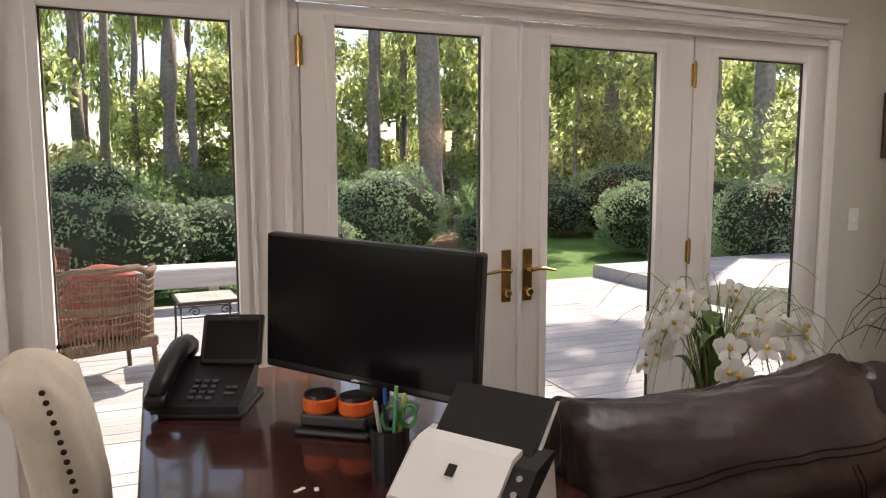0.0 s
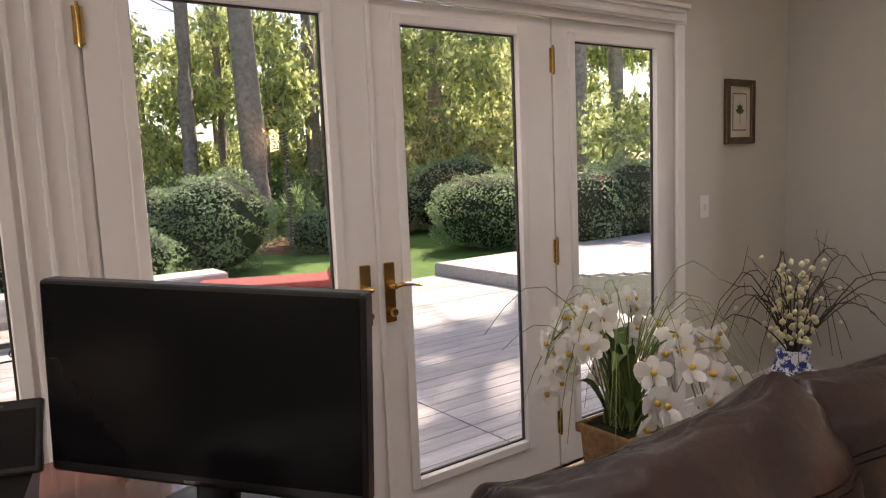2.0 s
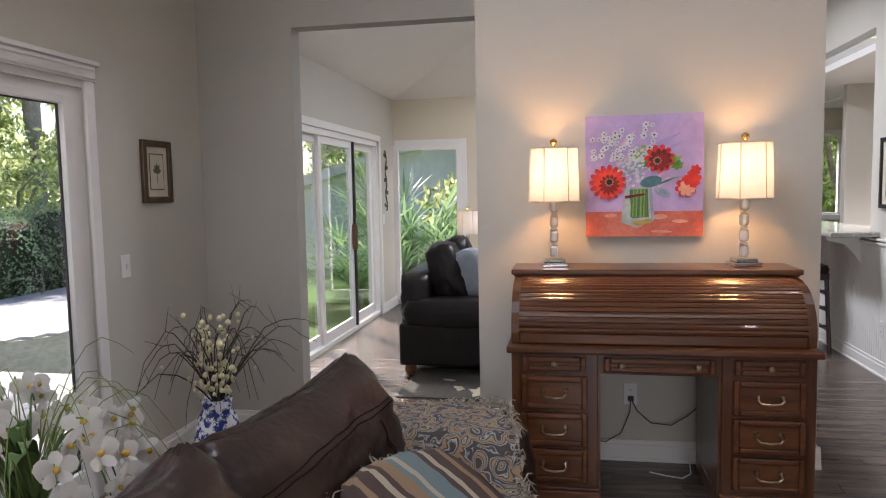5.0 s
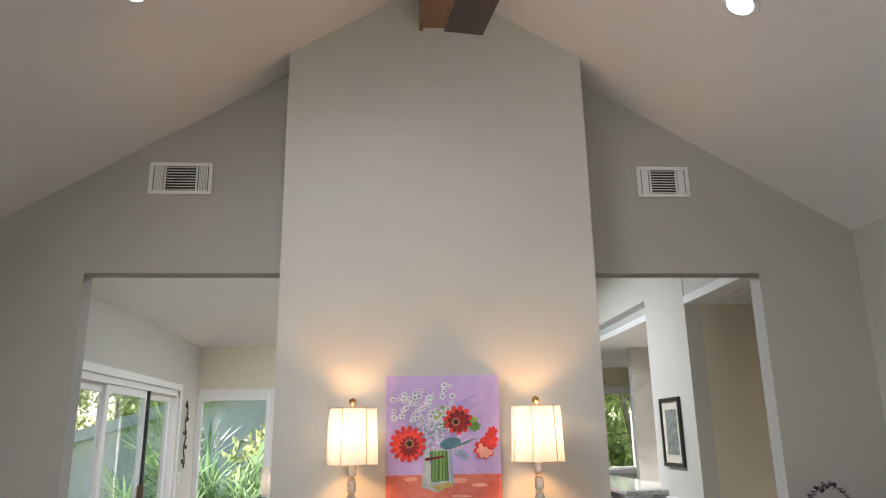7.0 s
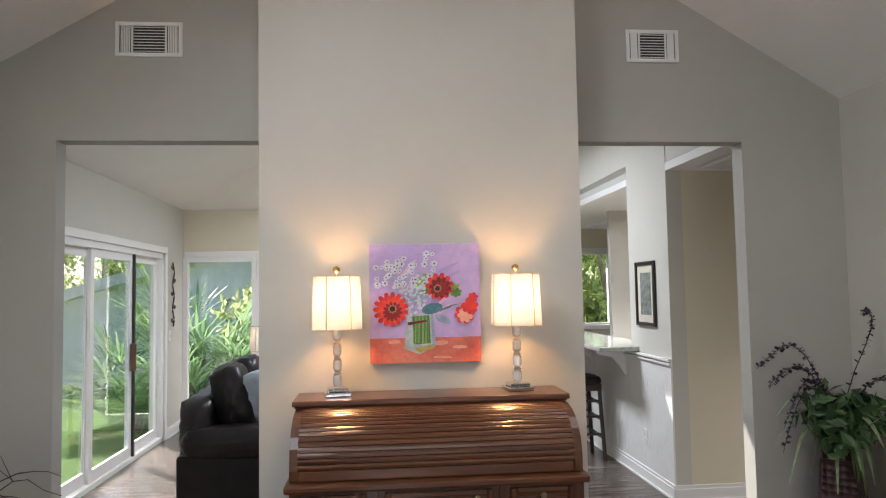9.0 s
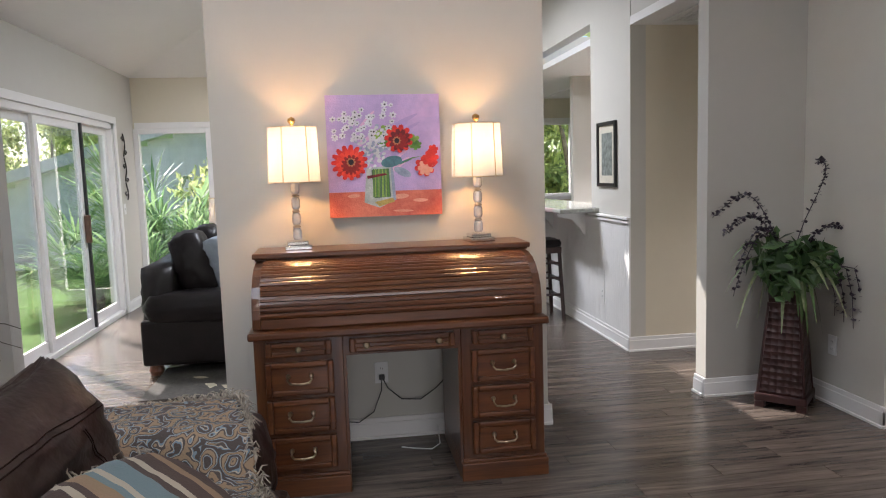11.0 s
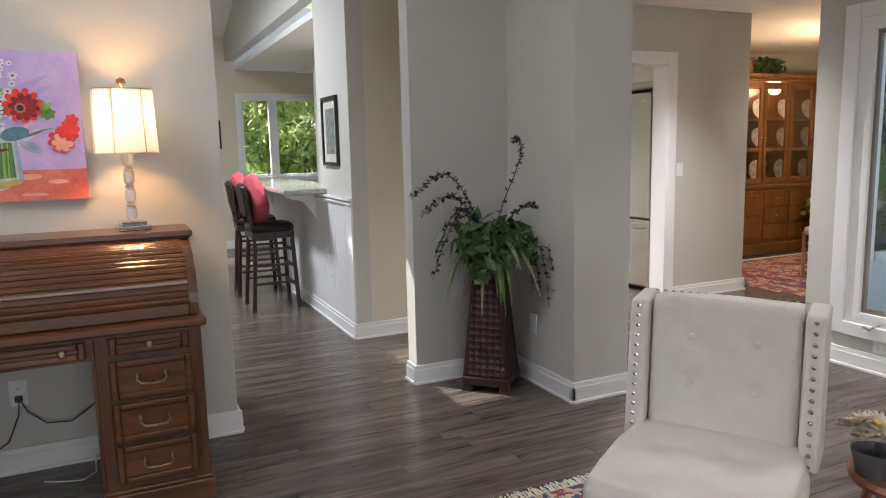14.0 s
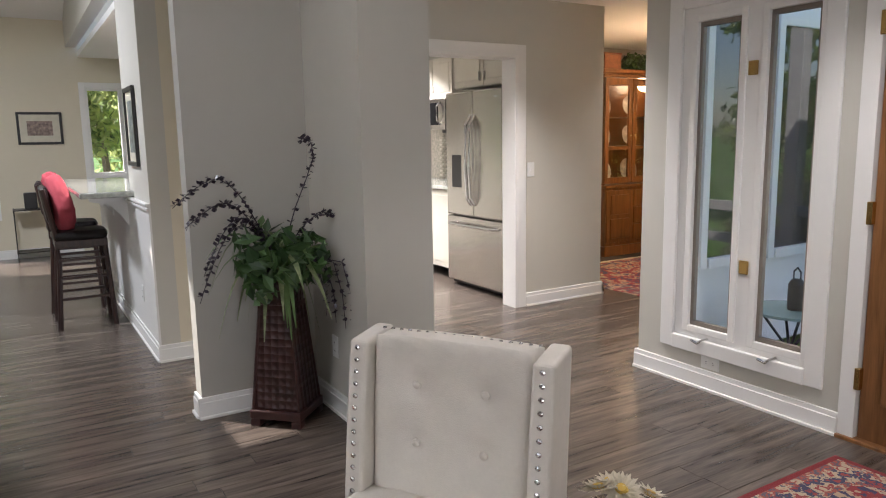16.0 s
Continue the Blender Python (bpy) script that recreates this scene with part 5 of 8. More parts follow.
part("pot_rim", boxes((-0.10, 0.10, -0.09, -0.075, 0.155, 0.18), (-0.10, 0.10, 0.075, 0.09, 0.155, 0.18), (-0.10, -0.085, -0.075, 0.075, 0.155, 0.18), (0.085, 0.10, -0.075, 0.075, 0.155, 0.18), bevel=0.004), BASKET, orchid)
go = random.Random(12)
bm = bmesh.new()
for k in range(16):
    blade_leaf(bm, arc((go.uniform(-0.05, 0.05), go.uniform(-0.05, 0.05), 0.17), go.uniform(0, 6.28), go.uniform(0.06, 0.2), go.uniform(0.12, 0.32), go.uniform(0, 0.25)), go.uniform(0.016, 0.028))
part("broad_leaves", bm, STEM, orchid, "", True)
bm = bmesh.new()
for k in range(38):
    tube(bm, arc((go.uniform(-0.04, 0.04), go.uniform(-0.04, 0.04), 0.17), go.uniform(0, 6.28), go.uniform(0.15, 0.42), go.uniform(0.28, 0.46), go.uniform(0.1, 0.4)), 0.0022, 4, 0.0008)
tagged(part("grass_blade", bm, material("grass_blade", (0.20, 0.27, 0.08), 0.6), orchid, "thin arching grass blades"), "", "", "", "stuff")
for k in range(11):
    az, reach = k * 0.571 + go.uniform(-0.15, 0.15), go.uniform(0.17, 0.31)
    path = arc((0, 0, 0.17), az, reach, go.uniform(0.26, 0.42), go.uniform(0.10, 0.34), 12)
    stem = part("flower_stem", tube(bmesh.new(), path, 0.0035, 5, 0.002), STEM, orchid)
    for j in range(8):
        p = path[11 - j * 5 // 8] + Vector((go.uniform(-0.03, 0.03), go.uniform(-0.03, 0.03), go.uniform(-0.025, 0.025)))
        ob = new("bloom", bloom_mesh)
        ob.parent = stem
        ob.matrix_basis = Matrix.Translation(p) @ pose(0, 0, 0, go.uniform(-35, 20), go.uniform(-30, 30), go.uniform(-75, 45)) @ Matrix.Scale(go.uniform(0.75, 1.1), 4)
        heart = new("bloom_heart", heart_mesh)
        heart.parent = stem
        heart.matrix_basis = ob.matrix_basis.copy()

# blue and white vase with dry grasses
BLUEW = material("blue_white_glaze", (0.70, 0.72, 0.76), 0.15, vary=0.05, scale=26, dark=(0.03, 0.05, 0.22))
BLUEW.node_tree.nodes["Color Ramp"].color_ramp.interpolation = "CONSTANT"
BLUEW.node_tree.nodes["Color Ramp"].color_ramp.elements[1].position = 0.69
vase = thing("floor_vase", "blue and white porcelain vase with dry twigs in the corner", "vase", (3.80, 2.63, 0))
vase.scale = (0.85, 0.85, 0.93)
part("body", lathe(bmesh.new(), [(0.075, 0.0), (0.08, 0.02), (0.12, 0.22), (0.125, 0.36), (0.105, 0.45), (0.075, 0.50), (0.085, 0.545), (0.078, 0.55), (0.06, 0.50)], 32), BLUEW, vase, "", True)
gv = random.Random(4)
TWIG = material("dry_twig", (0.055, 0.04, 0.024), 0.8, vary=0.3, scale=20)
for k in range(34):
    bm = bmesh.new()
    az = gv.uniform(0, 6.28)
    path = arc((0, 0, 0.5), az, gv.uniform(0.15, 0.62), gv.uniform(0.3, 0.55), gv.uniform(0.02, 0.5), 9)
    path = [p + Vector((gv.uniform(-0.012, 0.012), gv.uniform(-0.012, 0.012), gv.uniform(-0.01, 0.01))) for p in path]
    tube(bm, path, 0.0045, 5, 0.0016)
    q = path[5]
    tube(bm, [q, q + Vector((gv.uniform(-0.1, 0.1), gv.uniform(-0.1, 0.1), gv.uniform(-0.03, 0.14)))], 0.002, 4, 0.001)
    part("dry_twig", bm, TWIG, vase, "thin brown curling twig")
bm = bmesh.new()
CREAMF = material("cream_blossom", (0.62, 0.58, 0.36), 0.7, vary=0.1, scale=20)
for k in range(110):
    t = gv.random()
    p = Vector((gv.gauss(-0.06, 0.07), gv.gauss(-0.02, 0.07), 0.60 + 0.38 * t ** 1.5))
    bmesh.ops.create_icosphere(bm, subdivisions=1, radius=gv.uniform(0.010, 0.018), matrix=Matrix.Translation(p))
tagged(part("blossoms", bm, CREAMF, vase, "small cream blossoms", True), "", "", "", "stuff")

# framed print, switch plates, outlets
GOLD = material("dark_gold_frame", (0.10, 0.06, 0.03), 0.35, 0.3, vary=0.3, scale=20)
PAPER = material("print_paper", (0.62, 0.58, 0.47), 0.8, vary=0.06, scale=12)
INKG = material("print_ink", (0.14, 0.16, 0.09), 0.8, vary=0.2, scale=40)
BLACKF = material("black_frame", (0.015, 0.014, 0.014), 0.35)


def framed(label, m, w, h, border, mat_w, frame_mat, art):
    """A framed picture; local x right, z up, front towards -y. art draws its parts."""
    p = thing("framed_picture", label, "picture", (0, 0, 0))
    p.matrix_world = m
    a, b = w / 2, h / 2
    part("frame", boxes((-a, -a + border, -0.022, 0, -b, b), (a - border, a, -0.022, 0, -b, b), (-a + border, a - border, -0.022, 0, b - border, b), (-a + border, a - border, -0.022, 0, -b, -b + border), bevel=0.004), frame_mat, p)
    part("mat_board", boxes((-a + border, a - border, -0.008, -0.001, -b + border, b - border)), PAPER, p)
    for name, bm, mm in art(a - border - mat_w, b - border - mat_w):
        part(name, bm, mm, p)
    return p


def leaf_art(a, b):
    yield "inner_line", boxes((-a, a, -0.0095, -0.008, -b, b)), GOLD
    yield "sheet", boxes((-a + 0.006, a - 0.006, -0.0105, -0.0095, -b + 0.006, b - 0.006)), PAPER
    bm = bmesh.new()
    for k in range(5):
        t = radians(-70 + 35 * k)
        tip = Vector((math.sin(t) * 0.045, -0.0115, math.cos(t) * 0.06 - 0.01))
        s = Vector((math.cos(t) * 0.012, 0, -math.sin(t) * 0.012))
        mid = tip * 0.5
        mid.y = -0.0115
        bm.faces.new([bm.verts.new(v) for v in (Vector((0, -0.0115, -0.012)), mid + s, tip, mid - s)])
    box(bm, -0.002, 0.002, -0.012, -0.011, -0.06, -0.01)
    yield "leaf_drawing", bm, INKG


framed("small botanical print in a dark gilt frame", pose(4.335, N, 1.58), 0.27, 0.335, 0.035, 0.035, GOLD, leaf_art)


def wall_plate(name, label, m, kind):
    p = thing(name, label, kind, (0, 0, 0))
    p.matrix_world = m
    part("cover", boxes((-0.036, 0.036, -0.006, 0, -0.058, 0.058), bevel=0.003), WHITEPL, p)
    if kind == "switch":
        part("toggle", boxes((-0.006, 0.006, -0.016, -0.005, -0.014, 0.012), bevel=0.002), WHITEPL, p)
    else:
        for z in (-0.022, 0.022):
            part("socket", lathe(bmesh.new(), [(0.015, 0.0), (0.015, 0.002)], 14, (0, -0.006, z), pose(0, 0, 0, 90)), WHITEPL, p)
            for x in (-0.005, 0.005):
                part("slot", boxes((x - 0.001, x + 0.001, -0.009, -0.007, z - 0.004, z + 0.005)), BLACK, p)
    return p


sw = wall_plate("light_switch", "white double light switch on the wall", pose(4.03, N, 1.10), "switch")
wall_plate("power_outlet", "white power outlet low on the wall", pose(4.54, S, 0.35, 0, 0, 180), "outlet")
wall_plate("light_switch", "white light switch beside the kitchen doorway", pose(5.81, -4.18, 1.14, 0, 0, -90), "switch")
wall_plate("power_outlet", "white power outlet with plugs under the desk", pose(BX, 0.70, 0.36, 0, 0, -90), "outlet")
wall_plate("power_outlet", "white power outlet under the window", pose(3.66, FY, 0.16, 0, 90, 180), "outlet")
wall_plate("power_outlet", "white power outlet on the beadboard", pose(6.5, -1.268, 0.36, 0, 0, 180), "outlet")

# ---- roll-top desk ----
OAK = wood("oak_stain", (0.155, 0.054, 0.017), (0.055, 0.018, 0.007), 0.28, 0, 2.5, coat=0.2)
OAKV = wood("oak_stain_upright", (0.13, 0.048, 0.017), (0.052, 0.018, 0.007), 0.28, 2, 2.5, coat=0.3)
DARKGAP = material("shadow_gap", (0.02, 0.012, 0.008), 0.8)
desk = thing("roll_top_desk", "closed brown wooden roll-top desk with two drawer pedestals", "desk", (4.545, 0.63, 0), -90)
HW = 0.645
part("writing_top", boxes((-HW - 0.02, HW + 0.02, -0.60, 0, 0.715, 0.75), bevel=0.01), OAK, desk)
ANTIQUE = material("antique_brass", (0.42, 0.34, 0.22), 0.3, 1.0, vary=0.2, scale=40)


def bail_pull(parent, x, y, z):
    bm = tube(bmesh.new(), [(x - 0.05, y - 0.012, z + 0.012), (x - 0.052, y - 0.028, z), (x - 0.04, y - 0.03, z - 0.014), (x, y - 0.032, z - 0.018), (x + 0.04, y - 0.03, z - 0.014), (x + 0.052, y - 0.028, z), (x + 0.05, y - 0.012, z + 0.012)], 0.005, 7)
    h = part("handle", bm, ANTIQUE, parent, "curved brass bail pull")
    for s in (-0.05, 0.05):
        part("rosette", lathe(bmesh.new(), [(0.011, 0), (0.011, 0.004), (0.006, 0.014)], 12, (x + s, y, z + 0.012), pose(0, 0, 0, 90)), ANTIQUE, h)


def knob(parent, x, y, z):
    part("knob", lathe(bmesh.new(), [(0.007, 0), (0.007, 0.01), (0.015, 0.018), (0.014, 0.026), (0.006, 0.03)], 14, (x, y, z), pose(0, 0, 0, 90)), ANTIQUE, parent, "round brass knob")


def drawer(x0, x1, z0, z1, y, pull):
    f = part("drawer", boxes((x0, x1, y - 0.012, y + 0.012, z0, z1), bevel=0.005), OAK, desk)
    b = 0.026
    part("moulding", boxes((x0, x0 + b, y - 0.022, y - 0.012, z0, z1), (x1 - b, x1, y - 0.022, y - 0.012, z0, z1), (x0 + b, x1 - b, y - 0.022, y - 0.012, z1 - b, z1), (x0 + b, x1 - b, y - 0.022, y - 0.012, z0, z0 + b), bevel=0.007), OAK, f)
    if pull == "bail":
        bail_pull(f, (x0 + x1) / 2, y - 0.012, (z0 + z1) / 2)
    else:
        for t in pull:
            knob(f, x0 + t * (x1 - x0), y - 0.012, (z0 + z1) / 2)


for s, (x0, x1) in ((-1, (-HW, -0.262)), (1, (0.262, HW))):
    part("pedestal", boxes((x0, x1, -0.56, -0.02, 0.09, 0.714), bevel=0.004), OAKV, desk)
    part("plinth", boxes((x0 - 0.012, x1 + 0.012, -0.585, -0.02, 0, 0.085), (x0 - 0.006, x1 + 0.006, -0.575, -0.02, 0.085, 0.10), bevel=0.005), OAK, desk)
    drawer(x0 + 0.05, x1 - 0.05, 0.635, 0.70, -0.56, (0.5,))
    for k in range(3):
        z = 0.125 + k * 0.168
        drawer(x0 + 0.045, x1 - 0.045, z, z + 0.15, -0.56, "bail")
part("apron", boxes((-0.262, 0.262, -0.55, -0.53, 0.62, 0.714)), OAK, desk)
drawer(-0.235, 0.235, 0.635, 0.70, -0.56, (0.16, 0.84))
for x in (-0.256, 0.256):
    part("inner_panel", boxes((x - 0.006, x + 0.006, -0.55, -0.02, 0.09, 0.62)), OAKV, desk)
curve = [(-0.545, 0.755), (-0.548, 0.80), (-0.545, 0.84), (-0.53, 0.89), (-0.50, 0.935), (-0.455, 0.975), (-0.40, 1.002), (-0.33, 1.018), (-0.25, 1.024)]
for s in (-1, 1):
    x0, x1 = sorted((s * HW, s * (HW - 0.035)))
    part("side_panel", prism(bmesh.new(), curve + [(-0.01, 1.024), (-0.01, 0.752)], "x", x0, x1), OAKV, desk)
n_sl = 17
lens = [0.0]
for (a, b), (c, d) in zip(curve, curve[1:]):
    lens.append(lens[-1] + math.hypot(c - a, d - b))


def on_curve(s):
    for k in range(len(curve) - 1):
        if s <= lens[k + 1] + 1e-9:
            t = (s - lens[k]) / (lens[k + 1] - lens[k])
            return Vector((curve[k][0] + t * (curve[k + 1][0] - curve[k][0]), curve[k][1] + t * (curve[k + 1][1] - curve[k][1])))
    return Vector(curve[-1])


part("bottom_rail", boxes((-HW + 0.036, HW - 0.036, -0.548, -0.528, 0.752, 0.80), bevel=0.006), OAK, desk)
for k in range(n_sl):
    s0, s1 = 0.048 + (lens[-1] - 0.048) * k / n_sl, 0.048 + (lens[-1] - 0.048) * (k + 0.86) / n_sl
    a, b = on_curve(s0), on_curve(s1)
    mid = (a + b) / 2
    d = (b - a).normalized()
    nrm = Vector((-d.y, d.x))
    if nrm.x > 0 or nrm.y < -0.5:
        nrm = -nrm
    o1, o2, o3 = a, mid + nrm * 0.006, b
    inn = nrm * -0.012
    part("slat", prism(bmesh.new(), [tuple(a), tuple(a + nrm * 0.004), tuple(mid + nrm * 0.007), tuple(b + nrm * 0.004), tuple(b), tuple(b + inn), tuple(a + inn)], "x", -HW + 0.036, HW - 0.036), OAK, desk)
# solid fill whose near-black colour paints the shade between the slats
part("lining", prism(bmesh.new(), [(u + 0.02, v - 0.012) for u, v in curve] + [(-0.05, 1.0), (-0.05, 0.76)], "x", -HW + 0.04, HW - 0.04), DARKGAP, desk)
part("top_shelf", boxes((-HW - 0.018, HW + 0.018, -0.30, 0, 1.034, 1.06), (-HW - 0.008, HW + 0.008, -0.285, 0, 1.024, 1.034), bevel=0.006), OAK, desk)
cable = thing("power_cable", "black power cable hanging behind the desk", "cable", (0, 0, 0))
part("lead", tube(bmesh.new(), [(4.59, 0.70, 0.335), (4.57, 0.705, 0.27), (4.56, 0.75, 0.16), (4.54, 0.83, 0.115), (4.53, 0.92, 0.13)], 0.003, 6), BLACK, cable)
part("lead", tube(bmesh.new(), [(4.59, 0.70, 0.34), (4.57, 0.67, 0.28), (4.555, 0.60, 0.22), (4.545, 0.50, 0.215), (4.54, 0.42, 0.27), (4.535, 0.37, 0.32)], 0.003, 6), BLACK, cable)
part("plug", boxes((4.572, 4.592, 0.685, 0.715, 0.325, 0.352), bevel=0.004), BLACK, cable)
part("lead", tube(bmesh.new(), [(4.42, 0.62, 0.01), (4.38, 0.55, 0.012), (4.36, 0.47, 0.01), (4.42, 0.42, 0.012), (4.5, 0.42, 0.08)], 0.003, 6), WHITEPL, cable, "white cable on the floor")

# ---- table lamps with glass columns ----
SHADE = bpy.data.materials.new("lamp_shade")
SHADE.use_nodes = True
snt = SHADE.node_tree
sp_, so_ = snt.nodes["Principled BSDF"], snt.nodes["Material Output"]
sp_.inputs["Base Color"].default_value, sp_.inputs["Roughness"].default_value = (0.84, 0.80, 0.72, 1), 0.9
st_, sm_ = snt.nodes.new("ShaderNodeBsdfTranslucent"), snt.nodes.new("ShaderNodeMixShader")
st_.inputs["Color"].default_value = (0.27, 0.335, 0.48, 1)
sm_.inputs["Fac"].default_value = 0.5
snt.links.new(sp_.outputs[0], sm_.inputs[1])
snt.links.new(st_.outputs[0], sm_.inputs[2])
snt.links.new(sm_.outputs[0], so_.inputs["Surface"])
CRYSTAL = glass_material("lamp_crystal", (0.97, 0.97, 0.97))
CRYSTAL.node_tree.nodes["Principled BSDF"].inputs["Transmission Weight"].default_value = 0.6
CRYSTAL.node_tree.nodes["Principled BSDF"].inputs["Roughness"].default_value = 0.12
CREAMP = material("cream_metal", (0.50, 0.43, 0.32), 0.4, 0.4, vary=0.15, scale=30)
BULB = glow_material("bulb", (1.0, 0.72, 0.38), 14)


def table_lamp(x, y, z, power=16, label="lit table lamp with cream panelled shade and stacked glass column", s=1.0):
    l = thing("table_lamp", label, "lamp", (x, y, z), 8, "lamps on the desk")
    part("base", boxes((-0.065, 0.065, -0.065, 0.065, 0, 0.022), (-0.05, 0.05, -0.05, 0.05, 0.022, 0.04), bevel=0.004), CHROME, l)
    for k in range(4):
        z0 = 0.045 + k * 0.075
        part("glass_bead", lathe(bmesh.new(), [(0.015, z0), (0.022, z0 + 0.010), (0.022, z0 + 0.046), (0.015, z0 + 0.058)], 10), CRYSTAL, l, "faceted clear glass bead")
        part("collar", lathe(bmesh.new(), [(0.013, z0 + 0.058), (0.022, z0 + 0.062), (0.013, z0 + 0.07), (0.012, z0 + 0.075)], 16), CREAMP, l)
    part("neck", lathe(bmesh.new(), [(0.014, 0.345), (0.03, 0.36), (0.034, 0.375), (0.012, 0.385), (0.008, 0.44)], 18), CREAMP, l)
    n = 36

    def rad(i, base):
        a = 2 * math.pi * i / n
        return base * (0.92 + 0.08 * abs(math.cos(3 * a)))
    bm = bmesh.new()
    lo = [bm.verts.new((rad(i, 0.130) * math.cos(2 * math.pi * i / n), rad(i, 0.130) * math.sin(2 * math.pi * i / n), 0.325)) for i in range(n)]
    hi = [bm.verts.new((rad(i, 0.121) * math.cos(2 * math.pi * i / n), rad(i, 0.121) * math.sin(2 * math.pi * i / n), 0.585)) for i in range(n)]
    for i in range(n):
        bm.faces.new((lo[i], lo[(i + 1) % n], hi[(i + 1) % n], hi[i]))
    shade = part("shade", bm, SHADE, l, "glowing cream fabric shade", True)
    for k in range(6):
        a = math.pi / 3 * k + math.pi / 6
        part("rib", tube(bmesh.new(), [(0.121 * math.cos(a), 0.121 * math.sin(a), 0.325), (0.1125 * math.cos(a), 0.1125 * math.sin(a), 0.585)], 0.003, 5), CREAMP, shade)
    for zz, r in ((0.325, 0.1295), (0.585, 0.1205)):
        part("edge_ring", tube(bmesh.new(), [(rad(i, r) * math.cos(2 * math.pi * i / n), rad(i, r) * math.sin(2 * math.pi * i / n), zz) for i in range(n + 1)], 0.003, 5), CREAMP, shade)
    part("bulb", lathe(bmesh.new(), [(0.012, 0.44), (0.03, 0.475), (0.03, 0.50), (0.012, 0.525)], 14), BULB, l)
    part("finial", lathe(bmesh.new(), [(0.006, 0.585), (0.008, 0.600), (0.019, 0.613), (0.017, 0.628), (0.004, 0.636)], 16), BRASS, l)
    part("harp", tube(bmesh.new(), [(0.0, -0.02, 0.44), (0, -0.05, 0.52), (0, -0.03, 0.57), (0, 0.0, 0.588), (0, 0.03, 0.57), (0, 0.05, 0.52), (0, 0.02, 0.44)], 0.002, 5), BRASS, l)
    lamp = new("bulb_light", bpy.data.lights.new("bulb_light", "POINT"))
    lamp.data.energy, lamp.data.color, lamp.data.shadow_soft_size = power, (1.0, 0.50, 0.17), 0.04
    lamp.location = (x, y, z + 0.47)
    return l


table_lamp(4.41, 1.09, 1.06)
table_lamp(4.41, 0.19, 1.06)

# ---- flower painting on canvas ----
def paint(name, color, dark=None, scale=9):
    return material(name, color, 0.7, vary=0.18, scale=scale, bump=0.25, bump_scale=140, dark=dark)


art = thing("painting", "canvas painting of red gerberas and white daisies in a vase", "painting", (4.566, 0.640, 1.504), -90)
A = 0.29
part("canvas", boxes((-A, A, 0.0, 0.032, -A - 0.02, A + 0.02), bevel=0.003), paint("canvas_side", (0.55, 0.42, 0.55)), art)
part("background", boxes((-A, A, -0.0015, 0, -0.18, A + 0.019)), paint("lilac_paint", (0.62, 0.42, 0.66), (0.38, 0.30, 0.56), 3), art, "lilac and pink painted ground")
part("table_band", boxes((-A, A, -0.0018, 0, -A - 0.019, -0.18)), paint("coral_paint", (0.72, 0.24, 0.15), (0.55, 0.08, 0.06), 5), art, "coral red painted table")
RED, DRED, GREENP = paint("red_paint", (0.78, 0.05, 0.03), (0.5, 0.02, 0.02), 20), paint("dark_red_paint", (0.33, 0.02, 0.02)), paint("green_paint", (0.16, 0.34, 0.05), (0.05, 0.13, 0.04), 16)
WHITEP, DARKP, TEAL = paint("white_paint_dab", (0.75, 0.75, 0.78)), paint("dark_paint", (0.03, 0.025, 0.03)), paint("teal_paint", (0.10, 0.25, 0.27), (0.05, 0.1, 0.14), 14)
layer = [0.0022]


def dab(cx, cz, rx, rz, turn=0, petals=0, inner=0.45):
    bm = bmesh.new()
    n = 16 if not petals else petals * 4
    y = -layer[0]
    layer[0] += 0.00003
    c = bm.verts.new((cx, y, cz))
    ring = []
    for i in range(n):
        a = 2 * math.pi * i / n
        k = 1 if not petals else inner + (1 - inner) * abs(math.cos(petals * a / 2)) ** 0.5
        u, v = rx * k * math.cos(a), rz * k * math.sin(a)
        ring.append(bm.verts.new((cx + u * math.cos(turn) - v * math.sin(turn), y, cz + u * math.sin(turn) + v * math.cos(turn))))
    for i in range(n):
        bm.faces.new((c, ring[i], ring[(i + 1) % n]))
    bmesh.ops.recalc_face_normals(bm, faces=bm.faces)
    return bm


def quad(points):
    bm = bmesh.new()
    y = -layer[0]
    layer[0] += 0.00003
    bm.faces.new([bm.verts.new((u, y, v)) for u, v in points])
    return bm


ga = random.Random(6)
PALEB, BLUSH, SALMON = paint("pale_blue_paint", (0.42, 0.46, 0.58), (0.22, 0.27, 0.38), 14), paint("blush_paint", (0.74, 0.46, 0.60), (0.62, 0.40, 0.62), 5), paint("salmon_paint", (0.80, 0.42, 0.30), (0.70, 0.28, 0.18), 8)
LIME, GLASSP, MAROON, OCHRE = paint("lime_paint", (0.33, 0.50, 0.10), (0.14, 0.28, 0.05), 18), paint("glass_paint", (0.55, 0.58, 0.56), (0.30, 0.36, 0.34), 20), paint("maroon_paint", (0.22, 0.02, 0.025), (0.10, 0.012, 0.015), 18), paint("ochre", (0.55, 0.42, 0.12))
# broad strokes of the ground
for k in range(12):
    cx, cz = ga.uniform(-0.20, 0.20), ga.uniform(-0.12, 0.25)
    part("painted_stroke", dab(cx, cz, ga.uniform(0.05, 0.08), ga.uniform(0.006, 0.014), ga.uniform(0.4, 1.2)), BLUSH if cx < -0.05 or cz < 0 else paint("violet_paint", (0.46, 0.34, 0.60), (0.36, 0.28, 0.52), 6), art)
for k in range(5):
    part("painted_stroke", dab(ga.uniform(-0.22, 0.22), ga.uniform(-0.285, -0.20), ga.uniform(0.03, 0.06), ga.uniform(0.006, 0.014), ga.uniform(-0.1, 0.1)), SALMON, art)
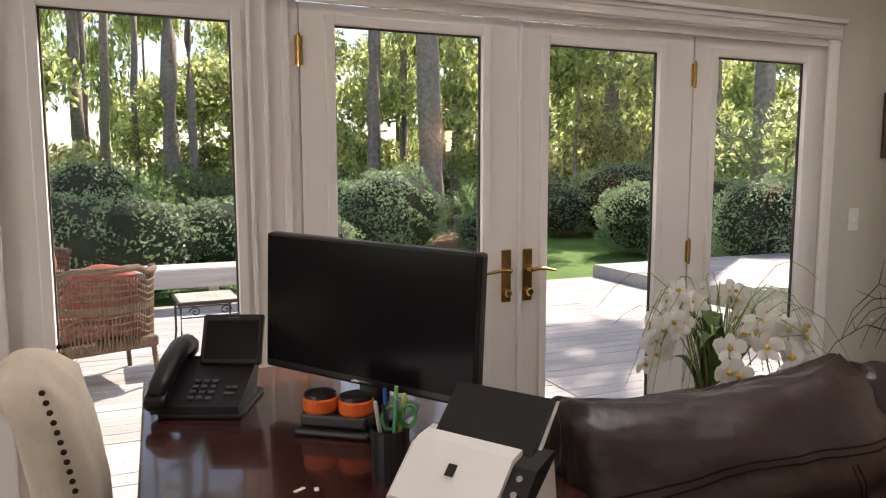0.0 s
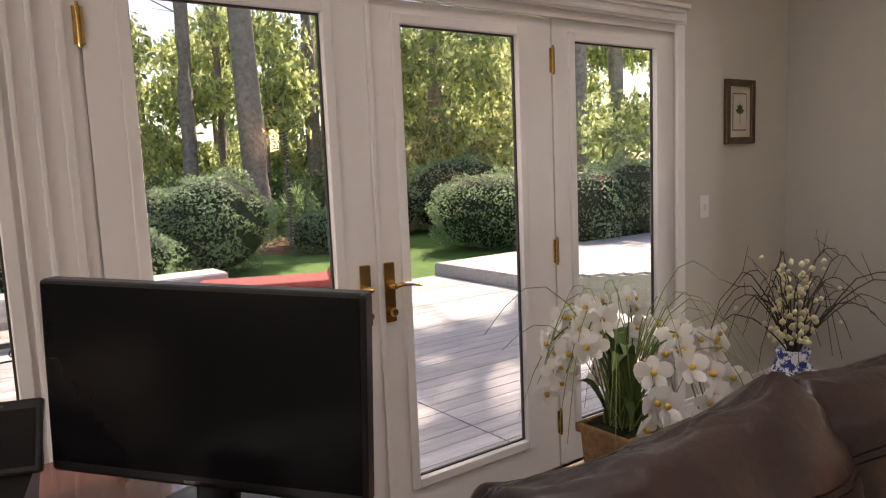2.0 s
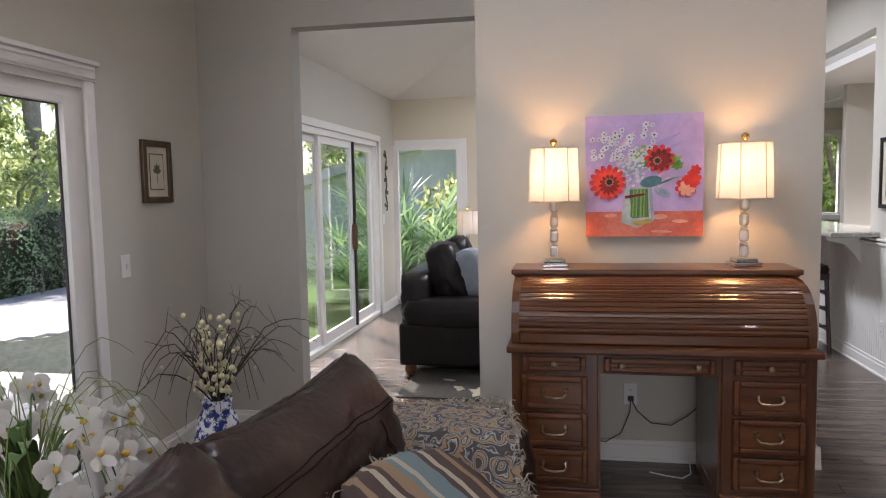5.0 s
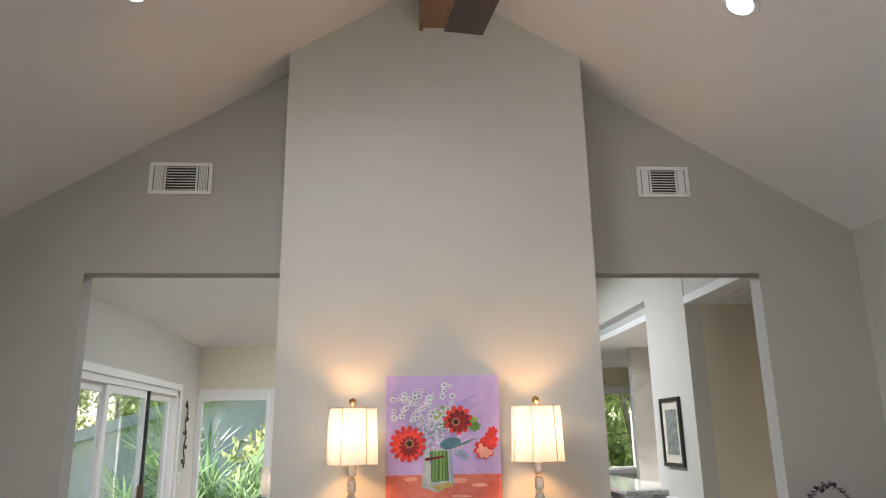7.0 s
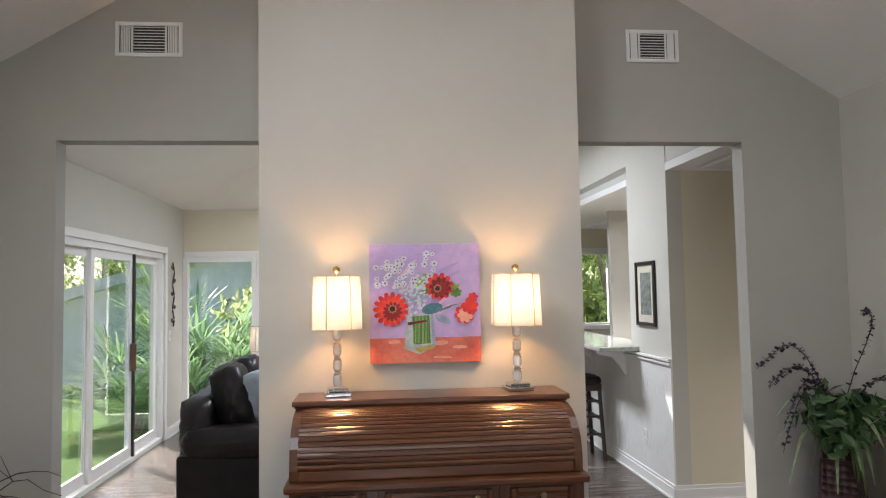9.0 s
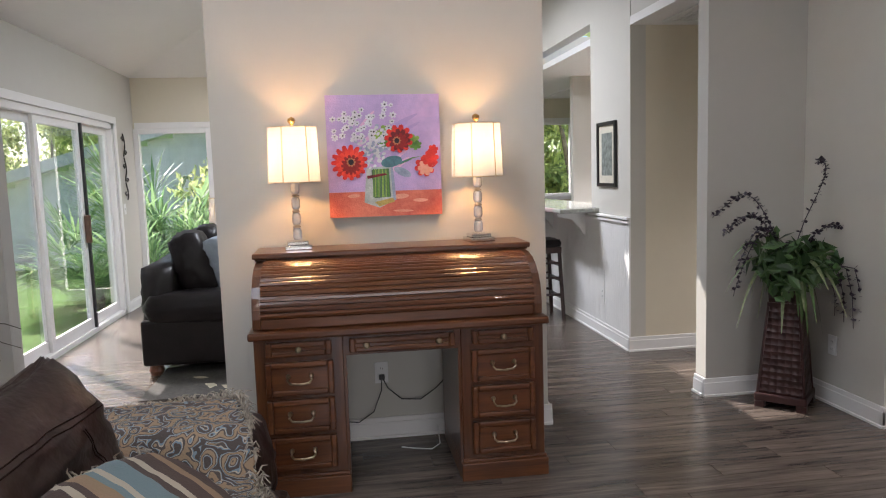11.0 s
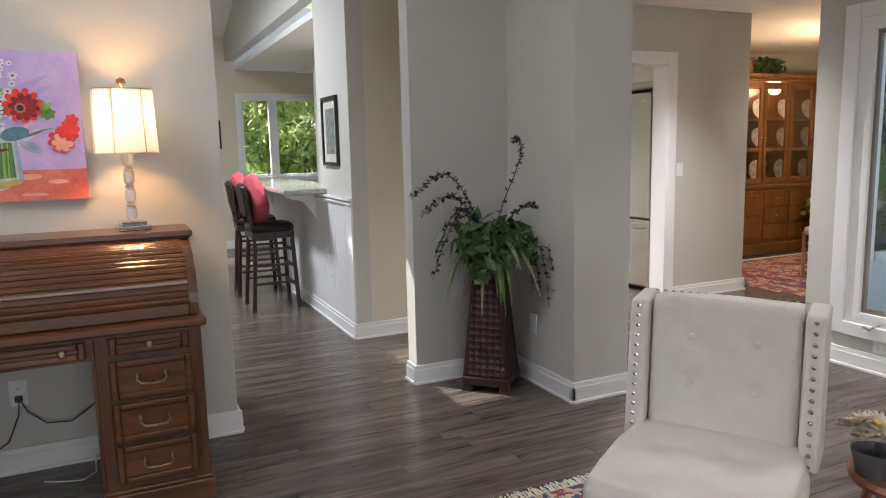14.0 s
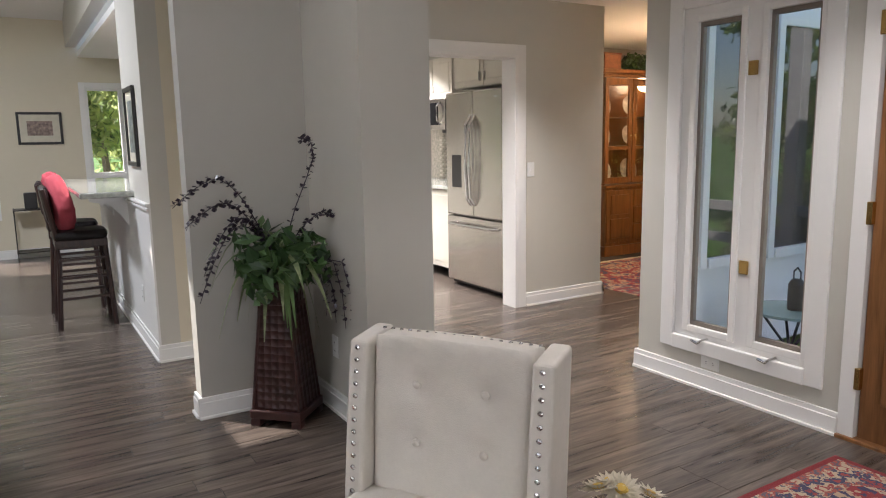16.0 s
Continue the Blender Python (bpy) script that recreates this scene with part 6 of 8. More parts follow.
# the glass vase with stems
part("painted_vase", quad([(-0.095, -0.06), (0.04, -0.05), (0.052, -0.225), (-0.035, -0.265), (-0.112, -0.235)]), GLASSP, art, "painted square glass vase with stems")
part("painted_water", quad([(-0.07, -0.07), (0.02, -0.065), (0.025, -0.21), (-0.06, -0.215)]), paint("water_paint", (0.12, 0.20, 0.12), (0.05, 0.10, 0.06), 20), art)
for k in range(9):
    x = -0.062 + k * 0.009
    part("painted_stem", quad([(x, -0.065), (x + 0.006, -0.065), (x + 0.003 + ga.uniform(-0.012, 0.012), -0.21), (x - 0.004, -0.21)]), LIME if k % 2 else GREENP, art)
part("painted_vase_side", quad([(0.028, -0.055), (0.04, -0.05), (0.052, -0.225), (0.036, -0.235)]), PALEB, art)
part("painted_vase_band", quad([(-0.095, -0.10), (0.0, -0.088), (0.01, -0.097), (-0.09, -0.115)]), MAROON, art)
part("painted_foot", quad([(-0.06, -0.235), (0.035, -0.215), (0.045, -0.235), (-0.035, -0.258)]), OCHRE, art)
# leaves
for cx, cz, r, m2 in ((-0.015, 0.10, 0.045, LIME), (0.01, 0.13, 0.035, LIME), (0.0, 0.07, 0.04, GREENP), (0.145, 0.07, 0.042, LIME), (0.165, 0.05, 0.03, GREENP), (0.135, 0.09, 0.025, LIME)):
    part("painted_leaf", dab(cx, cz, r, r * 0.8, ga.random(), 6, 0.7), m2, art)
part("painted_leaf", dab(0.035, -0.03, 0.055, 0.028, 0.2), TEAL, art)
part("painted_leaf", dab(0.09, -0.085, 0.048, 0.02, -0.45), PALEB, art)
part("painted_leaf", dab(0.105, -0.03, 0.04, 0.006, 0.35), TEAL, art)
part("painted_stem", quad([(0.05, -0.06), (0.14, -0.012), (0.20, -0.005), (0.14, -0.018)]), GREENP, art)
# small pale blossoms in the middle and daisies above them
for k in range(120):
    cx, cz = ga.gauss(-0.065, 0.036), ga.gauss(0.04, 0.05)
    r = ga.uniform(0.008, 0.012)
    part("painted_blossom", dab(cx, cz, r, r * 0.7, ga.random()), WHITEP if k % 3 else PALEB, art)
for k in range(52):
    cx = ga.uniform(-0.26, 0.05)
    cz = 0.09 + 0.20 * ga.random() * (0.55 + 0.45 * (cx + 0.26) / 0.31)
    r = ga.uniform(0.013, 0.021)
    part("painted_daisy", dab(cx, cz, r, r * 0.85, ga.random(), 6, 0.6), WHITEP, art)
    part("painted_heart", dab(cx + 0.002, cz, r * 0.25, r * 0.22), DARKP, art)
# gerberas, each in rings of petals
for cx, cz, r, mats, pt in ((-0.18, -0.03, 0.094, (RED, paint("scarlet_paint", (0.85, 0.10, 0.05), (0.7, 0.03, 0.02), 24), DRED), 15), (0.075, 0.085, 0.075, (RED, MAROON, DRED), 11), (0.205, -0.06, 0.055, (RED, SALMON), 8), (0.235, -0.02, 0.045, (RED,), 7), (0.25, 0.025, 0.028, (RED,), 6)):
    for q, m2 in enumerate(mats):
        part("painted_gerbera", dab(cx + 0.004 * q, cz - 0.006 * q, r * (1 - 0.22 * q), r * 0.97 * (1 - 0.22 * q), 0.2 + 0.3 * q, pt - q, 0.72), m2, art)
for cx, cz, r in ((-0.172, -0.028, 0.024), (0.065, 0.075, 0.022)):
    part("painted_heart", dab(cx, cz, r, r, 0, 9, 0.7), paint("heart_ring", (0.55, 0.22, 0.1)), art)
    part("painted_heart", dab(cx, cz, r * 0.6, r * 0.6), DARKP, art)

# ---- workstation by the french doors ----
MAHOG = wood("mahogany", (0.075, 0.022, 0.016), (0.03, 0.010, 0.009), 0.18, 1, 2.0, coat=0.5, bump=0.03)
wd = thing("writing_desk", "dark polished mahogany writing desk by the french doors", "desk", (0, 0, 0))
part("desktop", boxes((0.65, 1.42, 1.42, 2.80, 0.73, 0.762), bevel=0.006), MAHOG, wd)
part("apron", boxes((0.70, 1.36, 1.5, 2.74, 0.63, 0.729)), MAHOG, wd)
for x in (0.72, 1.34):
    for y in (1.52, 2.74):
        part("leg", boxes((x - 0.03, x + 0.03, y - 0.03, y + 0.03, 0, 0.63), bevel=0.004), MAHOG, wd)
SCREEN = material("dark_screen", (0.006, 0.006, 0.007), 0.2, vary=0.1, scale=4, spec=0.15)
mo = thing("monitor", "black flat monitor standing switched off on the desk", "monitor", (1.14, 2.265, 0.762))
mo.matrix_world = pose(1.16, 2.30, 0.755, 0, 2.4, -50)
part("bezel", boxes((-0.305, 0.305, -0.012, 0.03, 0.075, 0.43), bevel=0.008), BLACK, mo)
part("screen", boxes((-0.297, 0.297, -0.0145, -0.0125, 0.098, 0.423)), SCREEN, mo, "dark switched-off screen")
part("logo_bar", boxes((-0.03, 0.03, -0.0145, -0.0125, 0.083, 0.089)), CHROME, mo)
part("neck", boxes((-0.04, 0.04, 0.03, 0.06, 0.02, 0.30), bevel=0.01), BLACK, mo)
part("foot", moved(cushion(0.13, 0.10, 0.018, 0.6, 0), Matrix.Translation((0, 0.03, 0.004))), BLACK, mo, "", True)
KEYG = material("key_grey", (0.10, 0.10, 0.105), 0.5)
ph = thing("desk_phone", "black office telephone with tilted display and handset", "telephone", (0.74, 2.56, 0.762))
ph.matrix_world = pose(0.80, 2.49, 0.762, 0, 0, -22) @ Matrix.Scale(1.06, 4)
part("body", prism(bmesh.new(), [(-0.09, 0.012), (-0.09, 0.03), (0.09, 0.10), (0.10, 0.085), (0.06, 0.012)], "x", -0.095, 0.105), BLACK, ph)
part("stand", prism(bmesh.new(), [(0.0, 0.0), (0.02, 0.0), (0.10, 0.085), (0.085, 0.09)], "x", -0.08, 0.09), BLACK, ph)
part("foot", boxes((-0.08, 0.11, -0.09, 0.12, 0, 0.012), bevel=0.004), BLACK, ph)
dsp = part("display", moved(boxes((-0.075, 0.075, -0.010, 0.010, 0.0, 0.125), bevel=0.005), pose(0.045, 0.06, 0.085, -24)), BLACK, ph)
part("display_glass", moved(boxes((-0.064, 0.064, -0.0125, -0.0105, 0.012, 0.108)), pose(0.045, 0.06, 0.085, -24)), SCREEN, dsp)
part("brand_bar", moved(boxes((-0.014, 0.014, -0.0125, -0.0105, 0.114, 0.117)), pose(0.045, 0.06, 0.085, -24)), KEYG, dsp)
hs = part("handset", tube(bmesh.new(), [(-0.075, -0.10, 0.05), (-0.077, -0.06, 0.078), (-0.078, 0.0, 0.107), (-0.077, 0.06, 0.128), (-0.075, 0.105, 0.125)], 0.024, 12, 0.027), BLACK, ph, "", True)
part("ear_cup", moved(cushion(0.028, 0.03, 0.022, 0.7, 0), pose(-0.075, 0.10, 0.118, 20)), BLACK, hs, "", True)
part("mouth_cup", moved(cushion(0.028, 0.03, 0.020, 0.7, 0), pose(-0.075, -0.095, 0.048, 20)), BLACK, hs, "", True)
for r in range(4):
    for c in range(3):
        y = -0.065 + r * 0.019
        part("key", moved(boxes((-0.007, 0.007, -0.0055, 0.0055, 0, 0.005), bevel=0.0015), pose(-0.012 + c * 0.021, y, 0.0405 + (y + 0.065) * 0.389, 21.3)), KEYG, ph)
for k in range(4):
    part("side_key", moved(boxes((-0.006, 0.006, -0.004, 0.004, 0, 0.004), bevel=0.001), pose(0.066 + 0.014 * (k % 2), -0.05 + 0.02 * (k // 2), 0.047 + 0.008 * (k // 2), 21.3)), KEYG, ph)
coil = [(0.013 * math.cos(q * 0.9), 0.013 * math.sin(q * 0.9), -q * 0.0022) for q in range(260)]
base = Vector((0.630, 2.44, 0.77))
part("coiled_cord", tube(bmesh.new(), [(0.70, 2.42, 0.80), (0.66, 2.43, 0.782)] + [tuple(base + Vector(c)) for c in coil], 0.0028, 5), BLACK, ph)
ph.children[-1].matrix_parent_inverse = ph.matrix_world.inverted()
ORANGE = material("orange_plastic", (0.75, 0.13, 0.02), 0.4)
hp = thing("headset_stand", "black desk gadget with two orange rings", "gadget", (1.02, 2.20, 0.762))
hp.matrix_world = pose(1.075, 2.20, 0.762, 0, 0, -35)
part("tray", boxes((-0.09, 0.09, -0.06, 0.06, 0, 0.018), (-0.08, 0.08, -0.045, 0.05, 0.018, 0.05), bevel=0.008), BLACK, hp)
for x in (-0.043, 0.043):
    part("orange_ring", lathe(bmesh.new(), [(0.038, 0.05), (0.040, 0.056), (0.040, 0.078), (0.037, 0.082)], 22, (x, -0.01, 0)), ORANGE, hp)
    part("cap", lathe(bmesh.new(), [(0.037, 0.082), (0.036, 0.09), (0.02, 0.094)], 22, (x, -0.01, 0)), BLACK, hp)
cup = thing("pen_cup", "black pen cup full of pens and scissors", "pen holder", (1.105, 1.92, 0.762))
part("cup", lathe(bmesh.new(), [(0.036, 0), (0.038, 0.10), (0.035, 0.10), (0.034, 0.01)], 20), BLACK, cup)
gp = random.Random(1)
for k, col in enumerate(((0.05, 0.3, 0.08), (0.25, 0.55, 0.1), (0.03, 0.1, 0.35), (0.35, 0.1, 0.3), (0.5, 0.5, 0.5), (0.03, 0.03, 0.03), (0.1, 0.4, 0.2), (0.6, 0.6, 0.1))):
    a = k * 0.8
    d = Vector((0.03 * math.cos(a), 0.03 * math.sin(a), 0.13 + 0.05 * gp.random()))
    part("pen", tube(bmesh.new(), [(d.x * 0.3, d.y * 0.3, 0.012), tuple(d * 1.0)], 0.0045, 7, 0.004), material("pen_colour", col, 0.35), cup)
for s in (-1, 1):
    part("scissor_loop", tube(bmesh.new(), [(0.012 + s * 0.018 + 0.016 * math.cos(q), -0.02, 0.125 + 0.022 * math.sin(q)) for q in [2 * math.pi * j / 14 for j in range(15)]], 0.004, 6), material("green_plastic", (0.06, 0.28, 0.08), 0.35), cup)
for s in (0, 1):
    bit = thing("paper_scrap", "tiny scrap of white paper on the desk", "paper", (0.93 + 0.03 * s, 1.93 - 0.01 * s, 0.762), 30 + 50 * s)
    part("sheet", boxes((-0.012 + 0.005 * s, 0.012 - 0.005 * s, -0.004, 0.004, 0.0, 0.001)), WHITEPL, bit)
LIGHTG = material("printer_grey", (0.62, 0.61, 0.60), 0.45, vary=0.03)
pr = thing("document_scanner", "white desktop scanner with black paper tray open", "scanner", (1.28, 1.66, 0.762))
pr.matrix_world = pose(1.185, 1.70, 0.762, 0, 0, -56) @ Matrix.Scale(0.80, 4)
part("body", prism(bmesh.new(), [(-0.10, 0.0), (-0.115, 0.06), (-0.02, 0.15), (0.06, 0.165), (0.09, 0.0)], "x", -0.15, 0.15), LIGHTG, pr)
part("front_cover", prism(bmesh.new(), [(-0.12, 0.064), (-0.125, 0.072), (-0.022, 0.166), (0.02, 0.172), (0.02, 0.162), (-0.018, 0.154)], "x", -0.135, 0.10), WHITEPL, pr, "smooth white front cover")
part("logo_bar", prism(bmesh.new(), [(-0.075, 0.121), (-0.0765, 0.1225), (-0.0565, 0.1405), (-0.055, 0.139)], "x", -0.03, -0.01), BLACK, pr)
part("side_trim", prism(bmesh.new(), [(-0.118, 0.062), (-0.02, 0.152), (0.06, 0.168), (0.07, 0.158), (-0.10, 0.05)], "x", 0.10, 0.152), BLACK, pr)
for k in range(3):
    part("button", lathe(bmesh.new(), [(0.008, 0), (0.007, 0.006)], 12, (0.126, -0.09 + 0.025 * k, 0.09 + 0.023 * k), pose(0, 0, 0, 40)), CHROME, pr)
part("paper_tray", prism(bmesh.new(), [(0.03, 0.15), (0.02, 0.16), (0.12, 0.255), (0.135, 0.245)], "x", -0.12, 0.12), BLACK, pr, "open black paper tray")
part("tray_edge", prism(bmesh.new(), [(0.03, 0.148), (0.135, 0.243), (0.14, 0.245), (0.04, 0.148)], "x", 0.12, 0.127), LIGHTG, pr)
CREAMC = material("cream_linen", (0.62, 0.56, 0.46), 0.9, vary=0.06, scale=14, bump=0.2, bump_scale=300)
NAILD = material("dark_nailhead", (0.05, 0.035, 0.02), 0.35, 0.8)
dc = thing("parsons_chair", "cream upholstered chair with dark nailhead trim at the desk", "chair", (0.16, 2.18, 0), 0)
dc.matrix_world = pose(0.73, 2.45, 0, 0, 0, 92) @ Matrix.Diagonal((0.9, 0.95, 0.95, 1))
bm = cushion(0.23, 0.07, 0.30, 0.35, 0.004, 2)
for v in bm.verts:
    v.co.y += 0.09 * (v.co.z + 0.3) ** 2 / 0.36 + (0.03 if v.co.z > 0.22 else 0)
part("backrest", moved(bm, Matrix.Translation((0, 0.22, 0.70))), CREAMC, dc, "", True)
part("seat", moved(cushion(0.24, 0.24, 0.06, 0.3, 0.004, 4), Matrix.Translation((0, 0, 0.44))), CREAMC, dc, "", True)
for x in (-0.2, 0.2):
    for y in (-0.2, 0.24):
        part("leg", boxes((x - 0.02, x + 0.02, y - 0.02, y + 0.02, 0, 0.39), bevel=0.003), MAHOG, dc)
for s in (-1, 1):
    for k in range(24):
        z = 0.44 + 0.52 * k / 23
        y = 0.165 + 0.09 * (z - 0.40) ** 2 / 0.36
        part("nailhead", lathe(bmesh.new(), [(0.007, 0), (0.005, 0.004)], 8, (s * 0.226, y + 0.03, z), pose(0, 0, 0, 0, 90 * s)), NAILD, dc)

# ---- tufted armchair ----
LINEN = material("pale_linen", (0.62, 0.58, 0.52), 0.9, vary=0.04, scale=10, bump=0.2, bump_scale=320)
ac = thing("accent_chair", "pale linen wing chair with button tufting and nailhead trim", "chair", (0, 0, 0))
ac.matrix_world = pose(2.635, -1.30, 0.0, 0, 0, 212) @ Matrix.Diagonal((1, 1, 0.94, 1))


def tufted(bm, dimples, depth, axis):
    for v in bm.verts:
        for p in dimples:
            d = (v.co - Vector(p)).length
            if d < 0.16:
                v.co[axis] += depth * math.exp(-(d / 0.035) ** 2) + 0.35 * depth * math.exp(-(d / 0.09) ** 2)
    return bm


bt_pts = [(-0.10, -0.05, 0.16), (0.10, -0.05, 0.16), (-0.10, -0.05, -0.01), (0.10, -0.05, -0.01)]
part("backrest", moved(tufted(cushion(0.235, 0.055, 0.305, 0.10, 0.002, 1, 5), bt_pts, 0.018, 1), pose(0, 0.25, 0.635, -4)), LINEN, ac, "", True)
for x, y, z in bt_pts:
    part("button", lathe(bmesh.new(), [(0.012, 0.0), (0.011, 0.006), (0.004, 0.009)], 14, (x, 0.209 + z * 0.07, 0.635 + z), pose(0, 0, 0, 90)), LINEN, ac)
STEEL = material("steel_nail", (0.62, 0.62, 0.62), 0.2, 1.0)
for s in (-1, 1):
    w = part("wing", prism(bmesh.new(), [(0.30, 0.42), (0.34, 0.93), (0.19, 0.915), (0.16, 0.70), (0.13, 0.42)], "x", *sorted((s * 0.235, s * 0.295))), LINEN, ac)
    bvl = w.modifiers.new("soft", "BEVEL")
    bvl.width, bvl.segments = 0.012, 3
    for k in range(14):
        t = k / 13
        z = 0.44 + 0.455 * t
        y = 0.13 + (0.03 * min(1, (z - 0.42) / 0.28)) + (0.03 * max(0, (z - 0.70) / 0.215))
        part("nailhead", lathe(bmesh.new(), [(0.008, 0), (0.0075, 0.003), (0.003, 0.006)], 10, (s * 0.265, y - 0.001, z), pose(0, 0, 0, 90)), STEEL, w)
for k in range(18):
    part("nailhead", lathe(bmesh.new(), [(0.006, 0), (0.005, 0.003), (0.002, 0.005)], 8, (-0.23 + 0.46 * k / 17, 0.275, 0.935), pose(0, 0, 0, 0)), STEEL, ac)
st_pts = [(-0.1, 0.08, 0.07), (0.1, 0.08, 0.07), (-0.1, -0.12, 0.07), (0.1, -0.12, 0.07)]
part("seat", moved(tufted(cushion(0.285, 0.29, 0.075, 0.3, 0.003, 6, 5), st_pts, -0.014, 2), Matrix.Translation((0, -0.06, 0.41))), LINEN, ac, "", True)
part("seat_rail", boxes((-0.265, 0.265, -0.31, 0.28, 0.27, 0.35), bevel=0.012), LINEN, ac)
for x, y in ((-0.23, -0.28), (0.23, -0.28), (-0.22, 0.25), (0.22, 0.25)):
    part("leg", boxes((x - 0.022, x + 0.022, y - 0.022, y + 0.022, 0.014, 0.27), bevel=0.003), BLACK, ac, "dark square leg")

# ---- rugs ----
def rug_material(name, field, motif, accent, scale=7):
    m = material(name, field, 0.95, bump=0.3, bump_scale=220)
    nt = m.node_tree
    co, v1, v2, ramp = nt.nodes.new("ShaderNodeTexCoord"), nt.nodes.new("ShaderNodeTexVoronoi"), nt.nodes.new("ShaderNodeTexNoise"), nt.nodes.new("ShaderNodeValToRGB")
    v1.inputs["Scale"].default_value, v2.inputs["Scale"].default_value = scale, scale * 4
    mx = nt.nodes.new("ShaderNodeMath")
    mx.operation = "MULTIPLY"
    for n in (v1, v2):
        nt.links.new(co.outputs["Object"], n.inputs["Vector"])
    nt.links.new(v1.outputs["Distance"], mx.inputs[0])
    nt.links.new(v2.outputs["Fac"], mx.inputs[1])
    ramp.color_ramp.interpolation = "CONSTANT"
    els = ramp.color_ramp.elements
    els[0].color, els[1].color, els[1].position = (*motif, 1), (*field, 1), 0.24
    els.new(0.10).color = (*accent, 1)
    els.new(0.16).color = (*motif, 1)
    els.new(0.36).color = (*accent, 1)
    nt.links.new(mx.outputs[0], ramp.inputs["Fac"])
    nt.links.new(ramp.outputs["Color"], nt.nodes["Principled BSDF"].inputs["Base Color"])
    return m


RUGRED = rug_material("persian_field", (0.24, 0.035, 0.04), (0.40, 0.30, 0.20), (0.05, 0.045, 0.10))
RUGBORDER = rug_material("persian_border", (0.05, 0.05, 0.10), (0.42, 0.34, 0.24), (0.26, 0.05, 0.05), 12)
RUGPALE = rug_material("persian_guard", (0.42, 0.34, 0.24), (0.30, 0.08, 0.06), (0.10, 0.09, 0.12), 16)
IVORY = material("ivory_fringe", (0.62, 0.56, 0.44), 0.95, vary=0.1, scale=30)


def rug(label, x0, x1, y0, y1, fringe_ends="x", bands=None, z=0.004):
    r = thing("rug", label, "rug", (0, 0, z))
    bands = bands or ((0.0, RUGRED), (0.05, RUGBORDER), (0.19, RUGPALE), (0.25, RUGRED))
    for k, (d, m) in enumerate(bands):
        part("field" if k == len(bands) - 1 else "border", boxes((x0 + d, x1 - d, y0 + d, y1 - d, 0.0, 0.006 + 0.0012 * k)), m, r)
    if fringe_ends:
        ends = ((x0, -1), (x1, 1))
        g = random.Random(7)
        for xe, s in ends:
            bm = bmesh.new()
            y = y0
            while y < y1:
                tube(bm, [(xe, y, 0.004), (xe + s * 0.03, y + g.uniform(-0.008, 0.008), 0.006), (xe + s * g.uniform(0.05, 0.07), y + g.uniform(-0.014, 0.014), 0.003)], 0.0045, 4, 0.003)
                y += 0.011
            tagged(part("fringe", bm, IVORY, r, "ivory knotted fringe"), "", "", "", "stuff")
    return r


rug("red and navy persian rug with ivory fringe under the chairs", 0.9, 3.36, -1.62, 0.55)
rug("small red and cream persian mat by the front door", 1.8, 2.83, -3.50, -2.55, "", ((0.0, material("rug_edge_red", (0.20, 0.02, 0.025), 0.95, bump=0.3, bump_scale=220)), (0.03, RUGPALE), (0.07, RUGBORDER), (0.16, RUGPALE), (0.19, RUGRED)))
rug("red persian rug under the dining table", 4.75, 6.9, -8.3, -5.15)

# side table with pale flowers
stb = thing("round_table", "small round brown wooden table behind the linen chair", "table", (2.36, -1.88, 0))
part("tabletop", lathe(bmesh.new(), [(0.17, 0.335), (0.18, 0.34), (0.185, 0.355), (0.175, 0.37), (0.16, 0.36)], 32), CHERRY, stb)
for k in range(3):
    a = 2.1 * k
    part("leg", tube(bmesh.new(), [(0.13 * math.cos(a), 0.13 * math.sin(a), 0.335), (0.19 * math.cos(a), 0.19 * math.sin(a), 0.0)], 0.016, 8, 0.012), CHERRY, stb)
fp = thing("flower_pot", "grey pot of cream artificial flowers on the round table", "plant", (2.43, -1.79, 0.36))
part("pot", lathe(bmesh.new(), [(0.05, 0.0), (0.07, 0.08), (0.065, 0.08), (0.05, 0.02)], 20), KEYG, fp)
gf = random.Random(3)
for k in range(7):
    a, r = gf.uniform(0, 6.28), gf.uniform(0.0, 0.09)
    bm = bmesh.new()
    for ring, (n, l, up) in enumerate(((16, 0.055, 0.004), (12, 0.04, 0.014))):
        for j in range(n):
            q = 2 * math.pi * j / n + ring
            d, s = Vector((math.cos(q), math.sin(q), 0)), Vector((-math.sin(q), math.cos(q), 0))
            bm.faces.new([bm.verts.new(p) for p in (d * 0.008, d * l * 0.6 + s * l * 0.16 + Vector((0, 0, up)), d * l + Vector((0, 0, up * 1.5)), d * l * 0.6 - s * l * 0.16 + Vector((0, 0, up)))])
    m = pose(r * math.cos(a), r * math.sin(a), gf.uniform(0.10, 0.17), gf.uniform(-40, 40), gf.uniform(-40, 40), 0)
    b = part("flower", moved(bm, m), IVORY, fp, "cream many-petalled flower")
    part("flower_heart", moved(lathe(bmesh.new(), [(0.016, 0.004), (0.012, 0.014)], 12), m), YELLOW, b)

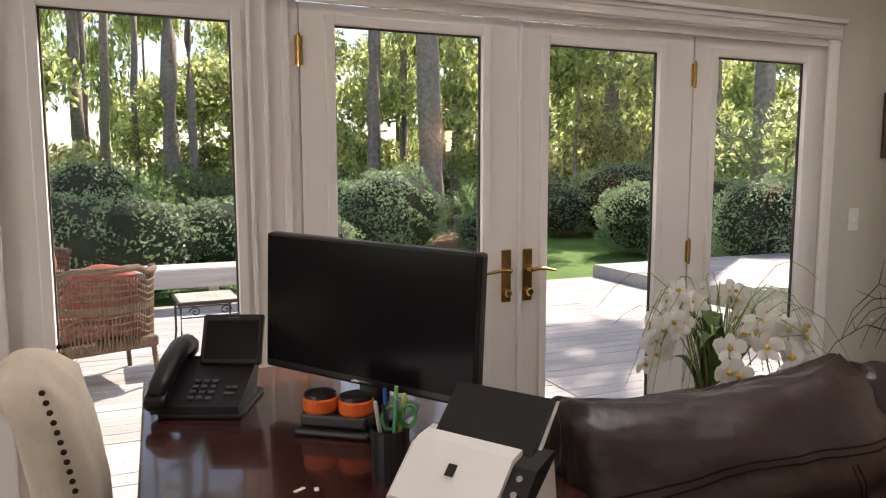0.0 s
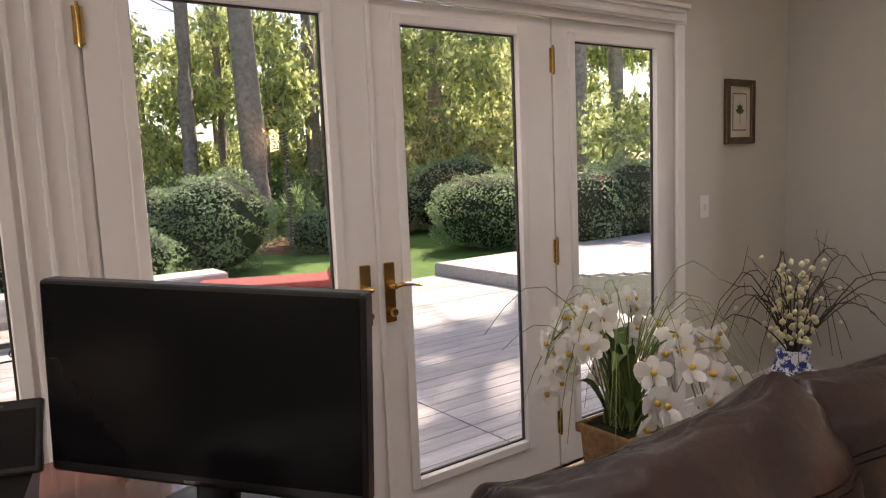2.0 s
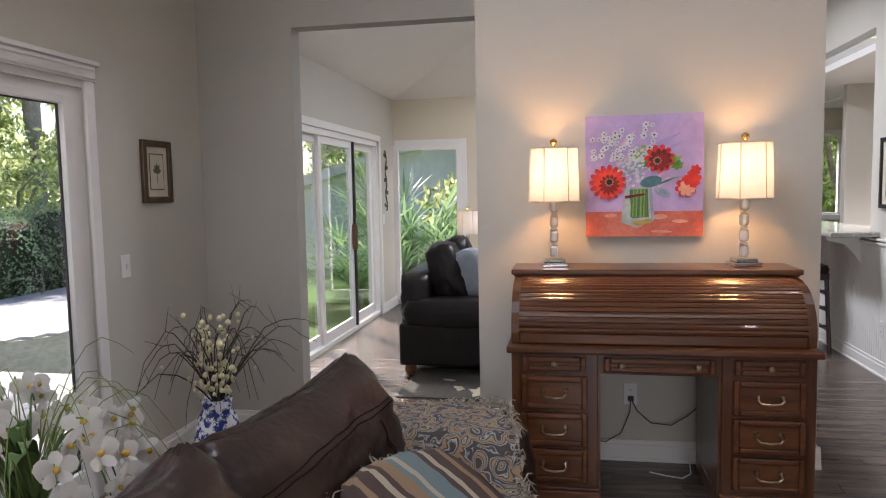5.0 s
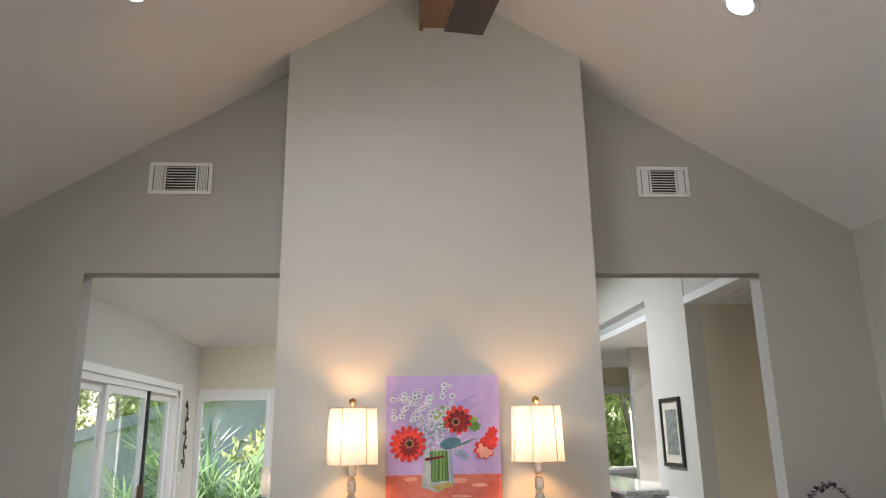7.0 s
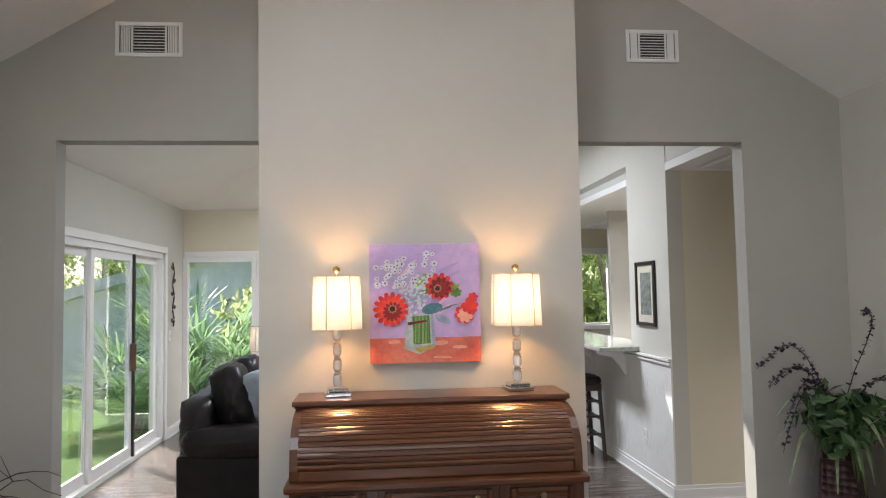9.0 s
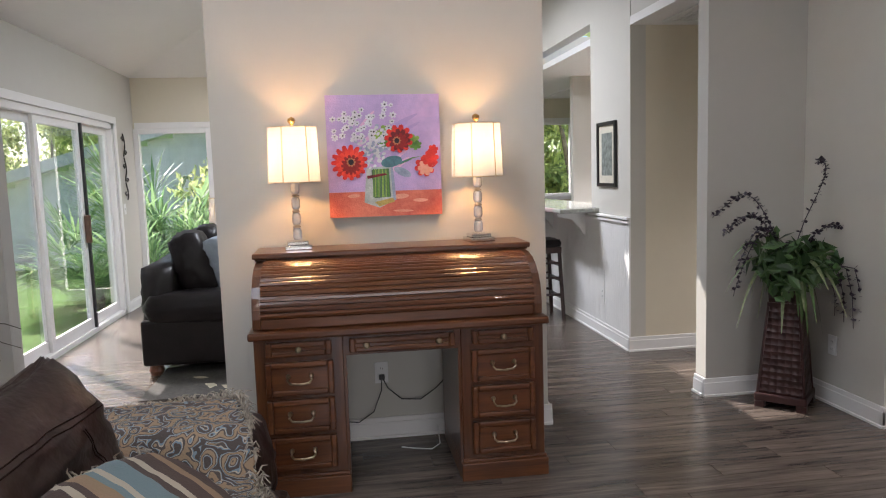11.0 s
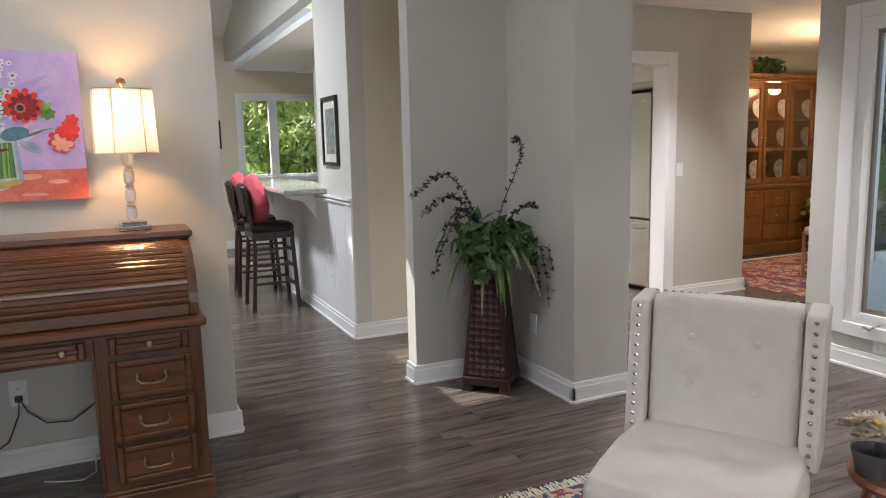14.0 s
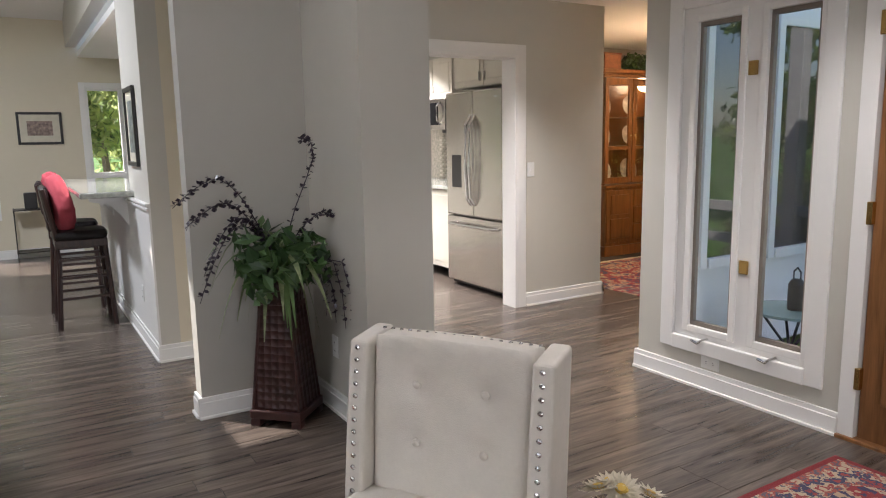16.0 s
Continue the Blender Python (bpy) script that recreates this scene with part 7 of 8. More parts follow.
# ---- tall planter with trailing plant ----
def embossed(name, color):
    m = material(name, color, 0.4, vary=0.3, scale=20)
    nt = m.node_tree
    co, vo, b = nt.nodes.new("ShaderNodeTexCoord"), nt.nodes.new("ShaderNodeTexVoronoi"), nt.nodes.new("ShaderNodeBump")
    vo.inputs["Scale"].default_value, vo.inputs["Randomness"].default_value = 26, 0.1
    nt.links.new(co.outputs["Object"], vo.inputs["Vector"])
    nt.links.new(vo.outputs["Distance"], b.inputs["Height"])
    b.inputs["Strength"].default_value, b.inputs["Distance"].default_value = 0.9, 0.02
    nt.links.new(b.outputs["Normal"], nt.nodes["Principled BSDF"].inputs["Normal"])
    return m


URN, URNF = embossed("embossed_metal", (0.05, 0.018, 0.016)), material("dark_red_metal", (0.05, 0.018, 0.016), 0.4, vary=0.25, scale=16)
ur = thing("planter", "tall tapered dark red embossed planter on small feet", "planter", (4.60, -1.645, 0.0), 45)
H0, H1 = 0.055, 0.80


def taper(z):
    return 0.125 - 0.045 * (z - H0) / 0.55 if z < 0.60 else 0.08 + 0.028 * ((z - 0.60) / 0.2) ** 2


def ring_box(bm, z0, z1, out=0.0):
    a, b = taper(z0) + out, taper(z1) + out
    v = [bm.verts.new(p) for p in ((-a, -a, z0), (a, -a, z0), (a, a, z0), (-a, a, z0), (-b, -b, z1), (b, -b, z1), (b, b, z1), (-b, b, z1))]
    for f in ((3, 2, 1, 0), (4, 5, 6, 7), (0, 1, 5, 4), (1, 2, 6, 5), (2, 3, 7, 6), (3, 0, 4, 7)):
        bm.faces.new([v[i] for i in f])
    return bm


part("panel_body", ring_box(bmesh.new(), 0.085, 0.59), URN, ur)
bm = bmesh.new()
for k in range(5):
    ring_box(bm, 0.61 + 0.038 * k, 0.61 + 0.038 * (k + 1))
part("neck", bm, URN, ur)
part("collar", ring_box(bmesh.new(), 0.59, 0.612, 0.006), URNF, ur)
part("rim", ring_box(bmesh.new(), 0.795, 0.815, 0.008), URNF, ur)
bm = bmesh.new()
for sx in (-1, 1):
    for sy in (-1, 1):
        p0, p1 = Vector((sx * taper(0.085), sy * taper(0.085), 0.085)), Vector((sx * taper(0.59), sy * taper(0.59), 0.59))
        tube(bm, [p0, p1], 0.008, 6)
part("corner_bead", bm, URNF, ur)
part("base", boxes((-0.138, 0.138, -0.138, 0.138, 0.04, 0.085), bevel=0.006), URNF, ur)
for x in (-0.11, 0.11):
    for y in (-0.11, 0.11):
        part("foot", boxes((x - 0.027, x + 0.027, y - 0.027, y + 0.027, 0, 0.04), bevel=0.006), URNF, ur)
vp = thing("trailing_plant", "artificial ivy and dark purple sprigs in the tall planter", "plant", (4.58, -1.63, 0.80))
vp.scale = (1.15, 1.15, 1.12)
gt = random.Random(9)
IVY = leaf_material("ivy_leaf", (0.075, 0.15, 0.045), (0.02, 0.05, 0.018), 0.1)
VARI = material("striped_leaf", (0.30, 0.34, 0.18), 0.5, vary=0.3, scale=30, dark=(0.05, 0.1, 0.03))
PURPLE = leaf_material("purple_leaf", (0.045, 0.03, 0.05), (0.018, 0.012, 0.022), 0.05)
toward = math.radians(150)
for k in range(34):
    az = toward + gt.uniform(-2.4, 2.4)
    reach = gt.uniform(0.12, 0.30) * (0.6 if math.cos(az - math.radians(-35)) > 0.4 else 1)
    bm = bmesh.new()
    blade_leaf(bm, arc((0, 0, 0.0), az, reach, gt.uniform(0.05, 0.2), gt.uniform(0.12, 0.40), 9), 0.017)
    part("strap_leaf", bm, VARI if k % 2 == 0 else STEM, vp, "", True)
ivy = leaves("ivy", [(-0.05, 0.03, 0.06, 0.20, 0.18, 0.13), (-0.12, 0.1, 0.0, 0.12, 0.12, 0.12), (-0.05, -0.1, 0.02, 0.14, 0.12, 0.12)], 420, 0.046, IVY, 41, 0.9, 0.4)
ob = tagged(new("ivy", ivy), "", "", "", "stuff")
ob.parent = vp


def sprig(path, seed):
    g = random.Random(seed)
    bm = tube(bmesh.new(), path, 0.003, 5, 0.0015)
    for i in range(len(path) - 1):
        for j in range(3):
            p = Vector(path[i]).lerp(Vector(path[i + 1]), j / 3)
            for _ in range(4):
                d = Vector((g.uniform(-1, 1), g.uniform(-1, 1), g.uniform(-1, 1))).normalized()
                u = d.cross(Vector((0.3, 0.2, 1))).normalized()
                l = 0.024
                bm.faces.new([bm.verts.new(v) for v in (p, p + d * l * 0.6 + u * l * 0.42, p + d * l, p + d * l * 0.6 - u * l * 0.42)])
    return bm


# the picture's left is (+0.66, +0.75) of the plan seen from the room
L = Vector((-0.05, 0.80, 0))
for k, (a, up, dn, s) in enumerate(((0.52, 0.44, 0.16, 1), (0.50, 0.33, 0.13, 1), (0.46, 0.30, 0.30, 1), (0.52, 0.28, 0.38, 1), (-0.34, 0.26, 0.12, 1), (0.25, 0.2, 0.3, 1))):
    path = [L * a * t + Vector((-0.03 * k * t, -0.02 * k * t, up * math.sin(min(1.0, t * 1.5) * math.pi / 2) - dn * t ** 2.5)) for t in [q / 11 for q in range(12)]]
    part("purple_sprig", sprig(path, k), PURPLE, vp)
part("purple_sprig", sprig([(0.02, -0.03, 0.05), (0.0, -0.09, 0.25), (-0.02, -0.14, 0.38), (-0.03, -0.17, 0.47), (-0.05, -0.155, 0.53), (-0.06, -0.12, 0.55), (-0.07, -0.10, 0.54)], 31), PURPLE, vp)
for k in range(4):
    a = -1.7 - 0.25 * k
    part("purple_sprig", sprig([(-0.1, -0.08, 0.05), (-0.14 - 0.02 * k, -0.12 - 0.03 * k, 0.02), (-0.15 - 0.02 * k, -0.15 - 0.03 * k, -0.12), (-0.15 - 0.02 * k, -0.15 - 0.035 * k, -0.22 - 0.03 * k)], 50 + k), PURPLE, vp)

# ---- ceiling fan ----
FANW = wood("fan_blade", (0.045, 0.025, 0.018), (0.02, 0.012, 0.01), 0.35, 0)
BRONZE = material("dark_bronze", (0.06, 0.04, 0.03), 0.35, 0.8, vary=0.2, scale=20)
OPAL = material("opal_glass", (0.66, 0.76, 0.70), 0.08, vary=0.02, scale=4, coat=0.6)
fan = thing("ceiling_fan", "dark five-bladed ceiling fan with opal glass globe", "fan", (2.30, RIDGE - 0.09, 0.025))
part("downrod", tube(bmesh.new(), [(0, 0.05, 3.86), (0, 0, 2.96)], 0.014, 12), BRONZE, fan)
part("canopy", lathe(bmesh.new(), [(0.06, 3.78), (0.065, 3.83), (0.05, 3.86)], 24, (0, 0.05, 0)), BRONZE, fan)
part("motor", lathe(bmesh.new(), [(0.05, 2.79), (0.11, 2.81), (0.13, 2.86), (0.12, 2.92), (0.05, 2.97)], 28), BRONZE, fan, "", True)
part("globe", lathe(bmesh.new(), [(0.02, 2.620), (0.07, 2.630), (0.118, 2.655), (0.152, 2.700), (0.163, 2.745), (0.155, 2.785), (0.11, 2.81)], 36), OPAL, fan, "pale opal glass bowl", True)
part("finial", lathe(bmesh.new(), [(0.006, 2.592), (0.02, 2.597), (0.026, 2.610), (0.02, 2.624)], 18), BRONZE, fan, "", True)
for k in range(5):
    m = Matrix.Rotation(math.radians(8 + 72 * k), 4, "Z")
    bl = part("blade", moved(boxes((0.20, 0.74, -0.07, 0.07, 2.828, 2.836), bevel=0.003), m @ pose(0, 0, 0, 0)), FANW, fan)
    part("bracket", moved(boxes((0.10, 0.26, -0.018, 0.018, 2.838, 2.846), bevel=0.003), m), BRONZE, bl)

# ---- sun room, bar, kitchen, dining room, porch ----
DKLEATHER = material("black_leather", (0.014, 0.011, 0.011), 0.42, spec=0.3, vary=0.2, scale=8, bump=0.1, bump_scale=80)
s2 = thing("sofa", "dark leather rolled-arm sofa in the sun room", "sofa", (0, 0, 0))
part("base", boxes((6.12, 8.0, 1.42, 2.32, 0.09, 0.42), bevel=0.03), DKLEATHER, s2)
for x in (6.22, 7.9):
    part("armrest", boxes((x - 0.12, x + 0.12, 1.40, 2.33, 0.09, 0.42), bevel=0.02), DKLEATHER, s2)
    part("arm_roll", moved(cushion(0.15, 0.47, 0.12, 0.45, 0.006, x), Matrix.Translation((x, 1.865, 0.50))), DKLEATHER, s2, "", True)
part("backrest", moved(cushion(0.95, 0.12, 0.30, 0.25, 0.008, 2), Matrix.Translation((7.06, 2.22, 0.52))), DKLEATHER, s2, "", True)
for k, x in enumerate((6.62, 7.35)):
    part("back_cushion", moved(cushion(0.34, 0.15, 0.27, 0.55, 0.02, k), pose(x, 2.02, 0.76, -16, 5, 6)), DKLEATHER, s2, "", True)
for x in (6.2, 7.9):
    for y in (1.5, 2.26):
        part("foot", lathe(bmesh.new(), [(0.04, 0), (0.055, 0.04), (0.04, 0.09)], 16, (x, y, 0)), CHERRY, s2, "turned wooden foot")
BLUEP = material("pale_blue_fabric", (0.34, 0.40, 0.46), 0.9, vary=0.1, scale=14, bump=0.15, bump_scale=200)
pb = thing("throw_pillow", "pale blue pillow leaning on the leather sofa", "pillow", (0, 0, 0))
pb.matrix_world = pose(6.42, 1.80, 0.76, -20, 28, 60)
part("body", cushion(0.22, 0.07, 0.22, 0.6, 0.008, 2), BLUEP, pb, "", True)
r2 = thing("rug", "charcoal rug with cream leaf pattern in the sun room", "rug", (0, 0, 0.004))
part("field", boxes((5.55, 6.35, 0.4, 2.22, 0, 0.008)), material("charcoal_pile", (0.075, 0.07, 0.062), 0.95, vary=0.2, scale=40, bump=0.4, bump_scale=250), r2)
CREAMY = material("cream_pile", (0.5, 0.45, 0.33), 0.95, vary=0.1, scale=40, bump=0.4, bump_scale=250)
gr = random.Random(14)
for k in range(26):
    cx, cy, a, l = gr.uniform(5.66, 6.24), gr.uniform(0.55, 2.12), gr.uniform(0, 6.28), gr.uniform(0.06, 0.11)
    d, s = Vector((math.cos(a), math.sin(a), 0)), Vector((-math.sin(a), math.cos(a), 0))
    bm = bmesh.new()
    bm.faces.new([bm.verts.new(Vector((cx, cy, 0.0092 + k * 0.00002)) + v) for v in (-d * l, -d * l * 0.3 - s * l * 0.42, d * l * 0.4 - s * l * 0.35, d * l, d * l * 0.4 + s * l * 0.35, -d * l * 0.3 + s * l * 0.42)])
    part("leaf_motif", bm, CREAMY, r2)
stand = thing("end_table", "small dark end table behind the sofa", "table", (8.7, 2.15, 0))
part("tabletop", boxes((-0.25, 0.25, -0.25, 0.25, 0.60, 0.63), bevel=0.005), CHERRY, stand)
for x in (-0.21, 0.21):
    for y in (-0.21, 0.21):
        part("leg", boxes((x - 0.02, x + 0.02, y - 0.02, y + 0.02, 0, 0.60)), CHERRY, stand)
table_lamp(8.7, 2.15, 0.63, 2.6, "lit table lamp with cream shade in the sun room")
iron = thing("iron_ornament", "black scrolled iron wall ornament beside the sliding door", "ornament", (9.13, N, 1.58))
bm = tube(bmesh.new(), [(0.03 * math.sin(q * 0.7), -0.02, -0.36 + 0.72 * q / 24) for q in range(25)], 0.008, 6)
for k in range(5):
    z = -0.3 + 0.15 * k
    s = 1 if k % 2 else -1
    tube(bm, [(s * (0.045 + 0.035 * (1 - q / 14) * math.cos(q * 0.6)), -0.02, z + 0.035 * (1 - q / 14) * math.sin(q * 0.6)) for q in range(13)], 0.006, 5)
box(bm, -0.008, 0.008, -0.02, 0, -0.01, 0.01)
part("scrollwork", bm, IRON, iron)
wall_plate("light_switch", "white light switch by the sliding door", pose(9.05, N, 1.12), "switch")

# bar counter, stools, pictures
GRANITE = material("pale_granite", (0.52, 0.52, 0.47), 0.12, vary=0.2, scale=40, dark=(0.25, 0.27, 0.24), coat=0.4)
bar = thing("bar_counter", "pale polished granite bar counter with a rounded edge", "counter", (0, 0, 0))
part("slab", boxes((6.60, 8.98, -1.50, -0.93, 1.035, 1.075), bevel=0.012), GRANITE, bar)
for x in (6.95, 7.9, 8.7):
    part("corbel", prism(bmesh.new(), [(-1.268, 1.034), (-1.0, 1.034), (-1.02, 0.99), (-1.15, 0.96), (-1.22, 0.88), (-1.268, 0.80)], "x", x - 0.025, x + 0.025), TRIM, bar, "white bracket")
DKWOOD = wood("espresso_wood", (0.045, 0.018, 0.013), (0.02, 0.009, 0.008), 0.35, 2)


def bar_stool(x, y, turn, label):
    s = thing("bar_stool", label, "stool", (x, y, 0), turn, "stools at the bar")
    part("seat", moved(cushion(0.21, 0.20, 0.04, 0.35, 0.003, 1), Matrix.Translation((0, 0, 0.72))), DKLEATHER, s, "black leather seat", True)
    part("seat_rail", boxes((-0.19, 0.19, -0.18, 0.18, 0.63, 0.69), bevel=0.006), DKWOOD, s)
    for px in (-0.17, 0.17):
        part("leg", tube(bmesh.new(), [(px * 1.15, -0.19, 0), (px, -0.16, 0.66)], 0.019, 8), DKWOOD, s)
        part("leg", tube(bmesh.new(), [(px * 1.15, 0.20, 0), (px, 0.16, 0.55), (px, 0.17, 0.75), (px * 1.05, 0.23, 1.08)], 0.019, 8), DKWOOD, s)
    for z in (0.20, 0.36, 0.50):
        part("rung", boxes((-0.18, 0.18, -0.185, -0.165, z, z + 0.025)), DKWOOD, s)
        for px in (-0.18, 0.18):
            part("rung", boxes((px - 0.01, px + 0.01, -0.17, 0.17, z + 0.03, z + 0.05)), DKWOOD, s)
    part("backrest", moved(cushion(0.19, 0.03, 0.15, 0.4, 0.003, 3), pose(0, 0.205, 0.96, -8)), DKLEATHER, s, "black leather back", True)
    return s


for x, y, t in ((7.40, -0.96, 0), (8.10, -0.96, -4)):
    bar_stool(x, y, t, "dark wooden bar stool with black leather seat at the bar")
PINK = material("coral_fabric", (0.42, 0.06, 0.08), 0.9, vary=0.08, scale=14, bump=0.15, bump_scale=220)
for k, x in enumerate((7.40, 8.10)):
    p = thing("throw_pillow", "coral red pillow standing on the bar stool", "pillow", (0, 0, 0))
    p.matrix_world = pose(x - 0.02, -0.85, 0.955, -12, 38, 0)
    part("body", cushion(0.20, 0.07, 0.20, 0.55, 0.008, k), PINK, p, "", True)


def photo_art(a, b):
    yield "print", boxes((-a, a, -0.0095, -0.008, -b, b)), material("grey_photo", (0.22, 0.24, 0.22), 0.5, vary=0.5, scale=26, dark=(0.05, 0.06, 0.05))


def land_art(a, b):
    yield "print", boxes((-a, a, -0.0095, -0.008, -b, b)), material("brown_photo", (0.30, 0.22, 0.18), 0.5, vary=0.5, scale=30, dark=(0.06, 0.04, 0.04))


framed("black framed photograph on the cream wall by the bar", pose(6.40, -1.275, 1.515, 0, 0, 180), 0.40, 0.52, 0.03, 0.06, BLACKF, photo_art)
framed("black framed landscape photograph beside the tall window", pose(11.5, -0.91, 1.615, 0, 0, -90), 0.50, 0.40, 0.03, 0.08, BLACKF, land_art)
ps = thing("metal_stand", "black metal two-shelf stand against the wall", "stand", (11.28, -0.72, 0))
for z in (0.10, 0.62):
    part("shelf", boxes((-0.13, 0.13, -0.2, 0.2, z, z + 0.015)), IRON, ps)
for x in (-0.12, 0.12):
    for y in (-0.19, 0.19):
        part("leg", tube(bmesh.new(), [(x, y, 0), (x, y, 0.64)], 0.008, 6), IRON, ps)
spk = thing("small_speaker", "small black speaker on the metal stand", "speaker", (11.26, -0.72, 0.635))
part("case", boxes((-0.06, 0.06, -0.07, 0.07, 0, 0.2), bevel=0.012), BLACK, spk)
hatch = thing("ceiling_vent", "white return air grille in the hall ceiling", "vent", (5.45, -1.75, 2.438))
part("frame", boxes((-0.35, 0.35, -0.30, -0.26, -0.012, 0), (-0.35, 0.35, 0.26, 0.30, -0.012, 0), (-0.35, -0.31, -0.26, 0.26, -0.012, 0), (0.31, 0.35, -0.26, 0.26, -0.012, 0), bevel=0.003), WHITEPL, hatch)
for k in range(14):
    part("slat", boxes((-0.31, 0.31, -0.25 + k * 0.037, -0.228 + k * 0.037, -0.008, -0.002)), WHITEPL, hatch)

# kitchen
INOX = material("brushed_steel", (0.60, 0.57, 0.53), 0.26, 1.0, vary=0.06, scale=3, bump=0.05, bump_scale=200)
fr = thing("refrigerator", "stainless steel french-door refrigerator with bottom freezer", "refrigerator", (6.03, -4.165, 0), -90)
part("case", boxes((0.0, 0.67, 0.06, 0.96, 0.02, 1.81), bevel=0.006), BLACK, fr)
for y0, y1 in ((0.06, 0.507), (0.513, 0.96)):
    d = part("door", boxes((-0.065, -0.002, y0, y1, 0.69, 1.82), bevel=0.014), INOX, fr)
    yh = 0.48 if y1 < 0.6 else 0.54
    part("handle", tube(bmesh.new(), [(-0.066, yh, 0.80), (-0.11, yh, 0.86), (-0.128, yh, 1.15), (-0.12, yh, 1.52), (-0.066, yh, 1.60)], 0.016, 8), CHROME, d, "curved steel handle")
part("ice_dispenser", boxes((-0.068, -0.06, 0.70, 0.86, 0.95, 1.25), bevel=0.004), BLACK, fr, "black water dispenser")
fz = part("freezer_drawer", boxes((-0.065, -0.002, 0.06, 0.96, 0.06, 0.68), bevel=0.014), INOX, fr)
part("handle", tube(bmesh.new(), [(-0.066, 0.12, 0.61), (-0.11, 0.16, 0.61), (-0.12, 0.51, 0.61), (-0.11, 0.86, 0.61), (-0.066, 0.90, 0.61)], 0.013, 8), CHROME, fz, "curved steel handle")
part("logo_plate", boxes((-0.068, -0.064, 0.12, 0.17, 1.74, 1.755)), CHROME, fr)
CAB = material("cream_cabinet", (0.70, 0.66, 0.57), 0.4, vary=0.03, scale=6)


KITCHEN = (10.5, 4.17, 0)


def kitchen_unit(y0, y1, x, z0, z1, depth, label, doors=2):
    c = thing("kitchen_cabinet", label, "cabinet", KITCHEN, -90, "kitchen cabinets")
    part("body", boxes((x + 0.02, x + depth, y0, y1, z0, z1)), CAB, c)
    w = (y1 - y0) / doors
    for k in range(doors):
        a, b = y0 + k * w + 0.006, y0 + (k + 1) * w - 0.006
        d = part("door", boxes((x, x + 0.018, a, b, z0 + 0.006, z1 - 0.006), bevel=0.004), CAB, c)
        part("door_panel", boxes((x - 0.008, x, a + 0.05, b - 0.05, z0 + 0.06, z1 - 0.06), bevel=0.006), CAB, d)
        hy = b - 0.03 if k % 2 == 0 else a + 0.03
        part("handle", boxes((x - 0.028, x - 0.001, hy - 0.005, hy + 0.005, z0 + 0.05, z0 + 0.13), bevel=0.002), CHROME, d)
    return c


kitchen_unit(-4.44, -3.46, 8.40, 1.86, 2.20, 0.6, "cream wall cabinet over the refrigerator")
kitchen_unit(-3.0, -2.2, 8.67, 1.82, 2.24, 0.33, "cream wall cabinets with steel handles")
kitchen_unit(-3.40, -2.75, 8.4, 0.1, 0.90, 0.6, "cream base cabinet below the counter", 1)
kitchen_unit(-2.72, -2.0, 8.4, 0.1, 0.90, 0.6, "cream base cabinet below the counter", 1)
kc = thing("kitchen_counter", "dark polished kitchen worktop", "counter", KITCHEN, -90)
part("slab", boxes((8.36, 9.0, -3.42, -1.9, 0.902, 0.94), bevel=0.006), GRANITE, kc)
MOSAIC = material("mosaic_tile", (0.36, 0.33, 0.27), 0.3, vary=0.3, scale=30, rnd=0.3)
sb = structure("backsplash", boxes((7.08, 8.6, -4.85, -4.835, 0.942, 1.82)), MOSAIC, "glass mosaic backsplash in grey and tan")
tile_mesh = to_mesh("tile", boxes((-0.008, 0, 0, 0.075, 0, 0.022)), MOSAIC)
for r in range(19):
    for c in range(10):
        ob = new("tile", tile_mesh)
        ob.matrix_world = pose(7.5 + c * 0.078 + (r % 2) * 0.039, -4.835, 0.945 + r * 0.025, 0, 0, -90)
        ob.parent = sb
mw = thing("microwave", "stainless microwave under the wall cabinets", "microwave", (7.54, -4.43, 1.495), -90)
part("case", boxes((0, 0.36, 0, 0.62, 0, 0.32), bevel=0.01), INOX, mw)
part("door_glass", boxes((-0.006, 0.0, 0.14, 0.58, 0.05, 0.28), bevel=0.003), SCREEN, mw)
part("handle", tube(bmesh.new(), [(-0.005, 0.10, 0.05), (-0.04, 0.10, 0.09), (-0.04, 0.10, 0.24), (-0.005, 0.10, 0.28)], 0.01, 8), CHROME, mw)
part("bracket", boxes((0.30, 0.395, 0.05, 0.55, -0.03, 0.0)), BLACK, mw)

# china hutch in the dining room
PINE = wood("honey_pine", (0.22, 0.095, 0.03), (0.10, 0.042, 0.014), 0.32, 2, 2.5, coat=0.2)
hu = thing("china_hutch", "honey-coloured wooden china hutch with glass doors", "cabinet", (7.2, -6.38, 0))
Y1 = -1.75
part("plinth", boxes((-0.02, 0.45, Y1 - 0.02, 0.02, 0, 0.12), bevel=0.006), PINE, hu)
part("base_case", boxes((0.0, 0.45, Y1, 0, 0.12, 0.80)), PINE, hu)
part("base_top", boxes((-0.03, 0.46, Y1 - 0.02, 0.02, 0.80, 0.835), bevel=0.006), PINE, hu)
part("back_panel", boxes((0.40, 0.42, Y1 + 0.04, -0.04, 0.836, 2.06)), PINE, hu)
part("side_panel", boxes((0.06, 0.42, -0.04, 0, 0.836, 2.06)), PINE, hu)
part("side_panel", boxes((0.06, 0.42, Y1, Y1 + 0.04, 0.836, 2.06)), PINE, hu)
part("cornice", boxes((0.02, 0.46, Y1 - 0.03, 0.03, 2.06, 2.10), (0.0, 0.46, Y1 - 0.05, 0.05, 2.10, 2.15), bevel=0.01), PINE, hu)
HY = [0.0, -0.44, -0.875, -1.31, -1.75]
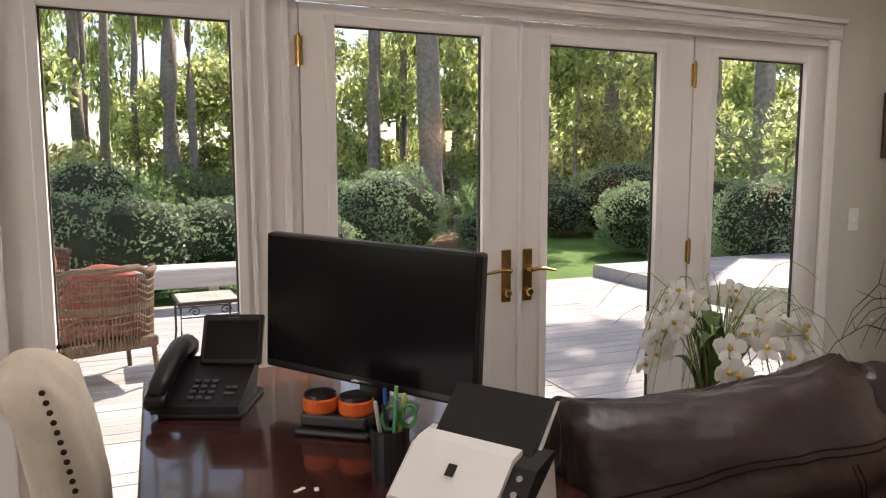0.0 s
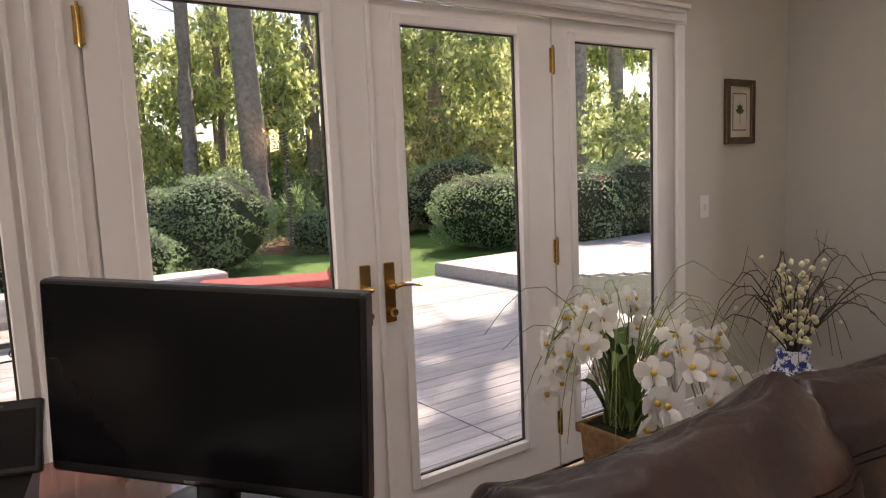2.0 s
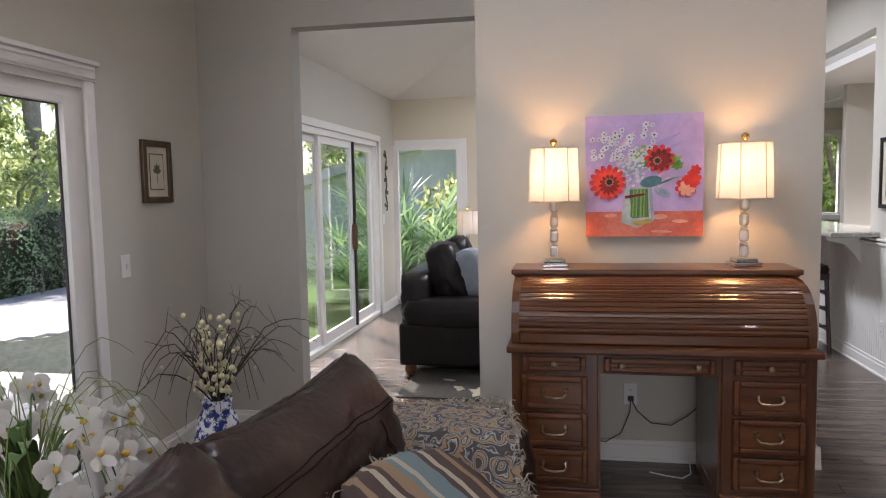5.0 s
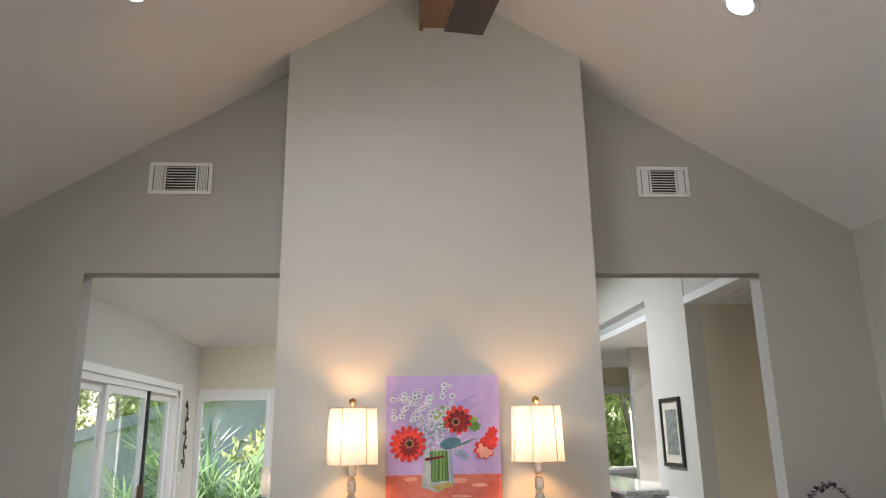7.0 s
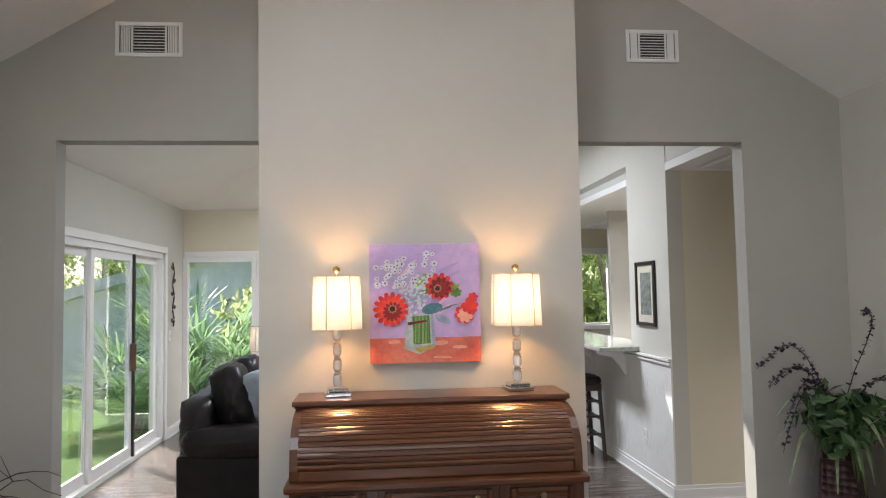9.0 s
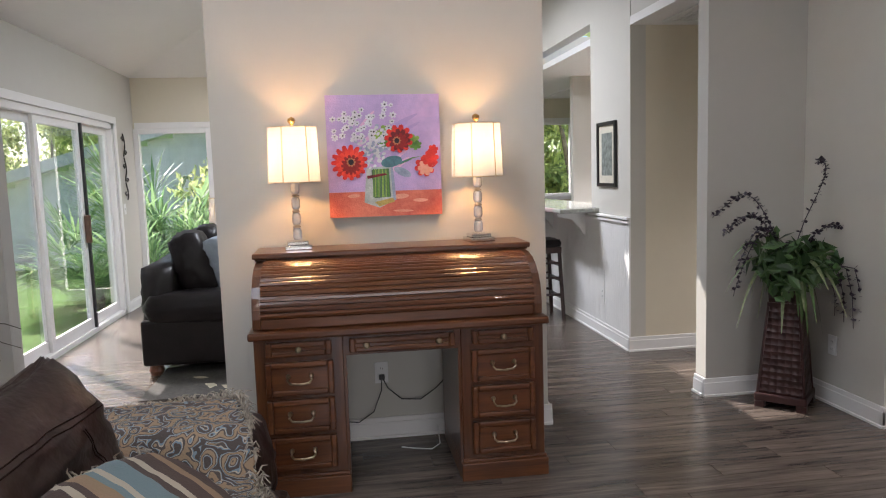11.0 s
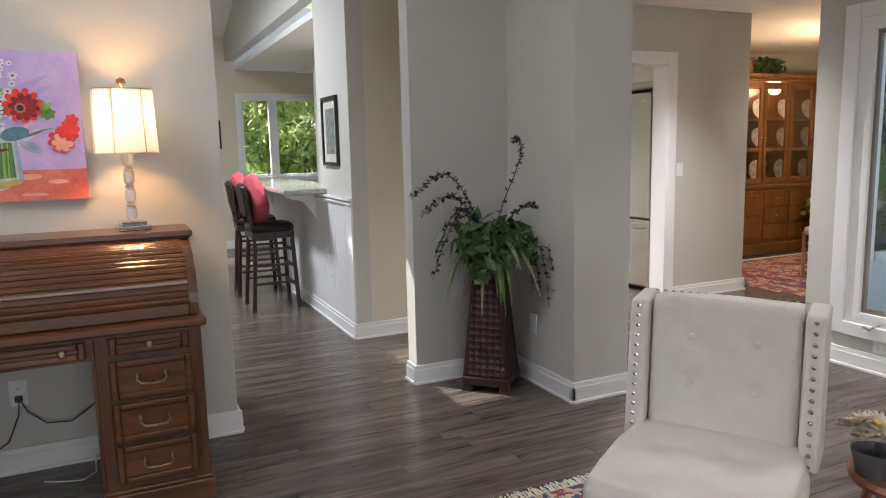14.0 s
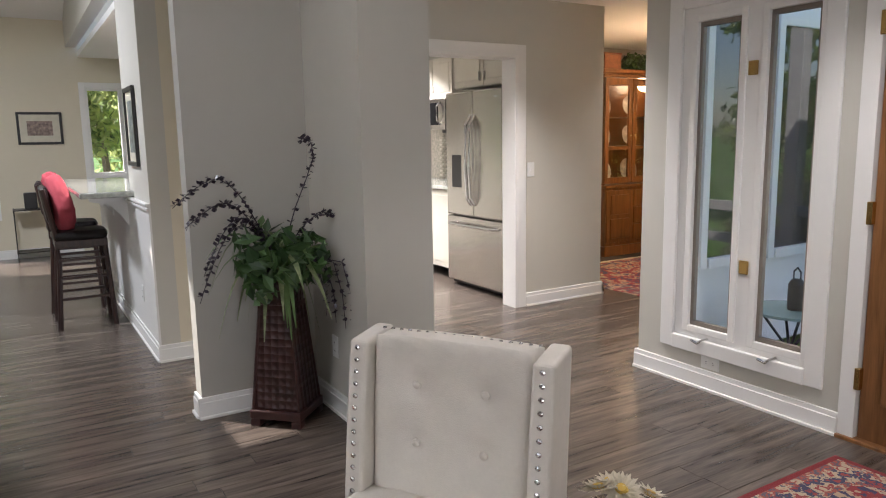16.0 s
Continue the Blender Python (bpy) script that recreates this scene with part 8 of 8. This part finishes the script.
for k in range(4):
    a, b = HY[k + 1] + 0.006, HY[k] - 0.006
    d = part("glass_door", boxes((0.03, 0.058, a, a + 0.055, 0.85, 2.05), (0.03, 0.058, b - 0.055, b, 0.85, 2.05), (0.03, 0.058, a + 0.055, b - 0.055, 1.97, 2.05), (0.03, 0.058, a + 0.055, b - 0.055, 0.85, 0.92), (0.03, 0.058, a + 0.055, b - 0.055, 1.24, 1.28), bevel=0.004), PINE, hu)
    part("pane", boxes((0.042, 0.046, a + 0.055, b - 0.055, 0.92, 1.97)), GLASS, d).visible_shadow = False
    part("knob", lathe(bmesh.new(), [(0.006, 0), (0.012, 0.015), (0.006, 0.02)], 10, (0.03, a + 0.03 if k % 2 == 0 else b - 0.03, 1.4), pose(0, 0, 0, 0, -90)), ANTIQUE, d)
    if k in (0, 3):
        dd = part("panel_door", boxes((-0.016, -0.001, a, b, 0.16, 0.77), bevel=0.004), PINE, hu)
        for z0, z1 in ((0.21, 0.44), (0.49, 0.72)):
            part("door_panel", boxes((-0.026, -0.016, a + 0.06, b - 0.06, z0, z1), bevel=0.008), PINE, dd)
    else:
        for z in (0.17, 0.375, 0.58):
            dd = part("drawer", boxes((-0.018, -0.001, a, b, z, z + 0.185), bevel=0.006), PINE, hu)
            part("knob", lathe(bmesh.new(), [(0.006, 0), (0.013, 0.015), (0.006, 0.02)], 10, (-0.018, (a + b) / 2, z + 0.09), pose(0, 0, 0, 0, -90)), ANTIQUE, dd)
for z in (1.26, 1.61):
    part("shelf", boxes((0.07, 0.40, Y1 + 0.04, -0.04, z, z + 0.018)), PINE, hu)
CHINA = material("white_china", (0.74, 0.72, 0.66), 0.15, vary=0.08, scale=18, dark=(0.42, 0.38, 0.34))
for k in range(4):
    for z in (0.84, 1.278, 1.628):
        yc = (HY[k] + HY[k + 1]) / 2
        r = 0.12 if z > 1 else 0.14
        pl = thing("plate", "white patterned china plate standing in the hutch", "plate", (7.2 + 0.31, -6.38 + yc, z + r + 0.004), 0, "plates in the hutch")
        part("dish", moved(lathe(bmesh.new(), [(r * 0.55, 0.0), (r * 0.6, 0.006), (r, 0.018), (r, 0.022), (r * 0.55, 0.008)], 26), pose(0, 0, 0, 0, -78)), CHINA, pl)
cl = new("hutch_light", bpy.data.lights.new("hutch_light", "POINT"))
cl.data.energy, cl.data.color, cl.data.shadow_soft_size = 3.5, (1.0, 0.72, 0.42), 0.08
cl.location = (7.42, -7.2, 2.0)
bx = thing("wooden_box", "red-brown wooden box on top of the hutch", "box", (7.4, -6.56, 2.15))
part("box", boxes((-0.1, 0.1, -0.13, 0.13, 0, 0.17), bevel=0.006), CHERRY, bx)
part("lid", boxes((-0.105, 0.105, -0.135, 0.135, 0.17, 0.19), bevel=0.005), CHERRY, bx)
gp2 = thing("trailing_plant", "dark green artificial foliage on the hutch", "plant", (7.42, -7.05, 2.15))
ob = new("foliage", leaves("foliage", [(0, 0, 0.10, 0.14, 0.24, 0.11)], 600, 0.035, IVY, 55, 0.9))
ob.parent = gp2
chn = thing("dining_chair", "cane-backed wooden dining chair beside the red rug", "chair", (5.72, -6.1, 0.012), 75)
TANW = wood("tan_wood", (0.36, 0.23, 0.12), (0.22, 0.13, 0.06), 0.4, 2)
part("seat", moved(cushion(0.22, 0.21, 0.045, 0.3, 0.003, 1), Matrix.Translation((0, 0, 0.46))), CREAMC, chn, "", True)
for x in (-0.19, 0.19):
    part("leg", tube(bmesh.new(), [(x, -0.18, 0), (x, -0.18, 0.44)], 0.02, 8), TANW, chn)
    part("leg", tube(bmesh.new(), [(x, 0.24, 0), (x, 0.19, 0.45), (x * 0.97, 0.26, 1.05)], 0.02, 8), TANW, chn)
part("backrest", boxes((-0.18, 0.18, 0.22, 0.235, 0.58, 1.0), bevel=0.004), material("cane", (0.42, 0.30, 0.16), 0.7, vary=0.3, scale=60, bump=0.5, bump_scale=200), chn)
part("top_rail", tube(bmesh.new(), [(-0.185, 0.26, 1.03), (0, 0.27, 1.08), (0.185, 0.26, 1.03)], 0.024, 8), TANW, chn)
# chandelier added out of view, for the dining room's warm glow
ch = thing("chandelier", "small lit chandelier added out of view to light the dining room", "lamp", (5.9, -6.7, 0))
part("rod", tube(bmesh.new(), [(0, 0, 2.483), (0, 0, 2.05)], 0.008, 8), BRASS, ch)
for k in range(5):
    a = 1.2566 * k
    arm = part("arm", tube(bmesh.new(), [(0, 0, 2.06), (0.12 * math.cos(a), 0.12 * math.sin(a), 2.0), (0.22 * math.cos(a), 0.22 * math.sin(a), 2.06)], 0.007, 6), BRASS, ch)
    part("bulb", lathe(bmesh.new(), [(0.012, 2.06), (0.018, 2.10), (0.006, 2.14)], 10, (0.22 * math.cos(a), 0.22 * math.sin(a), 0)), BULB, arm)
dl = new("chandelier_light", bpy.data.lights.new("chandelier_light", "POINT"))
dl.data.energy, dl.data.color, dl.data.shadow_soft_size = 55, (1.0, 0.66, 0.36), 0.2
dl.location = (5.9, -6.7, 1.92)

# porch outside the casement window
porch = structure("porch_floor", boxes((-1, 4.04, -6.4, FY - 0.17, -0.2, -0.1)), material("porch_concrete", (0.42, 0.42, 0.41), 0.8, vary=0.08, scale=3), "pale grey porch floor")
DARKGLASS = material("dark_window_glass", (0.012, 0.014, 0.014), 0.02, vary=0.05, scale=2, spec=0.9)
for name, x, y0, y1 in (("window_7", 4.012, -4.62, -4.02), ("window_8", 4.012, -5.50, -4.68)):
    pw = thing(name, "white-framed porch window that mirrors the garden", "", (x, 0, 0), 0, "", "structure")
    part("window_frame", boxes((-0.03, 0.0, y0, y0 + 0.06, 0.60, 2.12), (-0.03, 0.0, y1 - 0.06, y1, 0.60, 2.12), (-0.03, 0.0, y0 + 0.06, y1 - 0.06, 2.06, 2.12), (-0.045, 0.0, y0 + 0.06, y1 - 0.06, 0.60, 0.66), bevel=0.004), TRIM, pw)
    part("pane", boxes((-0.012, -0.004, y0 + 0.06, y1 - 0.06, 0.66, 2.06)), DARKGLASS, pw, "dark reflecting pane")
for k in range(3):
    x = 0.2 + 1.5 * k
    rl = thing("porch_post", "white square porch post", "post", (x, -6.2, -0.1), 0, "porch posts")
    part("shaft", boxes((-0.06, 0.06, -0.06, 0.06, 0, 2.7), bevel=0.006), TRIM, rl)
rl = thing("porch_rail", "white wooden porch rail", "rail", (0, -6.2, -0.1))
for z in (0.2, 0.5, 0.8):
    part("rail_bar", boxes((-1, 3.9, -0.025, 0.025, z, z + 0.09), bevel=0.005), TRIM, rl)
bt2 = thing("bistro_table", "small round glass bistro table on the porch", "table", (3.60, -4.36, -0.1))
bt2.scale = (0.85, 0.85, 0.85)
part("tabletop", lathe(bmesh.new(), [(0.27, 0.55), (0.28, 0.555), (0.28, 0.57), (0.26, 0.572)], 32), material("green_tabletop", (0.25, 0.36, 0.33), 0.1), bt2)
for k in range(4):
    a = 0.8 + 1.57 * k
    part("leg", tube(bmesh.new(), [(0.2 * math.cos(a), 0.2 * math.sin(a), 0.55), (-0.2 * math.cos(a), -0.2 * math.sin(a), 0)], 0.01, 6), IRON, bt2)
jug = thing("lantern", "dark metal lantern with a loop on the bistro table", "lantern", (3.58, -4.36, 0.386))
jug.scale = (0.7, 0.7, 0.75)
part("body", lathe(bmesh.new(), [(0.06, 0), (0.065, 0.02), (0.065, 0.2), (0.04, 0.24)], 20), IRON, jug)
part("loop", tube(bmesh.new(), [(-0.03, 0, 0.24), (-0.03, 0, 0.30), (0, 0, 0.33), (0.03, 0, 0.30), (0.03, 0, 0.24)], 0.008, 6), IRON, jug)
shrub("bush", "green bushes beyond the porch rail", (4.3, -7.3, -0.5), [(0, 0, 0.8, 1.0, 0.8, 0.9), (1.6, -0.6, 0.9, 1.2, 0.9, 1.0), (-1.8, -0.3, 0.7, 0.9, 0.8, 0.8)], 9000, 0.06, WOODLEAF, seed=61)
for k, (x, y) in enumerate(((2.2, -13), (5.5, -14), (8.5, -12.5), (-1, -14), (0.5, -17), (4, -18))):
    t = thing("garden_tree", "leafy tree in the front garden", "tree", (x, y, -0.55), 70 * k, "front garden trees")
    part("trunk", tube(bmesh.new(), [(0, 0, 0), (0.1, 0, 2.5), (0.2, 0.1, 5)], 0.13, 8, 0.04), BARK, t)
    ob = new("crown", wood_meshes[k % 4])
    ob.parent = t

for k in range(14):
    z = 0.02 + 0.17 * k
    for x, y0, y1 in ((4.038, -6.84, FY - 0.17),):
        ob = part("siding_board", prism(bmesh.new(), [(0, z), (-0.025, z), (-0.008, z + 0.17), (0, z + 0.17)], "y", y0, y1), TRIM, bpy.data.objects["wall_front"])
        ob.location.x = x

# ---- floor planks, laid along y; pieces share meshes ----
PW, floor_ob = 0.128, bpy.data.objects["floor"]


def plank_mesh(length):
    bm = boxes((0, PW - 0.0015, 0, length - 0.0015, -0.004, 0.004))
    top = [v for v in bm.verts if v.co.z > 0]
    for v in top:
        v.co.x += 0.001 if v.co.x < 0.05 else -0.001
        v.co.y += 0.001 if v.co.y < 0.1 else -0.001
    return to_mesh("plank", bm, PLANK)


lengths = [0.92, 1.07, 1.22, 1.37]
plank_meshes = [plank_mesh(l) for l in lengths]
rng = random.Random(5)
near, rest = 0, bmesh.new()
x = WEST + 0.01
while x < 11.4:
    y = FY + 0.003 if x < 4.2 else -5.2 - rng.random()
    first = rng.uniform(0.25, 1.0) if x < 4.2 else 1.0
    while y < N - 0.02:
        k = rng.randrange(4)
        l = min(lengths[k] * first, N - 0.004 - y)
        first = 1.0
        if 2.2 < x < 6.0 and -3.4 < y < 1.4 and l == lengths[k] and near < 300:
            ob = new("plank", plank_meshes[k])
            ob.matrix_world = Matrix.Translation((x, y, 0))
            ob.parent = floor_ob
            near += 1
        elif not (y < FY and x < 4.2):
            vs = [rest.verts.new((a, b, 0.004)) for a, b in ((x, y), (x + PW - 0.0015, y), (x + PW - 0.0015, y + l - 0.0015), (x, y + l - 0.0015))]
            lo = [rest.verts.new((v.co.x, v.co.y, -0.002)) for v in vs]
            rest.faces.new(vs)
            for i in range(4):
                rest.faces.new((lo[i], lo[(i + 1) % 4], vs[(i + 1) % 4], vs[i]))
        y += l
    x += PW
far = part("far_planks", rest, PLANK, floor_ob)
tagged(far, "", "", "", "stuff")
